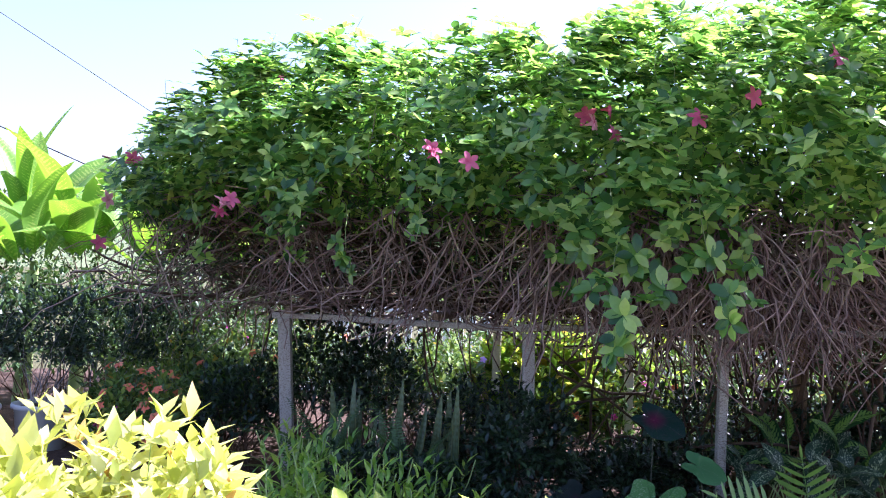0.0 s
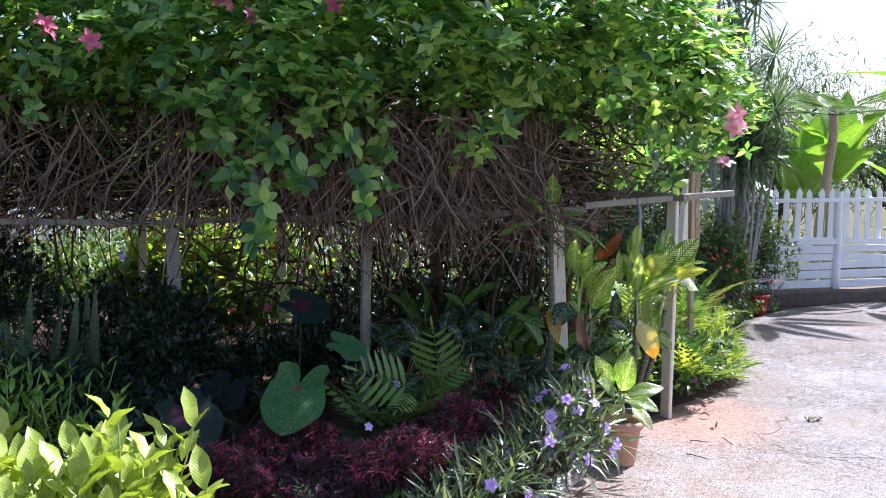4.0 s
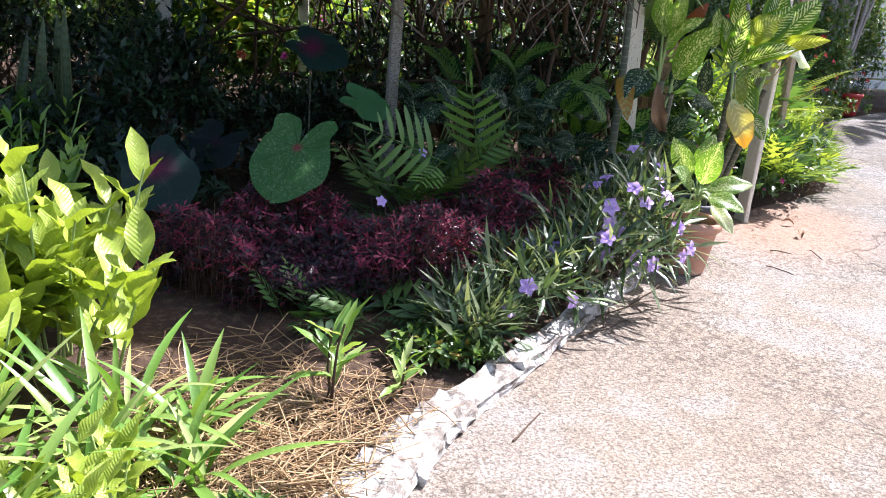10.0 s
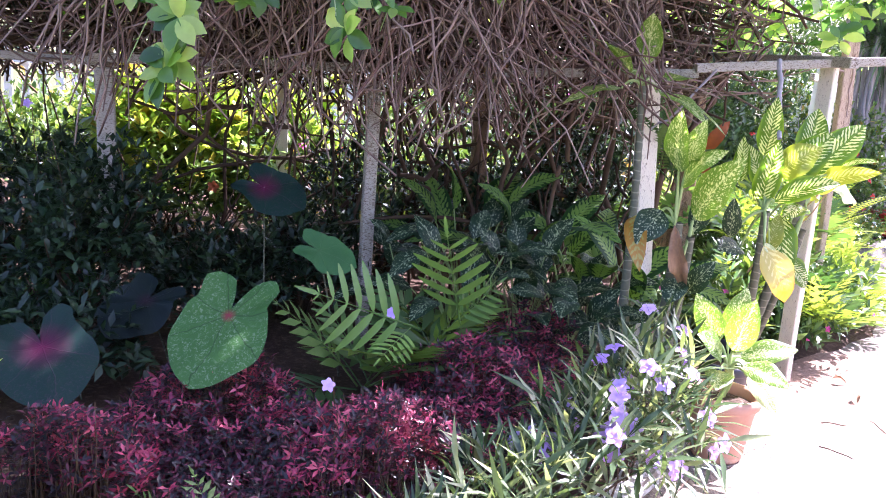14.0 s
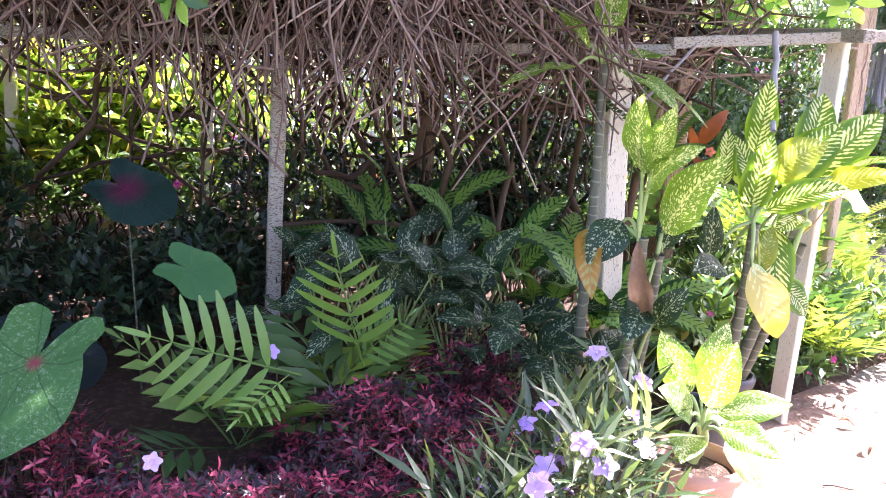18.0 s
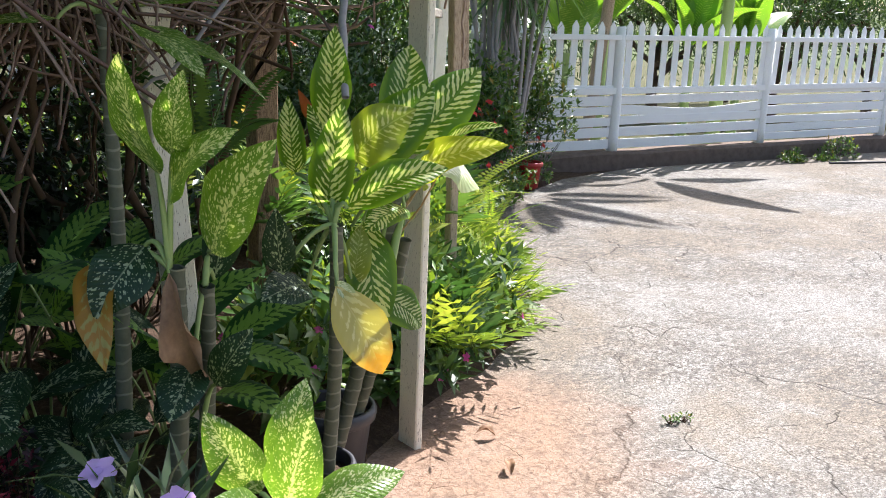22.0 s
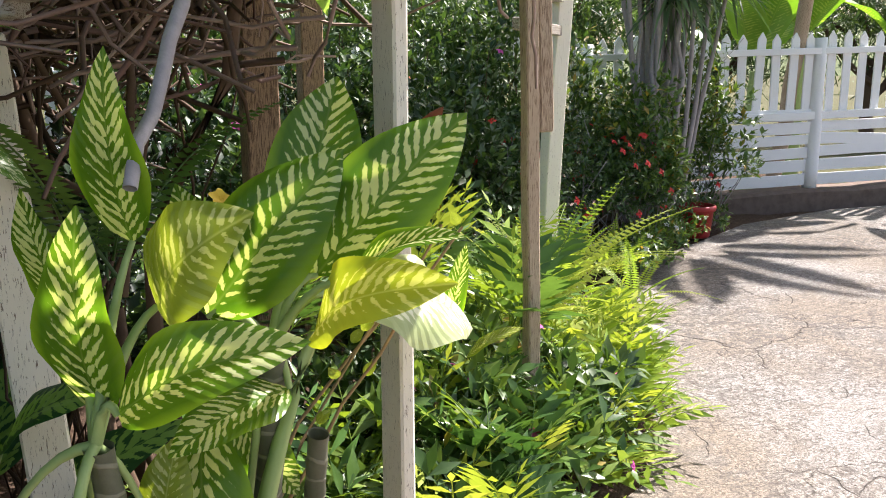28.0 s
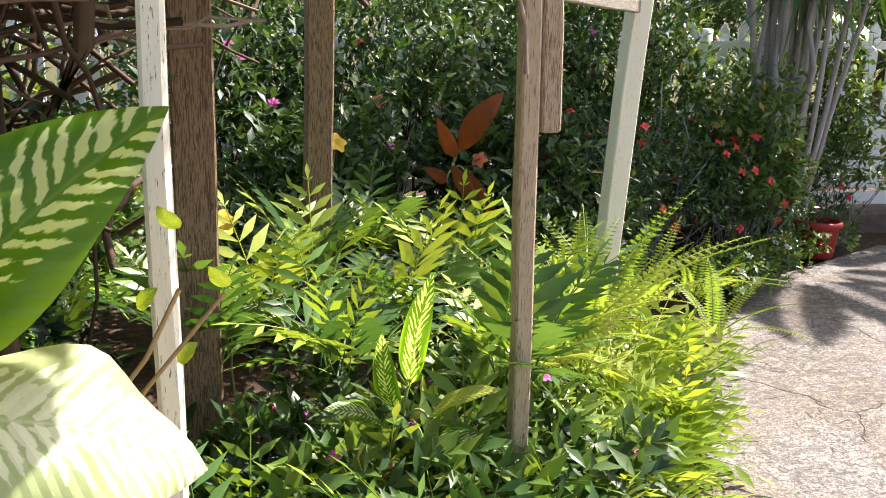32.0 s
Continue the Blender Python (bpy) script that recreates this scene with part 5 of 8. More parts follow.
    for i, (s0, z0) in enumerate(spots):
        t = min(max((z0 - 1.95) / (float(np.interp(s0, CREST_S, CREST_Z)) - 1.95), -0.4), 0.98)
        dd = 0.50 + 0.5 * min(max(0.2 - s0, 0), 1) - (1.63 - 0.55 * min(max((0.35 - s0) / 0.6, 0), 1)) * max(0.05, 1 - t * t) ** 0.425 * min(max(min(s0 + 1.05, 7.3 - s0) / 1.2, 0.22), 1) ** 0.5
        x, y, z = arbour(s0, dd, z0)
        pink = kinds[1] if s0 < 0 or i % 6 == 5 else kinds[0]
        part("trumpet_flower", pink, M_PINK, root, "", pose(x, y, z, 60 + r.uniform(-30, 30), r.uniform(-40, 40), r.uniform(-50, 50) + 20) @ Matrix.Scale(1.3, 4))


def flower_mesh(name, petals, size, width, cup, material):
    """Petals round a short tube, opening along +z."""
    tpl = leaf_tpl(3, width, 0.6, 0.15, 0.35, 0.35)
    t = np.arange(petals) * 2 * math.pi / petals
    along = np.stack([np.cos(t), np.sin(t), np.full(petals, cup)], -1)
    up = np.stack([-np.cos(t) * cup, -np.sin(t) * cup, np.ones(petals)], -1)
    v1, f1 = place(tpl, np.tile([0, 0, 0.0], (petals, 1)), along, up, np.full(petals, size))
    pv, pf = turned([(size * 0.08, -size * 0.6), (size * 0.14, -size * 0.2), (size * 0.30, size * 0.16)], 7)
    v, f = merge([(v1, f1), (pv, pf)])
    return mesh_np(name, v, f, material)


vine()

# ---------------------------------------------------------------- kinds of plants
def ferns_mesh(name, pairs, length, leaflet, lean, droop, material, taper=1.0, width=0.26, low=0.12, blunt=1.0):
    """A frond along +y that arches over: a rib with paired leaflets."""
    tpl = leaf_tpl(2 if blunt == 1 else 5, width, 0.35, 0.06, 0.12)
    if blunt != 1:
        wide = np.abs(tpl[0][:, 0]).max()
        tpl[0][:, 0] = np.sign(tpl[0][:, 0]) * wide * (np.abs(tpl[0][:, 0]) / wide) ** blunt
    t = np.linspace(low, 0.98, pairs)
    mid = np.stack([0 * t, t * length * (1 - 0.12 * droop * t), -droop * length * t ** 2.2], -1)
    tan = unit(np.gradient(mid, axis=0))
    size = leaflet * np.clip(np.sin(np.pi * (0.14 + 0.84 * t)) ** 0.8, 0.12, 1) * taper
    ps, al, up, sz = [], [], [], []
    for sgn in (-1, 1):
        side = np.array([sgn, 0, 0.05])
        ps.append(mid)
        al.append(unit(side + tan * lean))
        up.append(np.tile([0, 0.1, 1.0], (pairs, 1)))
        sz.append(size * RNG.uniform(0.9, 1.1, pairs))
    ps.append(mid[-1:])
    al.append(tan[-1:])
    up.append(np.array([[0, 0.3, 1.0]]))
    sz.append(np.array([leaflet * 0.5]))
    v1, f1 = place(tpl, np.concatenate(ps), np.concatenate(al), np.concatenate(up), np.concatenate(sz))
    full = np.concatenate([[[0, 0, 0]], mid])
    idx = np.linspace(0, len(full) - 1, 7).astype(int)
    v2, f2 = tubes(full[idx][None], [0.0022 + length * 0.003], 0.4, 4)
    v, f = merge([(v1, f1), (v2, f2)])
    return mesh_np(name, v, f, material)


WART = [ferns_mesh("frond", 5, 0.34, 0.15, 0.85, 0.22, M_FERN, 1.0, 0.27, 0.30), ferns_mesh("frond", 4, 0.28, 0.15, 0.95, 0.45, M_FERN, 1.0, 0.27, 0.32), ferns_mesh("frond", 5, 0.38, 0.15, 0.8, 0.10, M_FERN, 1.0, 0.27, 0.34)]
MIDFROND = [ferns_mesh("frond", 7, 0.38, 0.13, 0.7, 0.22, M_FERNMID, 1.0, 0.22, 0.2), ferns_mesh("frond", 6, 0.34, 0.13, 0.75, 0.40, M_FERN, 1.0, 0.23, 0.22)]
# DK lists repeat the fronds in the shade-darkened green
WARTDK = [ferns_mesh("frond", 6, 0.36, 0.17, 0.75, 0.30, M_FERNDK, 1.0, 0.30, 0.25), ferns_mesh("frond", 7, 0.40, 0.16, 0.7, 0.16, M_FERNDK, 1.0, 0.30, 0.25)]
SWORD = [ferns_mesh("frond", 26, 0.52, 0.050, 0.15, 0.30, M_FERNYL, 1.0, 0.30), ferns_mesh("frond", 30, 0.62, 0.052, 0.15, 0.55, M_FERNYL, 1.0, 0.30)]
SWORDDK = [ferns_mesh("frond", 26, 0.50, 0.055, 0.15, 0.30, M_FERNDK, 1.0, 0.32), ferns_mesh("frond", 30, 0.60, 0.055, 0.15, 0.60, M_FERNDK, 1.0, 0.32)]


def frond_plant(name, at, kinds, n, size, label, category="fern", lean=(20, 65), group="", seed=0, spread=0.05, yaw=None):
    """A tuft of fronds from one crown; each frond is a part."""
    r = random.Random(seed * 31 + int(at[0] * 100) + int(at[1] * 77))
    root = thing(name, at, label, category, group)
    for i in range(n):
        az = (360 * i / n + r.uniform(-25, 25)) if yaw is None else r.uniform(*yaw)
        tilt = 90 - r.uniform(*lean)
        sc = size * r.uniform(0.75, 1.15)
        m = Matrix.Translation((at[0] + r.uniform(-spread, spread), at[1] + r.uniform(-spread, spread), at[2])) @ Matrix.Rotation(radians(az), 4, "Z") @ Matrix.Rotation(radians(tilt), 4, "X") @ Matrix.Rotation(radians(r.uniform(-18, 18)), 4, "Y") @ Matrix.Scale(sc, 4)
        me = r.choice(kinds)
        part("frond", me, me.materials[0], root, "", m)
    return root


def blade_plant(name, at, n, length, width, label, category, material=None, lean=(10, 60), droop=0.45, seed=0, group=""):
    """Strap leaves from one crown, each a part."""
    material = material or M_BLADE
    r = random.Random(seed)
    meshes = []
    for k in range(3):
        v, f, uv = leaf_tpl(7, width / length, 0.45, 0.18, droop * (0.6 + 0.4 * k), 0.03, 0.0, 0.06 * (k - 1))
        meshes.append(mesh_np("leaf", v, f, material, uv))
    root = thing(name, at, label, category, group)
    for i in range(n):
        az = 360 * i / n + r.uniform(-20, 20)
        ln = length * r.uniform(0.6, 1.15)
        m = Matrix.Translation((at[0] + r.uniform(-0.04, 0.04), at[1] + r.uniform(-0.04, 0.04), at[2])) @ Matrix.Rotation(radians(az), 4, "Z") @ Matrix.Rotation(radians(90 - r.uniform(*lean)), 4, "X") @ Matrix.Scale(ln, 4)
        part("leaf", r.choice(meshes), material, root, "", m)
    return root


def stalk_plant(name, at, stems, label, category, material, leaf=(0.13, 0.055), height=(0.3, 0.55), per=9, spread=0.14, seed=0, group="", stem_mat=None, droop=0.3, upright=0):
    """Upright stems with leaves set spirally along them: each leaf a part."""
    r = random.Random(seed)
    meshes = []
    for k in range(3):
        v, f, uv = leaf_tpl(8, leaf[1] / leaf[0], 0.45, 0.20, droop * (0.5 + 0.5 * k), 0.02, 0.22)
        meshes.append(mesh_np("leaf", v, f, material, uv))
    root = thing(name, at, label, category, group)
    sl, sr = [], []
    for k in range(stems):
        a, q = r.uniform(0, 6.28), spread * math.sqrt(r.random())
        b = Vector((at[0] + math.cos(a) * q, at[1] + math.sin(a) * q, at[2]))
        h = r.uniform(*height)
        top = b + Vector((math.cos(a) * h * 0.25 + r.uniform(-0.05, 0.05), math.sin(a) * h * 0.25 + r.uniform(-0.05, 0.05), h))
        sl.append((b, top))
        for j in range(per):
            f = 0.25 + 0.75 * (j + 0.5) / per
            p = b.lerp(top, f)
            az = j * 137 + r.uniform(-25, 25)
            sc = leaf[0] * r.uniform(0.75, 1.15) * (1.1 - 0.35 * f)
            m = Matrix.Translation(p) @ Matrix.Rotation(radians(az), 4, "Z") @ Matrix.Rotation(radians(r.uniform(5, 35) + 38 * f + upright * (1 - f)), 4, "X") @ Matrix.Rotation(radians(r.uniform(-25, 25)), 4, "Y") @ Matrix.Scale(sc, 4)
            part("leaf", r.choice(meshes), material, root, "", m)
    ln = bent_lines(np.array([s[0][:] for s in sl]), np.array([s[1][:] for s in sl]), 5, np.zeros(len(sl)), 0.03)
    for one in ln:
        v, f = tubes(one[None], [0.006], 0.6, 5)
        part("stem", mesh_np("stem", v, f, stem_mat or M_STALK), stem_mat or M_STALK, root)
    return root


def shrub(name, at, radius, height, n, label, category, material, leaf=(0.07, 0.45), group="", seed=0, stem_mat=None, hollow=0.45, up=0.4, flowers=None, whorl=3, kind=""):
    """A bush of small leaves in sprigs over branching stems, with an uneven outline; the leaves are one part."""
    rg = np.random.default_rng(seed)
    root = thing(name, at, label, category, group, kind)
    u = unit(rg.normal(0, 1, (n, 3)))
    u[:, 2] = np.abs(u[:, 2]) * 1.1 - 0.15
    u = unit(u)
    lump = 1 + 0.22 * np.sin(u[:, 0] * 5 + seed) * np.sin(u[:, 1] * 6 + 2 * seed) + 0.12 * np.sin(u[:, 2] * 11 + u[:, 0] * 9)
    k = (hollow + (1 - hollow) * rg.random(n) ** 0.6) * lump
    ctr = np.array(at) + np.array([0, 0, height * 0.45])
    pos = ctr + u * k[:, None] * np.array([radius, radius, height * 0.55])
    pos[:, 2] = np.maximum(pos[:, 2], at[2] + 0.02)
    tpl = leaf_tpl(2, leaf[1], 0.45, 0.12, 0.22)
    ps, al, upv, sz = [], [], [], []
    for i in range(whorl):
        a = unit(u * 0.6 + rg.normal(0, 0.7, (n, 3)) + np.array([0, 0, up]))
        ps.append(pos)
        al.append(a)
        upv.append(np.array([0, 0, 1.0]) + u * 0.4 + rg.normal(0, 0.3, (n, 3)))
        sz.append(leaf[0] * rg.uniform(0.65, 1.2, n))
    v, f = place(tpl, np.concatenate(ps), np.concatenate(al), np.concatenate(upv), np.concatenate(sz))
    part("foliage", mesh_np("foliage", v, f, material), material, root)["kind"] = "stuff"
    ns = max(8, n // 40)
    pick = rg.choice(n, ns)
    st = np.array(at) + np.concatenate([rg.normal(0, radius * 0.15, (ns, 2)), np.zeros((ns, 1))], 1)
    v, f = tubes(bent_lines(st, pos[pick], 6, np.zeros(ns), 0.04), rg.uniform(0.003, 0.008, ns) * (0.6 + radius), 0.4, 4)
    part("branch_work", mesh_np("branch_work", v, f, stem_mat or M_VINE), stem_mat or M_VINE, root)["kind"] = "stuff"
    if flowers:
        me, count, label2 = flowers
        face = [i for i in np.argsort(-(u @ np.array([-0.3, -0.8, 0.55]))) if k[i] > 0.8][: n // 3]
        for i in rg.choice(face, min(count, len(face)), replace=False):
            p = ctr + u[i] * (k[i] + 0.06) * np.array([radius, radius, height * 0.55])
            q = Vector(u[i] + np.array([-0.15, -0.4, 0.3])).to_track_quat("Z", "Y").to_matrix().to_4x4()
            part(label2, me, me.materials[0], root, "", Matrix.Translation(p) @ q)
    return root


def carpet(name, outline, n, height, label, category, material, leaf, stem_mat, seed=0):
    """Low bedding plants filling an outline on the soil: leaf whorls over mounds, one part."""
    rg = np.random.default_rng(seed)
    poly = np.array(outline)
    lo, hi = poly.min(0), poly.max(0)
    pts = rg.uniform(lo, hi, (n * 4, 2))
    inside = np.zeros(len(pts), bool)
    j = len(poly) - 1
    for i in range(len(poly)):
        c = ((poly[i, 1] > pts[:, 1]) != (poly[j, 1] > pts[:, 1])) & (pts[:, 0] < (poly[j, 0] - poly[i, 0]) * (pts[:, 1] - poly[i, 1]) / (poly[j, 1] - poly[i, 1] + 1e-9) + poly[i, 0])
        inside ^= c
        j = i
    pts = pts[inside][:n]
    n = len(pts)
    mound = 0.62 + 0.38 * np.sin(pts[:, 0] * 6.5 + 0.6) * np.sin(pts[:, 1] * 5.7 + 1.0)
    z = height * mound * np.where(rg.random(n) < 0.3, rg.uniform(0.08, 0.5, n), rg.uniform(0.5, 1.1, n)) + 0.03
    pos = np.concatenate([pts, z[:, None]], 1)
    axis = unit(np.array([-0.15, -0.3, 1.0]) + rg.normal(0, 0.35, (n, 3)))
    ref = unit(np.cross(axis, rg.normal(0, 1, (n, 3))))
    oth = np.cross(axis, ref)
    tpl = leaf_tpl(2, leaf[1], 0.45, 0.14, 0.25)
    ps, al, upv, sz = [], [], [], []
    for i in range(6):
        t = i * 1.05 + rg.normal(0, 0.2, n)
        rad = np.cos(t)[:, None] * ref + np.sin(t)[:, None] * oth
        ps.append(pos - axis * (0.012 * (i % 3)))
        al.append(rad + axis * rg.uniform(0.2, 0.9, n)[:, None])
        upv.append(axis)
        sz.append(leaf[0] * rg.uniform(0.6, 1.2, n))
    ctr = pts.mean(0)
    root = thing(name, (float(ctr[0]), float(ctr[1]), 0.03), label, category)
    tint = np.tile((rg.random(n) < 0.36) & (z > height * (0.50 + 0.16 * np.sin(pts[:, 0] * 4.1) * np.sin(pts[:, 1] * 5.3 + 2))), 6)
    arr = [np.concatenate(q) for q in (ps, al, upv, sz)]
    v, f = place(tpl, *[q[~tint] for q in arr])
    part("foliage", mesh_np("foliage", v, f, material), material, root)["kind"] = "stuff"
    v, f = place(tpl, *[q[tint] for q in arr])
    part("young_foliage", mesh_np("young_foliage", v, f, M_PINKTIP), M_PINKTIP, root, "crimson young leaves")["kind"] = "stuff"
    ns = n // 3
    st = np.concatenate([pts[:ns], np.full((ns, 1), 0.02)], 1)
    v, f = tubes(bent_lines(st, pos[:ns], 4, np.zeros(ns), 0.04), np.full(ns, 0.002), 0.6, 3)
    part("stem_mat", mesh_np("stem_mat", v, f, stem_mat), stem_mat, root)["kind"] = "stuff"
    return root


def heart_leaf_mesh(name, material, size, ratio=1.08, cup=0.10):
    """Caladium blade one size long: two rounded back lobes, a pointed tip along +y, the stalk at the origin."""
    rings, seg = 5, 56
    v, uv, f = [(0, 0, 0)], [(0.5, 0.55)], []
    out = []
    for i in range(seg):
        a = 2 * math.pi * i / seg
        # a = 0 at the tip; a = pi at the notch
        turn = min(a, 2 * math.pi - a)
        r = float(np.interp(turn, (0.0, 0.2, 0.6, 1.0, 1.5, 1.9, 2.15, 2.36, 2.6, 2.9, 3.15), (1.0, 0.92, 0.76, 0.64, 0.48, 0.44, 0.50, 0.62, 0.66, 0.52, 0.08)))
        out.append((math.sin(a) * r * ratio, math.cos(a) * r))
    for k in range(1, rings + 1):
        t = k / rings
        for i, (x, y) in enumerate(out):
            z = cup * t * t * (0.6 + 0.4 * math.cos(3 * math.atan2(x, y))) - 0.16 * max(y, 0) * t * t + 0.02 * math.sin(9 * math.atan2(x, y)) * t ** 3
            v.append((x * t, y * t, z))
            uv.append((0.5 + x * t * 0.45, 0.55 + y * t * 0.45))
    for i in range(seg):
        j = (i + 1) % seg
        f.append((0, 1 + i, 1 + j, 1 + j))
        for k in range(rings - 1):
            a = 1 + k * seg
            f.append((a + i, a + seg + i, a + seg + j, a + j))
    bm = bmesh.new()
    vs = [bm.verts.new(Vector(p) * size) for p in v]
    layer = bm.loops.layers.uv.new("uv")
    for q in f:
        ids = list(dict.fromkeys(q))
        fc = bm.faces.new([vs[i] for i in ids])
        fc.smooth = True
        for lp, i in zip(fc.loops, ids):
            lp[layer].uv = uv[i]
    me = bpy.data.meshes.new(name)
    bm.to_mesh(me)
    bm.free()
    me.materials.append(material)
    return me


def caladium(at, leaves, label, material, group="caladiums"):
    """Heart leaves on thin stalks; leaves: (place of the stalk's end, way of the tip, way the blade looks, size)."""
    root = thing("caladium", at, label, "caladium", group)
    for p, tip, face, size in leaves:
        y = Vector(tip).normalized()
        z = Vector(face).normalized()
        x = y.cross(z).normalized()
        z = x.cross(y)
        m = Matrix((x, y, z)).transposed().to_4x4()
        m.translation = p
        blade = part("leaf", heart_leaf_mesh("leaf", material, size), material, root, "", m)
        ln = bent_lines(np.array([at], float), np.array([p], float), 6, [-0.02], 0.0)
        v, f = tubes(ln, [0.0045], 0.7, 6)
        part("stalk", mesh_np("stalk", v, f, M_CANE), M_CANE, blade)
    return root


def pot(at, r_top, r_bot, h, material, label, name="flower_pot", rim=0.022, category="flower pot"):
    """A thick-walled pot with a rolled rim and soil inside; returns the thing."""
    root = thing(name, at, label, category)
    prof = [(0.001, 0.004), (r_bot * 0.9, 0.0), (r_bot, 0.012), (r_top * 0.93, h - 0.05), (r_top * 0.95, h - 0.048), (r_top + 0.006, h - 0.040), (r_top + 0.010, h - 0.014), (r_top + 0.004, h), (r_top - 0.008, h + 0.001), (r_top - rim, h - 0.012), (r_top - rim - 0.004, h - 0.05)]
    v, f = turned(prof, 36)
    part("body", mesh_np("body", v + np.array(at), f, material), material, root)
    sv, sf = turned([(r_top - rim - 0.002, h - 0.040), (r_top * 0.5, h - 0.030), (0.001, h - 0.026)], 24)
    sv[:, 2] += 0.006 * np.sin(sv[:, 0] * 90) * np.sin(sv[:, 1] * 77)
    part("soil", mesh_np("soil", sv + np.array(at), sf, M_POTSOIL), M_POTSOIL, root)
    return root


def cane(parent, a, b, r0, r1, bands=14, material=None):
    """A ringed stem: it swells slightly at every leaf scar."""
    a, b = Vector(a), Vector(b)
    n = bands * 3
    pts, seg = [], 9
    d = (b - a)
    q = d.to_track_quat("Z", "Y").to_matrix()
    v, f = [], []
    for i in range(n + 1):
        t = i / n
        r = r0 + (r1 - r0) * t + (0.0016 if i % 3 == 0 else 0)
        c = a + d * t + Vector((math.sin(t * 3.0) * 0.02, math.cos(t * 2.0) * 0.015, 0))
        for k in range(seg):
            ang = 2 * math.pi * k / seg
            v.append((c + q @ Vector((math.cos(ang) * r, math.sin(ang) * r, 0)))[:])
        if i:
            for k in range(seg):
                k2 = (k + 1) % seg
                f.append(((i - 1) * seg + k, (i - 1) * seg + k2, i * seg + k2, i * seg + k))
    part("cane", mesh_np("cane", np.array(v), np.array(f), material or M_CANE), material or M_CANE, parent)

# ---------------------------------------------------------------- potted dumb canes by the end post
V = (-0.55, -0.75, 0.35)


def dumbcanes():
    # speckled plant with tall stems
    p1 = thing("dumb_cane", (2.95, 4.70, 0.0), "tall dumb cane with white-speckled green leaves and two withered ones", "dumb cane", "dumb canes")
    cane(p1, (2.93, 4.66, 0.02), (2.94, 4.60, 0.86), 0.026, 0.019, 16)
    cane(p1, (2.90, 4.88, 0.02), (2.94, 5.02, 1.40), 0.023, 0.015, 26)
    cane(p1, (3.03, 4.74, 0.02), (3.02, 4.62, 0.80), 0.022, 0.017, 14)
    top = (2.93, 4.60, 0.86)
    sp = M_SPOT
    low = (3.02, 4.62, 0.80)
    broad_leaf(p1, (2.900, 4.575, 1.075), (2.768, 4.385, 1.325), 0.135, (-0.75, -0.55, 0.35), sp, top, arch=0.06)
    broad_leaf(p1, (2.930, 4.560, 1.11), (2.905, 4.430, 1.294), 0.095, (-0.5, -0.75, 0.4), sp, top)
    broad_leaf(p1, (2.935, 4.595, 1.005), (3.005, 4.405, 1.180), 0.125, (-0.6, -0.45, 0.65), sp, top, wave=0.14, arch=0.16)
    broad_leaf(p1, (3.045, 4.640, 0.870), (3.100, 4.420, 1.155), 0.175, (-0.75, -0.55, 0.35), sp, low, wave=0.10)
    broad_leaf(p1, (2.90, 4.66, 0.90), (2.77, 4.62, 0.76), 0.145, (-0.3, -0.75, 0.55), M_AGLO, top, arch=0.16)
    broad_leaf(p1, (2.845, 4.76, 0.862), (2.77, 4.56, 0.66), 0.105, (-0.6, -0.78, 0.15), M_OLDLEAF, top, "orange-yellow withered leaf", arch=0.16, fold=0.30, wave=0.20)
    broad_leaf(p1, (2.925, 4.590, 0.850), (3.02, 4.60, 0.575), 0.075, (-0.6, -0.75, 0.1), M_DEADLEAF, top, "dead brown leaf", arch=0.20, wave=0.9, fold=0.8)
    broad_leaf(p1, (3.06, 4.66, 0.80), (3.13, 4.66, 1.02), 0.10, V, M_AGLO, low)
    broad_leaf(p1, (2.98, 4.60, 0.62), (2.88, 4.50, 0.54), 0.12, (-0.3, -0.5, 0.8), M_AGLO, low)
    broad_leaf(p1, (3.03, 4.60, 0.56), (3.08, 4.50, 0.72), 0.10, (-0.5, -0.7, 0.4), M_AGLO, (3.02, 4.66, 0.42))
    hi = (2.94, 5.02, 1.40)
    for az, el, ln in ((200, 35, 0.30), (285, -12, 0.30), (335, -20, 0.32), (120, 30, 0.30), (245, 62, 0.30), (20, 12, 0.30), (180, -8, 0.28)):
        a, e = radians(az), radians(el)
        dv = Vector((math.cos(a) * math.cos(e), math.sin(a) * math.cos(e), math.sin(e)))
        b = Vector(hi) + dv * 0.10
        broad_leaf(p1, b[:], (b + dv * ln + Vector((0, 0, -0.05)))[:], 0.12, (0, -0.2, 1), sp, hi)
    # striped plant beside the end post
    p2 = thing("dumb_cane", (3.55, 4.80, 0.0), "large dumb cane with bold pale-striped green leaves beside a white post", "dumb cane", "dumb canes")
    st = M_STRIPE
    cane(p2, (3.52, 4.84, 0.12), (3.58, 4.66, 0.98), 0.024, 0.020, 14, M_CANE)
    cane(p2, (3.40, 4.70, 0.05), (3.34, 4.58, 0.92), 0.021, 0.017, 12, M_CANE)
    cane(p2, (3.62, 4.90, 0.16), (3.66, 4.72, 0.82), 0.020, 0.016, 12, M_CANE)
    t2, t3 = (3.58, 4.66, 0.98), (3.34, 4.58, 0.92)
    # the leaves that show best
    broad_leaf(p2, (3.680, 4.755, 1.060), (3.925, 4.725, 1.303), 0.172, (-0.42, -0.85, 0.36), st, t2, wave=0.05, arch=0.09, fold=0.26, curl=0.16)
    broad_leaf(p2, (3.66, 4.78, 1.09), (3.752, 4.838, 1.360), 0.155, (-0.35, -0.90, 0.30), st, t2, arch=0.07, fold=0.28)
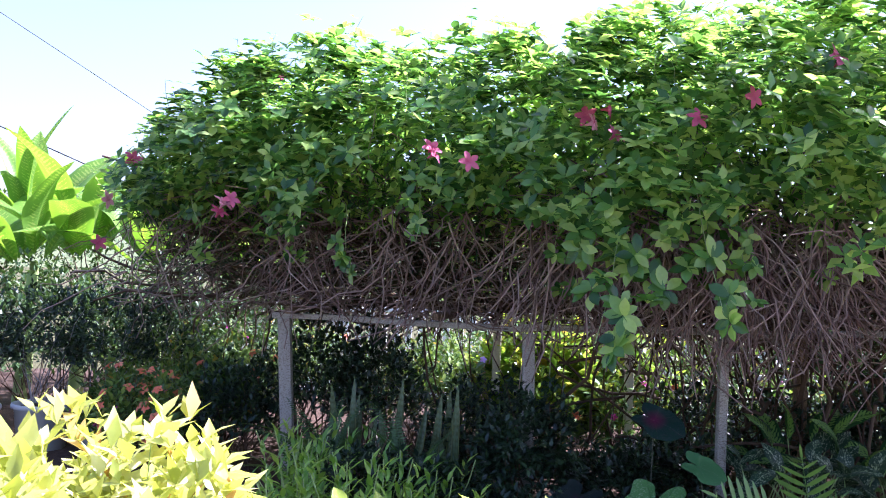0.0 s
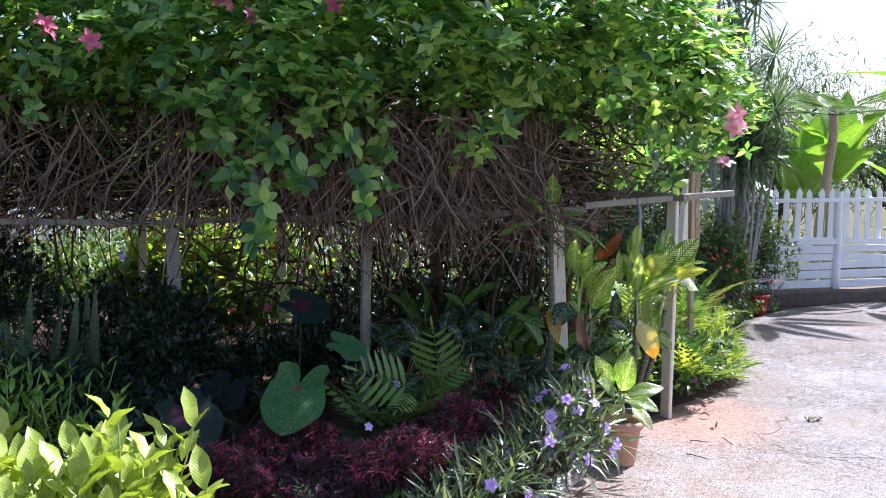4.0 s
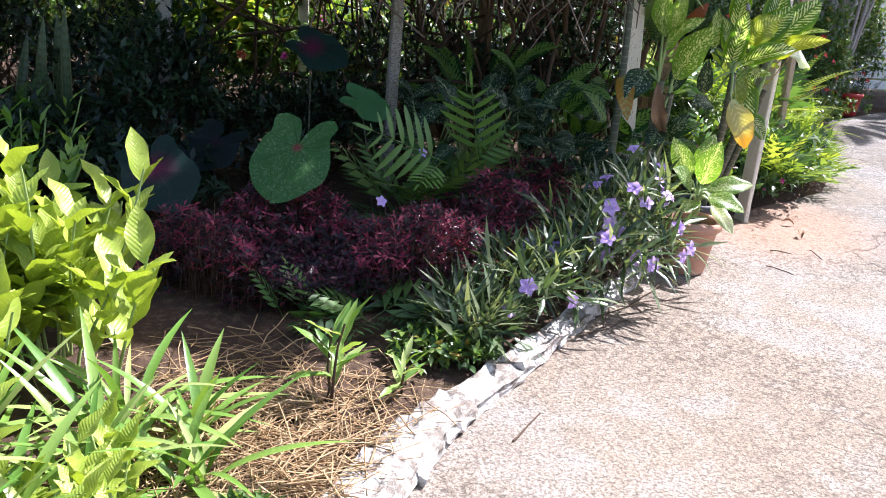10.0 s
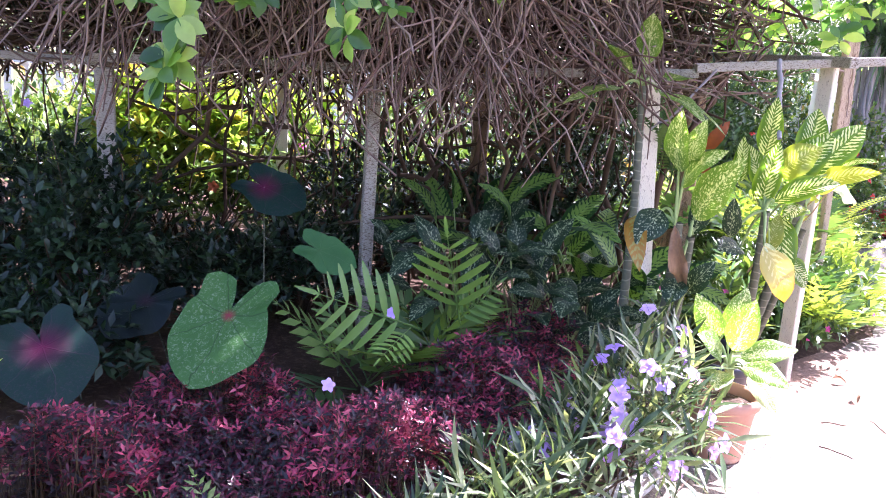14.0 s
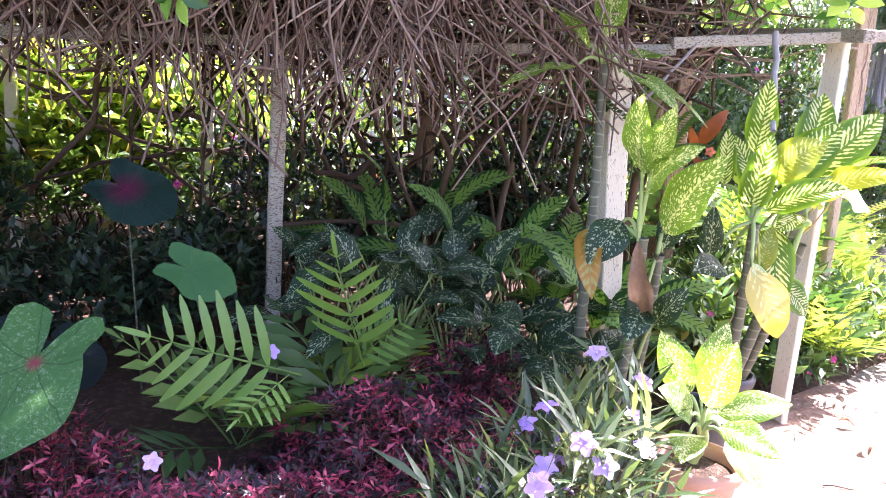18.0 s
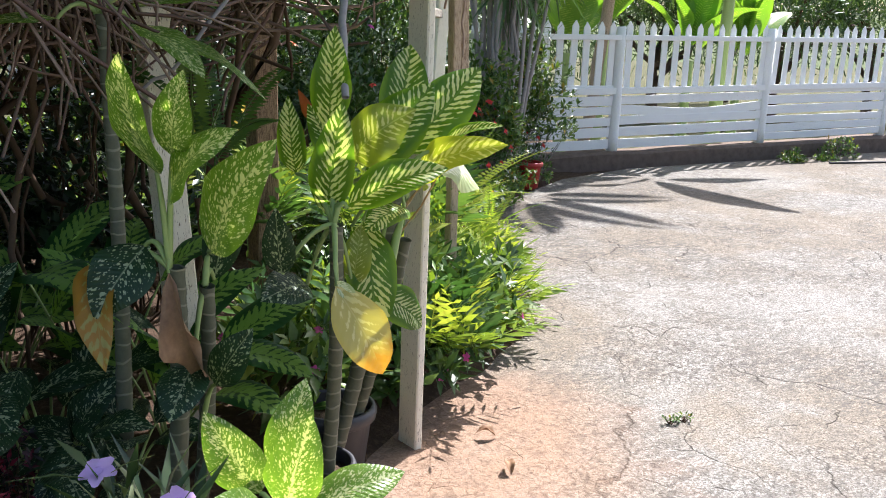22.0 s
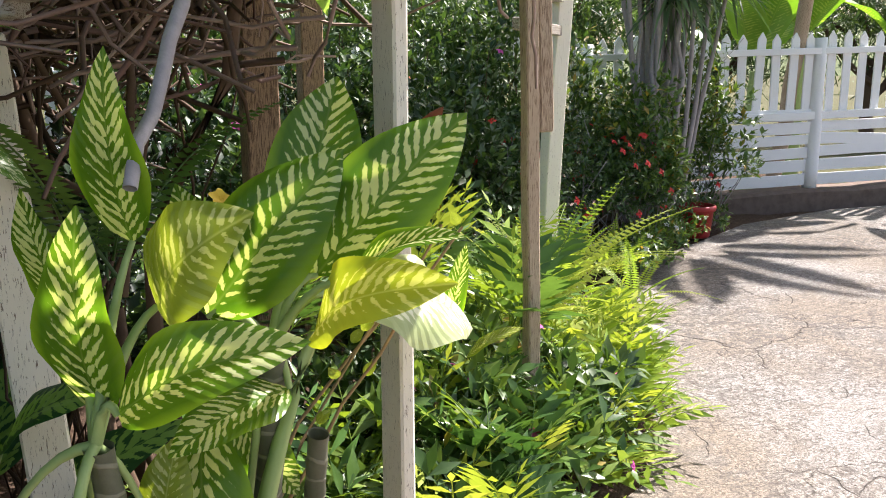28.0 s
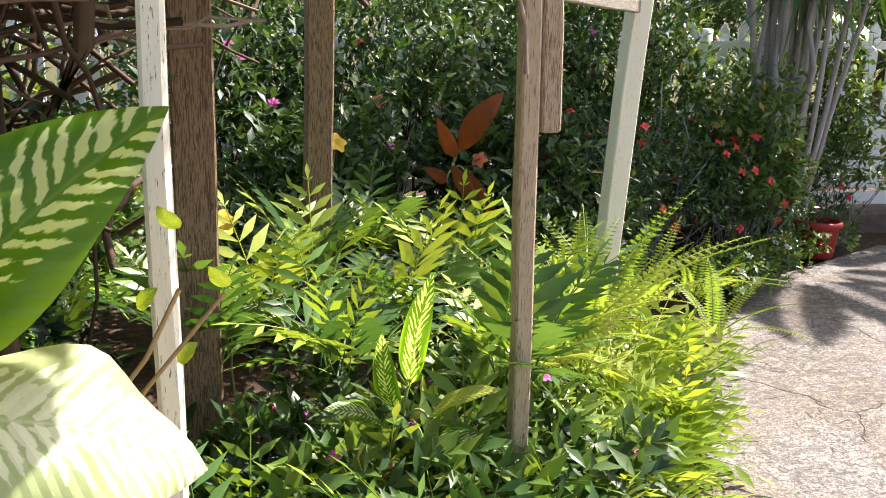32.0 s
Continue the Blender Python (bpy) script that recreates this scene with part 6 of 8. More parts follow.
    broad_leaf(p2, (3.505, 4.705, 1.030), (3.690, 4.645, 1.262), 0.170, (-0.42, -0.80, 0.42), st, t2, arch=0.05, fold=0.34, curl=0.30, wave=0.06)
    broad_leaf(p2, (3.676, 4.600, 1.085), (3.796, 4.474, 1.160), 0.060, (-0.5, -0.2, 0.85), st, t2, fold=0.30, arch=0.14)
    broad_leaf(p2, (3.655, 4.690, 0.990), (3.745, 4.400, 1.120), 0.125, (-0.65, -0.45, 0.60), M_YELLOWLEAF, (3.53, 4.63, 0.66), "sunlit yellow-green leaf", arch=0.14, wave=0.16, fold=0.22, stalk_r=0.011)
    broad_leaf(p2, (3.415, 4.730, 1.140), (3.392, 4.665, 1.398), 0.112, (-0.55, -0.82, 0.20), st, t3, wave=0.10, twist=0.5)
    broad_leaf(p2, (3.355, 4.640, 0.935), (3.340, 4.545, 1.222), 0.118, (-0.55, -0.80, 0.25), st, t3, wave=0.12)
    broad_leaf(p2, (3.430, 4.640, 1.070), (3.530, 4.510, 1.205), 0.160, (-0.55, -0.65, 0.50), M_OLIVE, t3, "olive yellow-green leaf", arch=0.16, wave=0.10)
    broad_leaf(p2, (3.367, 4.560, 0.962), (3.566, 4.418, 1.068), 0.118, (-0.45, -0.62, 0.62), st, t3, arch=0.16, fold=0.26, wave=0.06)
    broad_leaf(p2, (3.348, 4.780, 1.018), (3.285, 4.710, 1.225), 0.080, (-0.60, -0.75, 0.2), st, t3, wave=0.14)
    broad_leaf(p2, (3.292, 4.490, 0.790), (3.400, 4.440, 0.560), 0.135, (-0.45, -0.75, 0.45), M_DROOP, t3, "drooping pale yellow leaf with an orange tip", arch=0.26, wave=0.18, fold=0.20)
    broad_leaf(p2, (3.330, 4.690, 0.740), (3.150, 4.600, 0.745), 0.125, (-0.30, -0.65, 0.65), M_AGLO, t3)
    broad_leaf(p2, (3.412, 4.600, 0.745), (3.443, 4.610, 0.905), 0.085, (-0.55, -0.75, 0.25), M_OLIVE, t3, "narrow young leaf", stalk_r=0.005)
    broad_leaf(p2, (3.540, 4.690, 0.690), (3.705, 4.680, 0.560), 0.125, (-0.35, -0.70, 0.60), st, t2, arch=0.16)
    broad_leaf(p2, (3.550, 4.820, 0.850), (3.640, 4.750, 0.705), 0.095, (-0.45, -0.70, 0.50), st, t2, arch=0.14)
    broad_leaf(p2, (3.600, 4.640, 0.930), (3.420, 4.560, 0.895), 0.105, (-0.45, -0.55, 0.70), st, t2, arch=0.10)
    broad_leaf(p2, (3.300, 4.500, 0.800), (3.335, 4.450, 0.730), 0.045, (-0.6, -0.6, 0.5), M_PALELEAF, t3, "cream-green leaf, coloured pale for the direct sun on it", arch=0.2)
    broad_leaf(p2, (3.690, 4.690, 1.045), (3.950, 4.748, 0.940), 0.180, (-0.10, -0.62, 0.78), M_PALELEAF, t2, "cream-green leaf, coloured pale for the direct sun on it", arch=0.16, wave=0.20, fold=0.06)
    # fillers deeper in the clump
    broad_leaf(p2, (3.48, 4.66, 0.90), (3.46, 4.56, 0.60), 0.15, (-0.3, -0.8, 0.4), st, t2)
    broad_leaf(p2, (3.58, 4.90, 0.95), (3.52, 5.02, 1.18), 0.11, (-0.3, -0.85, 0.4), st, t2)
    broad_leaf(p2, (3.22, 4.62, 0.80), (3.17, 4.56, 0.98), 0.085, V, M_AGLO, t3)
    pot((3.60, 4.98, 0.0), 0.125, 0.095, 0.235, M_BLACKPOT, "black plastic nursery pot behind the end post", "plant_pot", 0.006)
    pot((3.38, 4.74, 0.0), 0.115, 0.09, 0.20, M_BLACKPOT, "black plastic nursery pot under a dumb cane", "plant_pot", 0.006)
    # small plant in the terracotta pot on the yard
    c = (3.005, 4.225)
    pot((c[0], c[1], 0.0), 0.135, 0.098, 0.265, M_TERRA, "faded terracotta flower pot standing on the concrete", "terracotta_pot", 0.020)
    p3 = thing("potted_dumb_cane", (c[0], c[1], 0.23), "young speckled dumb cane growing in a terracotta pot", "dumb cane", "dumb canes")
    o = (c[0], c[1], 0.24)
    o2 = (c[0], c[1], 0.34)
    cane(p3, o, (c[0] + 0.005, c[1], 0.36), 0.014, 0.011, 4, M_STALK)
    for b, t, w, face, mt in (
        ((-0.01, -0.03, 0.44), (0.015, -0.09, 0.66), 0.125, (-0.60, -0.75, 0.25), M_SPOT),
        ((-0.05, -0.02, 0.41), (-0.22, -0.09, 0.53), 0.125, (-0.40, -0.60, 0.65), M_SPOT),
        ((0.02, -0.06, 0.39), (0.13, -0.20, 0.35), 0.12, (-0.3, -0.4, 0.85), M_SPOT),
        ((0.05, 0.0, 0.40), (0.28, -0.04, 0.44), 0.11, (-0.2, -0.65, 0.75), M_SPOT),
        ((-0.03, 0.04, 0.45), (-0.13, 0.08, 0.64), 0.115, (-0.5, -0.75, 0.35), M_SPOT),
        ((0.02, 0.06, 0.46), (0.10, 0.08, 0.66), 0.105, (-0.5, -0.75, 0.35), M_SPOT),
        ((-0.07, -0.05, 0.37), (-0.18, -0.19, 0.35), 0.115, (-0.3, -0.5, 0.85), M_SPOT),
        ((0.04, 0.04, 0.37), (0.21, 0.10, 0.35), 0.10, (-0.1, -0.5, 0.85), M_SPOT),
        ((0.04, -0.07, 0.35), (0.10, -0.19, 0.24), 0.085, (-0.2, -0.7, 0.6), M_PALELEAF),
    ):
        broad_leaf(p3, (c[0] + b[0], c[1] + b[1], b[2]), (c[0] + t[0], c[1] + t[1], t[2]), w, face, mt, o2)

dumbcanes()

# ---------------------------------------------------------------- bedding in the shade
carpet("purple_bedding", [(0.45, 4.15), (0.85, 3.85), (1.5, 3.80), (2.05, 4.02), (2.62, 4.48), (2.72, 5.05), (2.25, 5.10), (1.75, 4.60), (1.25, 4.62), (0.75, 4.60)], 6800, 0.36, "purple and crimson joyweed spreading over the shaded bed", "joyweed", M_PURPLE, (0.032, 0.33), M_VINE, 4)


def ruellia():
    """Narrow-leaved lilac-flowered bushes along the kerb."""
    fl = flower_mesh("flower", 5, 0.034, 0.85, 0.40, M_LILAC)
    clumps = [((2.52, 4.02, 0.02), 0.28, 0.50, 140, 22), ((2.28, 3.88, 0.02), 0.26, 0.40, 110, 9), ((1.92, 3.72, 0.02), 0.22, 0.28, 100, 3), ((1.62, 3.52, 0.02), 0.18, 0.18, 110, 2), ((2.72, 4.28, 0.02), 0.16, 0.50, 70, 6)]
    for i, (at, r, h, n, nf) in enumerate(clumps):
        shrub("flowering_bush", at, r, h, n, "bushy plant with narrow green leaves and lilac flowers beside the kerb", "flowering bush", M_RUEL, (0.16, 0.12), "lilac-flowered bushes", 20 + i, M_VINE, 0.35, 0.55, (fl, nf, "flower"), 3)
    for i, (x, y, z) in enumerate(((1.45, 4.20, 0.36), (1.78, 4.72, 0.45), (0.30, 5.9, 1.12))):
        root = thing("flower_stem", (x, y, 0.03), "single lilac flower on a thin stem above the bed", "flower", "lilac flowers")
        v, f = tubes(bent_lines(np.array([(x + 0.03, y + 0.02, 0.03)]), np.array([(x, y, z)]), 6, [0.0], 0.02), [0.003], 0.6, 5)
        part("stem", mesh_np("stem", v, f, M_VINE), M_VINE, root)
        part("flower", fl, M_LILAC, root, "", pose(x, y, z, 55, 0, 10) @ Matrix.Scale(0.72, 4))


ruellia()

caladium((1.20, 4.58, 0.04), [((1.143, 4.497, 0.514), (-0.46, -0.66, -0.60), (-0.40, -0.72, 0.56), 0.30)], "large green caladium leaf with white flecks and a red heart", M_CALGREEN)
caladium((0.62, 4.55, 0.04), [((0.56, 4.42, 0.44), (0.3, -0.8, -0.4), (-0.1, -0.6, 0.75), 0.26)], "dark caladium leaf with a plum centre in deep shade", M_CALRED)
caladium((1.36, 5.45, 0.04), [((1.320, 5.235, 0.862), (0.75, -0.58, -0.30), (-0.1, -0.62, 0.78), 0.21)], "dark caladium leaf with a magenta centre on a tall stalk", M_CALRED)
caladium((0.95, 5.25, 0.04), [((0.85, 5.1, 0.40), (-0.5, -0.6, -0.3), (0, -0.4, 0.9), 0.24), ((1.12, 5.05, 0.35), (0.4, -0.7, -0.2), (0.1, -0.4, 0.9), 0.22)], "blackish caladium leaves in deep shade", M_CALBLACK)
caladium((1.66, 5.12, 0.04), [((1.53, 5.0, 0.64), (0.85, -0.30, -0.30), (-0.1, -0.55, 0.8), 0.17)], "plain green arrow-shaped leaf beside a slim post", M_SHIELD)

FERN_LABEL = "green fern with lobed fronds in the shaded bed"
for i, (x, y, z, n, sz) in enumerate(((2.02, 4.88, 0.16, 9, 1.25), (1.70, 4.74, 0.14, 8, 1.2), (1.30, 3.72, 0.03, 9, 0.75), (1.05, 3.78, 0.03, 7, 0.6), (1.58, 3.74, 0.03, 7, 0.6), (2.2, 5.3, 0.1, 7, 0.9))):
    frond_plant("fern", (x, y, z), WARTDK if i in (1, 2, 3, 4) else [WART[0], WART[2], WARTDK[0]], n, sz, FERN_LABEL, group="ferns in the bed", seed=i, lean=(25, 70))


def aimed_fern(at, fronds, label, kind, length):
    """A fern whose fronds run from its crown to given tips, upper sides towards the yard."""
    root = thing("fern", at, label, "fern", "ferns in the bed")
    for k, tip in enumerate(fronds):
        b = Vector(at) + Vector((0.02 * math.cos(k * 2.1), 0.02 * math.sin(k * 2.1), 0))
        y = (Vector(tip) - b)
        ln = y.length
        y.normalize()
        x = y.cross(Vector((-0.45, -0.80, 0.40))).normalized()
        m = Matrix((x, y, x.cross(y))).transposed().to_4x4() @ Matrix.Scale(ln / length, 4)
        m.translation = b
        part("frond", kind, kind.materials[0], root, "", m)


BROADFROND = ferns_mesh("frond", 7, 0.40, 0.155, 0.62, 0.06, M_FERNMID, 1.0, 0.175, 0.24, 0.42)
aimed_fern((2.05, 4.71, 0.40), ((1.930, 4.545, 0.790), (2.17, 4.60, 0.60)), FERN_LABEL, BROADFROND, 0.40)
aimed_fern((1.83, 4.54, 0.44), ((1.440, 4.355, 0.630), (1.66, 4.36, 0.40)), FERN_LABEL, BROADFROND, 0.40)


def foliage_rosette(name, at, n, ln, wd, label, category, material, group, seed, height=0.25, el=(15, 70)):
    """Stalked broad leaves round a crown: each leaf a part."""
    r = random.Random(seed)
    root = thing(name, at, label, category, group)
    for i in range(n):
        az = radians(360 * i / n + r.uniform(-25, 25))
        e = radians(r.uniform(*el))
        dv = Vector((math.cos(az) * math.cos(e), math.sin(az) * math.cos(e), math.sin(e)))
        b = Vector(at) + Vector((dv.x, dv.y, 0)) * height * 0.5 + Vector((0, 0, height * r.uniform(0.6, 1.25)))
        tip = b + dv * ln * r.uniform(0.75, 1.15) + Vector((0, 0, -0.04))
        broad_leaf(root, b[:], tip[:], wd * r.uniform(0.85, 1.15), (-0.1, -0.45, 1), material, (at[0], at[1], at[2] + 0.02), arch=0.15, stalk_r=0.004)


for i, (x, y, n, h) in enumerate(((2.24, 5.28, 11, 0.46), (2.54, 5.24, 12, 0.46), (2.82, 5.26, 11, 0.44), (2.42, 5.52, 11, 0.54), (2.08, 5.52, 10, 0.48), (2.74, 5.06, 9, 0.34), (2.94, 5.0, 9, 0.26))):
    foliage_rosette("aglaonema", (x, y, 0.05), n, 0.25, 0.115, "dark green plant with silver-marked leaves in the shade", "foliage plant", M_AGLO, "silver-leaved plants", 50 + i, h, (-25, 65))
for i, (x, y, n, h) in enumerate(((2.75, 5.62, 10, 0.52), (3.05, 5.50, 9, 0.48), (2.45, 5.85, 9, 0.55), (3.15, 5.20, 7, 0.36))):
    foliage_rosette("calathea", (x, y, 0.05), n, 0.40, 0.155, "dark zebra-striped broad-leaved plant under the pergola", "foliage plant", M_CALATHEA, "zebra-leaved plants", 70 + i, h, (5, 60))

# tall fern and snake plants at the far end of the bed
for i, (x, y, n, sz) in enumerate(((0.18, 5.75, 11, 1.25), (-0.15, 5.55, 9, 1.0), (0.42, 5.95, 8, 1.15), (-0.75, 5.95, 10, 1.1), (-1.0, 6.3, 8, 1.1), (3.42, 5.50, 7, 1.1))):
    frond_plant("sword_fern", (x, y, 0.05 + 0.25 * (i % 2) + (0.62 if i == 5 else 0)), SWORDDK, n, sz, "sword fern coloured deep green for the shade of the vine", group="sword ferns", seed=90 + i, lean=(5, 45))


def snake_plant(at, n, seed):
    r = random.Random(seed)
    root = thing("snake_plant", at, "upright snake plant with mottled yellow-edged blades", "snake plant", "snake plants")
    for i in range(n):
        b = Vector(at) + Vector((r.uniform(-0.12, 0.12), r.uniform(-0.1, 0.1), 0))
        t = b + Vector((r.uniform(-0.12, 0.12), r.uniform(-0.12, 0.12), r.uniform(0.55, 0.95)))
        v, f, uv = leaf_between(b, t, 0.06, (r.uniform(-0.6, 0.6), -1, 0.1), 0.02, 0.2, 0.05, 8, 0.6)
        part("blade", mesh_np("blade", v, f, M_SNAKE, uv), M_SNAKE, root)


for i, (x, y) in enumerate(((0.05, 5.9), (-0.2, 6.05), (0.45, 6.2), (-0.6, 6.2))):
    snake_plant((x, y, 0.04), 8, 100 + i)
BUSH_FRONT = ((0.6, 5.62, 0.34, 0.95, 900), (0.22, 6.3, 0.4, 0.9, 700), (1.15, 5.75, 0.35, 0.55, 600), (1.6, 6.0, 0.4, 0.6, 600), (-0.4, 5.4, 0.35, 0.55, 600), (3.3, 6.3, 0.4, 1.2, 1000), (0.5, 5.1, 0.4, 0.4, 500), (0.0, 5.3, 0.35, 0.5, 500))
BUSH_BACK = ((2.1, 6.6, 0.5, 1.0, 700), (2.8, 6.45, 0.45, 1.0, 650), (1.6, 6.5, 0.3, 0.45, 300), (-0.5, 7.0, 0.45, 1.3, 1000), (-1.0, 7.2, 0.45, 1.35, 1000), (-1.6, 7.0, 0.4, 0.9, 600), (4.2, 9.4, 0.7, 2.1, 1300), (5.1, 9.5, 0.7, 2.2, 1300), (6.0, 9.6, 0.7, 2.2, 1300), (6.8, 9.55, 0.6, 2.1, 1000), (4.9, 7.6, 0.4, 0.6, 500), (5.4, 7.75, 0.4, 0.6, 500), (4.2, 7.6, 0.4, 0.7, 500), (5.9, 8.0, 0.4, 0.75, 500))
# bushes below x 4 take leaves darkened to carry the vine's shade
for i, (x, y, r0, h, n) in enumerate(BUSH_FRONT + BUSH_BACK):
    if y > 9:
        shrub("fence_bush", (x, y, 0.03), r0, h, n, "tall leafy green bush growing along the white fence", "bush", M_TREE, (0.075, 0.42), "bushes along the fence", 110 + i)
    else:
        shrub("shade_bush", (x, y, 0.03), r0, h, n, "dense green bush, coloured darker in the deep shade of the vine", "bush", M_TREE if x > 4 else M_DARKLEAF, (0.065, 0.42), "dark bushes by the vine", 110 + i)

# narrow-leaved green clumps at the front of the bed
for i, (x, y, h) in enumerate(((0.05, 4.80, 0.48), (-0.22, 4.65, 0.45), (-0.70, 4.55, 0.48), (-0.35, 5.05, 0.55), (-0.12, 5.2, 0.5), (-0.62, 5.35, 0.6), (-0.50, 4.85, 0.5), (-0.9, 5.6, 0.62), (-0.75, 4.95, 0.5))):
    stalk_plant("leafy_clump", (x, y, 0.03), 11, "clump of upright stems with narrow green leaves, brightened as sunlit", "bedding plant", M_CLUMP, (0.13, 0.036), (h * 0.7, h * 1.15), 11, 0.20, 130 + i, "narrow-leaved clumps", None, 0.15)

# ---------------------------------------------------------------- yellow-green plants by the kerb
for i, (x, y, h, st) in enumerate(((0.12, 3.62, 0.56, 7), (0.26, 3.68, 0.68, 9), (-0.16, 3.45, 0.56, 7), (0.28, 3.35, 0.48, 7), (-0.35, 3.9, 0.60, 6), (0.02, 3.20, 0.46, 6))):
    stalk_plant("yellow_green_plant", (x, y, 0.03), st, "yellow-green broad-leaved plant with scorched tips in sunlight", "foliage plant", M_CHARTOB, (0.21, 0.095), (h * 0.55, h * 1.12), 9, 0.17, 150 + i, "yellow-green plants", None, 0.16, 20)
for i, (x, y, n, ln) in enumerate(((0.42, 2.86, 15, 0.42), (0.62, 2.78, 13, 0.36), (0.12, 2.92, 13, 0.45), (0.20, 2.62, 12, 0.38), (-0.12, 3.0, 11, 0.46), (0.46, 3.10, 11, 0.42), (0.66, 3.02, 9, 0.30), (0.02, 2.42, 11, 0.36), (0.34, 2.58, 10, 0.34))):
    blade_plant("strap_leaved_plant", (x, y, 0.03), n + 8, ln * 0.95, 0.030, "arching strap-leaved green plant at the sunny edge of the bed", "foliage plant", M_BLADE, (8, 62), 0.5, 170 + i, "strap-leaved plants")
for i, (x, y, st) in enumerate(((0.05, 2.72, 5), (-0.08, 2.50, 5), (0.52, 2.62, 4), (0.34, 2.46, 5), (0.16, 2.32, 5), (0.44, 2.28, 4), (-0.20, 2.22, 5), (0.30, 2.72, 4))):
    stalk_plant("pale_leaf_plant", (x, y, 0.02), st, "low pale green leafy plant at the sunny edge of the bed", "foliage plant", M_CHARTOB, (0.12, 0.055), (0.12, 0.30), 6, 0.13, 190 + i, "pale low plants", None, 0.2)
stalk_plant("sprout", (1.02, 3.13, 0.02), 2, "single upright sprout with narrow pale leaves by the kerb", "sprout", M_BLADE, (0.17, 0.034), (0.22, 0.26), 8, 0.03, 200, "", M_VINE, 0.15)
stalk_plant("sprout", (1.28, 3.20, 0.02), 2, "small sprout with narrow pale leaves by the kerb", "sprout", M_BLADE, (0.12, 0.026), (0.09, 0.13), 6, 0.05, 201, "", M_VINE, 0.2)
for i, (x, y, r0, h) in enumerate(((1.42, 3.40, 0.12, 0.12), (1.55, 3.36, 0.10, 0.10), (0.60, 2.40, 0.08, 0.08), (0.74, 2.60, 0.06, 0.07))):
    shrub("small_weed", (x, y, 0.02), r0, h, 90, "low green weed beside the kerb stones", "weed", M_SHRUB, (0.045, 0.45), "weeds by the kerb", 205 + i)

# the tall golden shrub that fills the corner of the bed
shrub("golden_shrub", (-0.72, 1.74, 0.02), 0.50, 1.15, 2400, "sun-bleached golden yellow shrub with large soft leaves", "shrub", M_CHART, (0.088, 0.46), "", 31, M_STALK, 0.55, 0.5)
shrub("golden_shrub", (-1.05, 1.72, 0.02), 0.45, 1.10, 1500, "sun-bleached golden yellow shrub with large soft leaves", "shrub", M_CHART, (0.088, 0.46), "", 33, M_STALK, 0.55, 0.5)
shrub("golden_shrub", (-0.95, 2.25, 0.02), 0.55, 1.14, 2000, "sun-bleached golden yellow shrub with large soft leaves", "shrub", M_CHART, (0.088, 0.46), "", 34, M_STALK, 0.55, 0.5)
shrub("golden_shrub", (-1.45, 2.0, 0.02), 0.55, 1.14, 2200, "sun-bleached golden yellow shrub with large soft leaves", "shrub", M_CHART, (0.088, 0.46), "", 32, M_STALK, 0.55, 0.5)


def straw():
    """Dry clippings on the soil, and twigs on the concrete."""
    n = 1500
    a = RNG.uniform(0, math.pi * 2, n)
    c = np.stack([RNG.normal(0.86, 0.22, n), RNG.normal(2.84, 0.30, n), RNG.uniform(0.035, 0.075, n)], -1)
    edge = np.array(YARD_EDGE)
    ok = c[:, 1] > np.interp(c[:, 0], edge[:, 0], edge[:, 1]) + 0.10
    c, a = c[ok], a[ok]
    n = len(c)
    d = np.stack([np.cos(a), np.sin(a), RNG.normal(0, 0.1, n)], -1) * RNG.uniform(0.05, 0.15, n)[:, None]
    v, f = tubes(bent_lines(c - d, c + d, 4, np.zeros(n), 0.03), RNG.uniform(0.0012, 0.0028, n), 0.7)
    ob = new("straw_mulch", mesh_np("straw_mulch", v, f, M_STRAW))
    tagged(ob, "dry straw and clippings scattered over the soil", "straw", kind="stuff")
    for i, (x, y, az, ln) in enumerate(((1.62, 2.95, 40, 0.10), (3.55, 4.15, -55, 0.09), (2.25, 3.62, 25, 0.16), (2.45, 3.75, 10, 0.20), (3.75, 4.42, -20, 0.06), (2.30, 3.72, 60, 0.12), (1.05, 2.32, 85, 0.05), (3.92, 4.36, 80, 0.07), (2.62, 3.92, 35, 0.18))):
        d = Vector((math.cos(radians(az)), math.sin(radians(az)), 0)) * ln
        p = Vector((x, y, 0.006))
        v, f = tubes(bent_lines(np.array([(p - d)[:]]), np.array([(p + d)[:]]), 6, [-0.006], 0.02), [0.0035], 0.6, 5)
        tagged(new("twig", mesh_np("twig", v, f, M_VINE)), "thin dry twig lying on the concrete", "twig", "fallen twigs")
    for i, (x, y, az) in enumerate(((4.20, 4.86, 140), (4.05, 4.62, 60))):
        v, f, uv = leaf_between((0, 0, 0.004), (0.075, 0.0, 0.012), 0.035, (0, 0, 1), 0.3, 0.5, 0.2)
        ob = new("fallen_leaf", mesh_np("fallen_leaf", v, f, M_DEADLEAF, uv))
        ob.matrix_basis = pose(x, y, 0.004, 0, 0, az)
        tagged(ob, "curled dead brown leaf lying on the concrete", "fallen leaf", "fallen leaves")


straw()

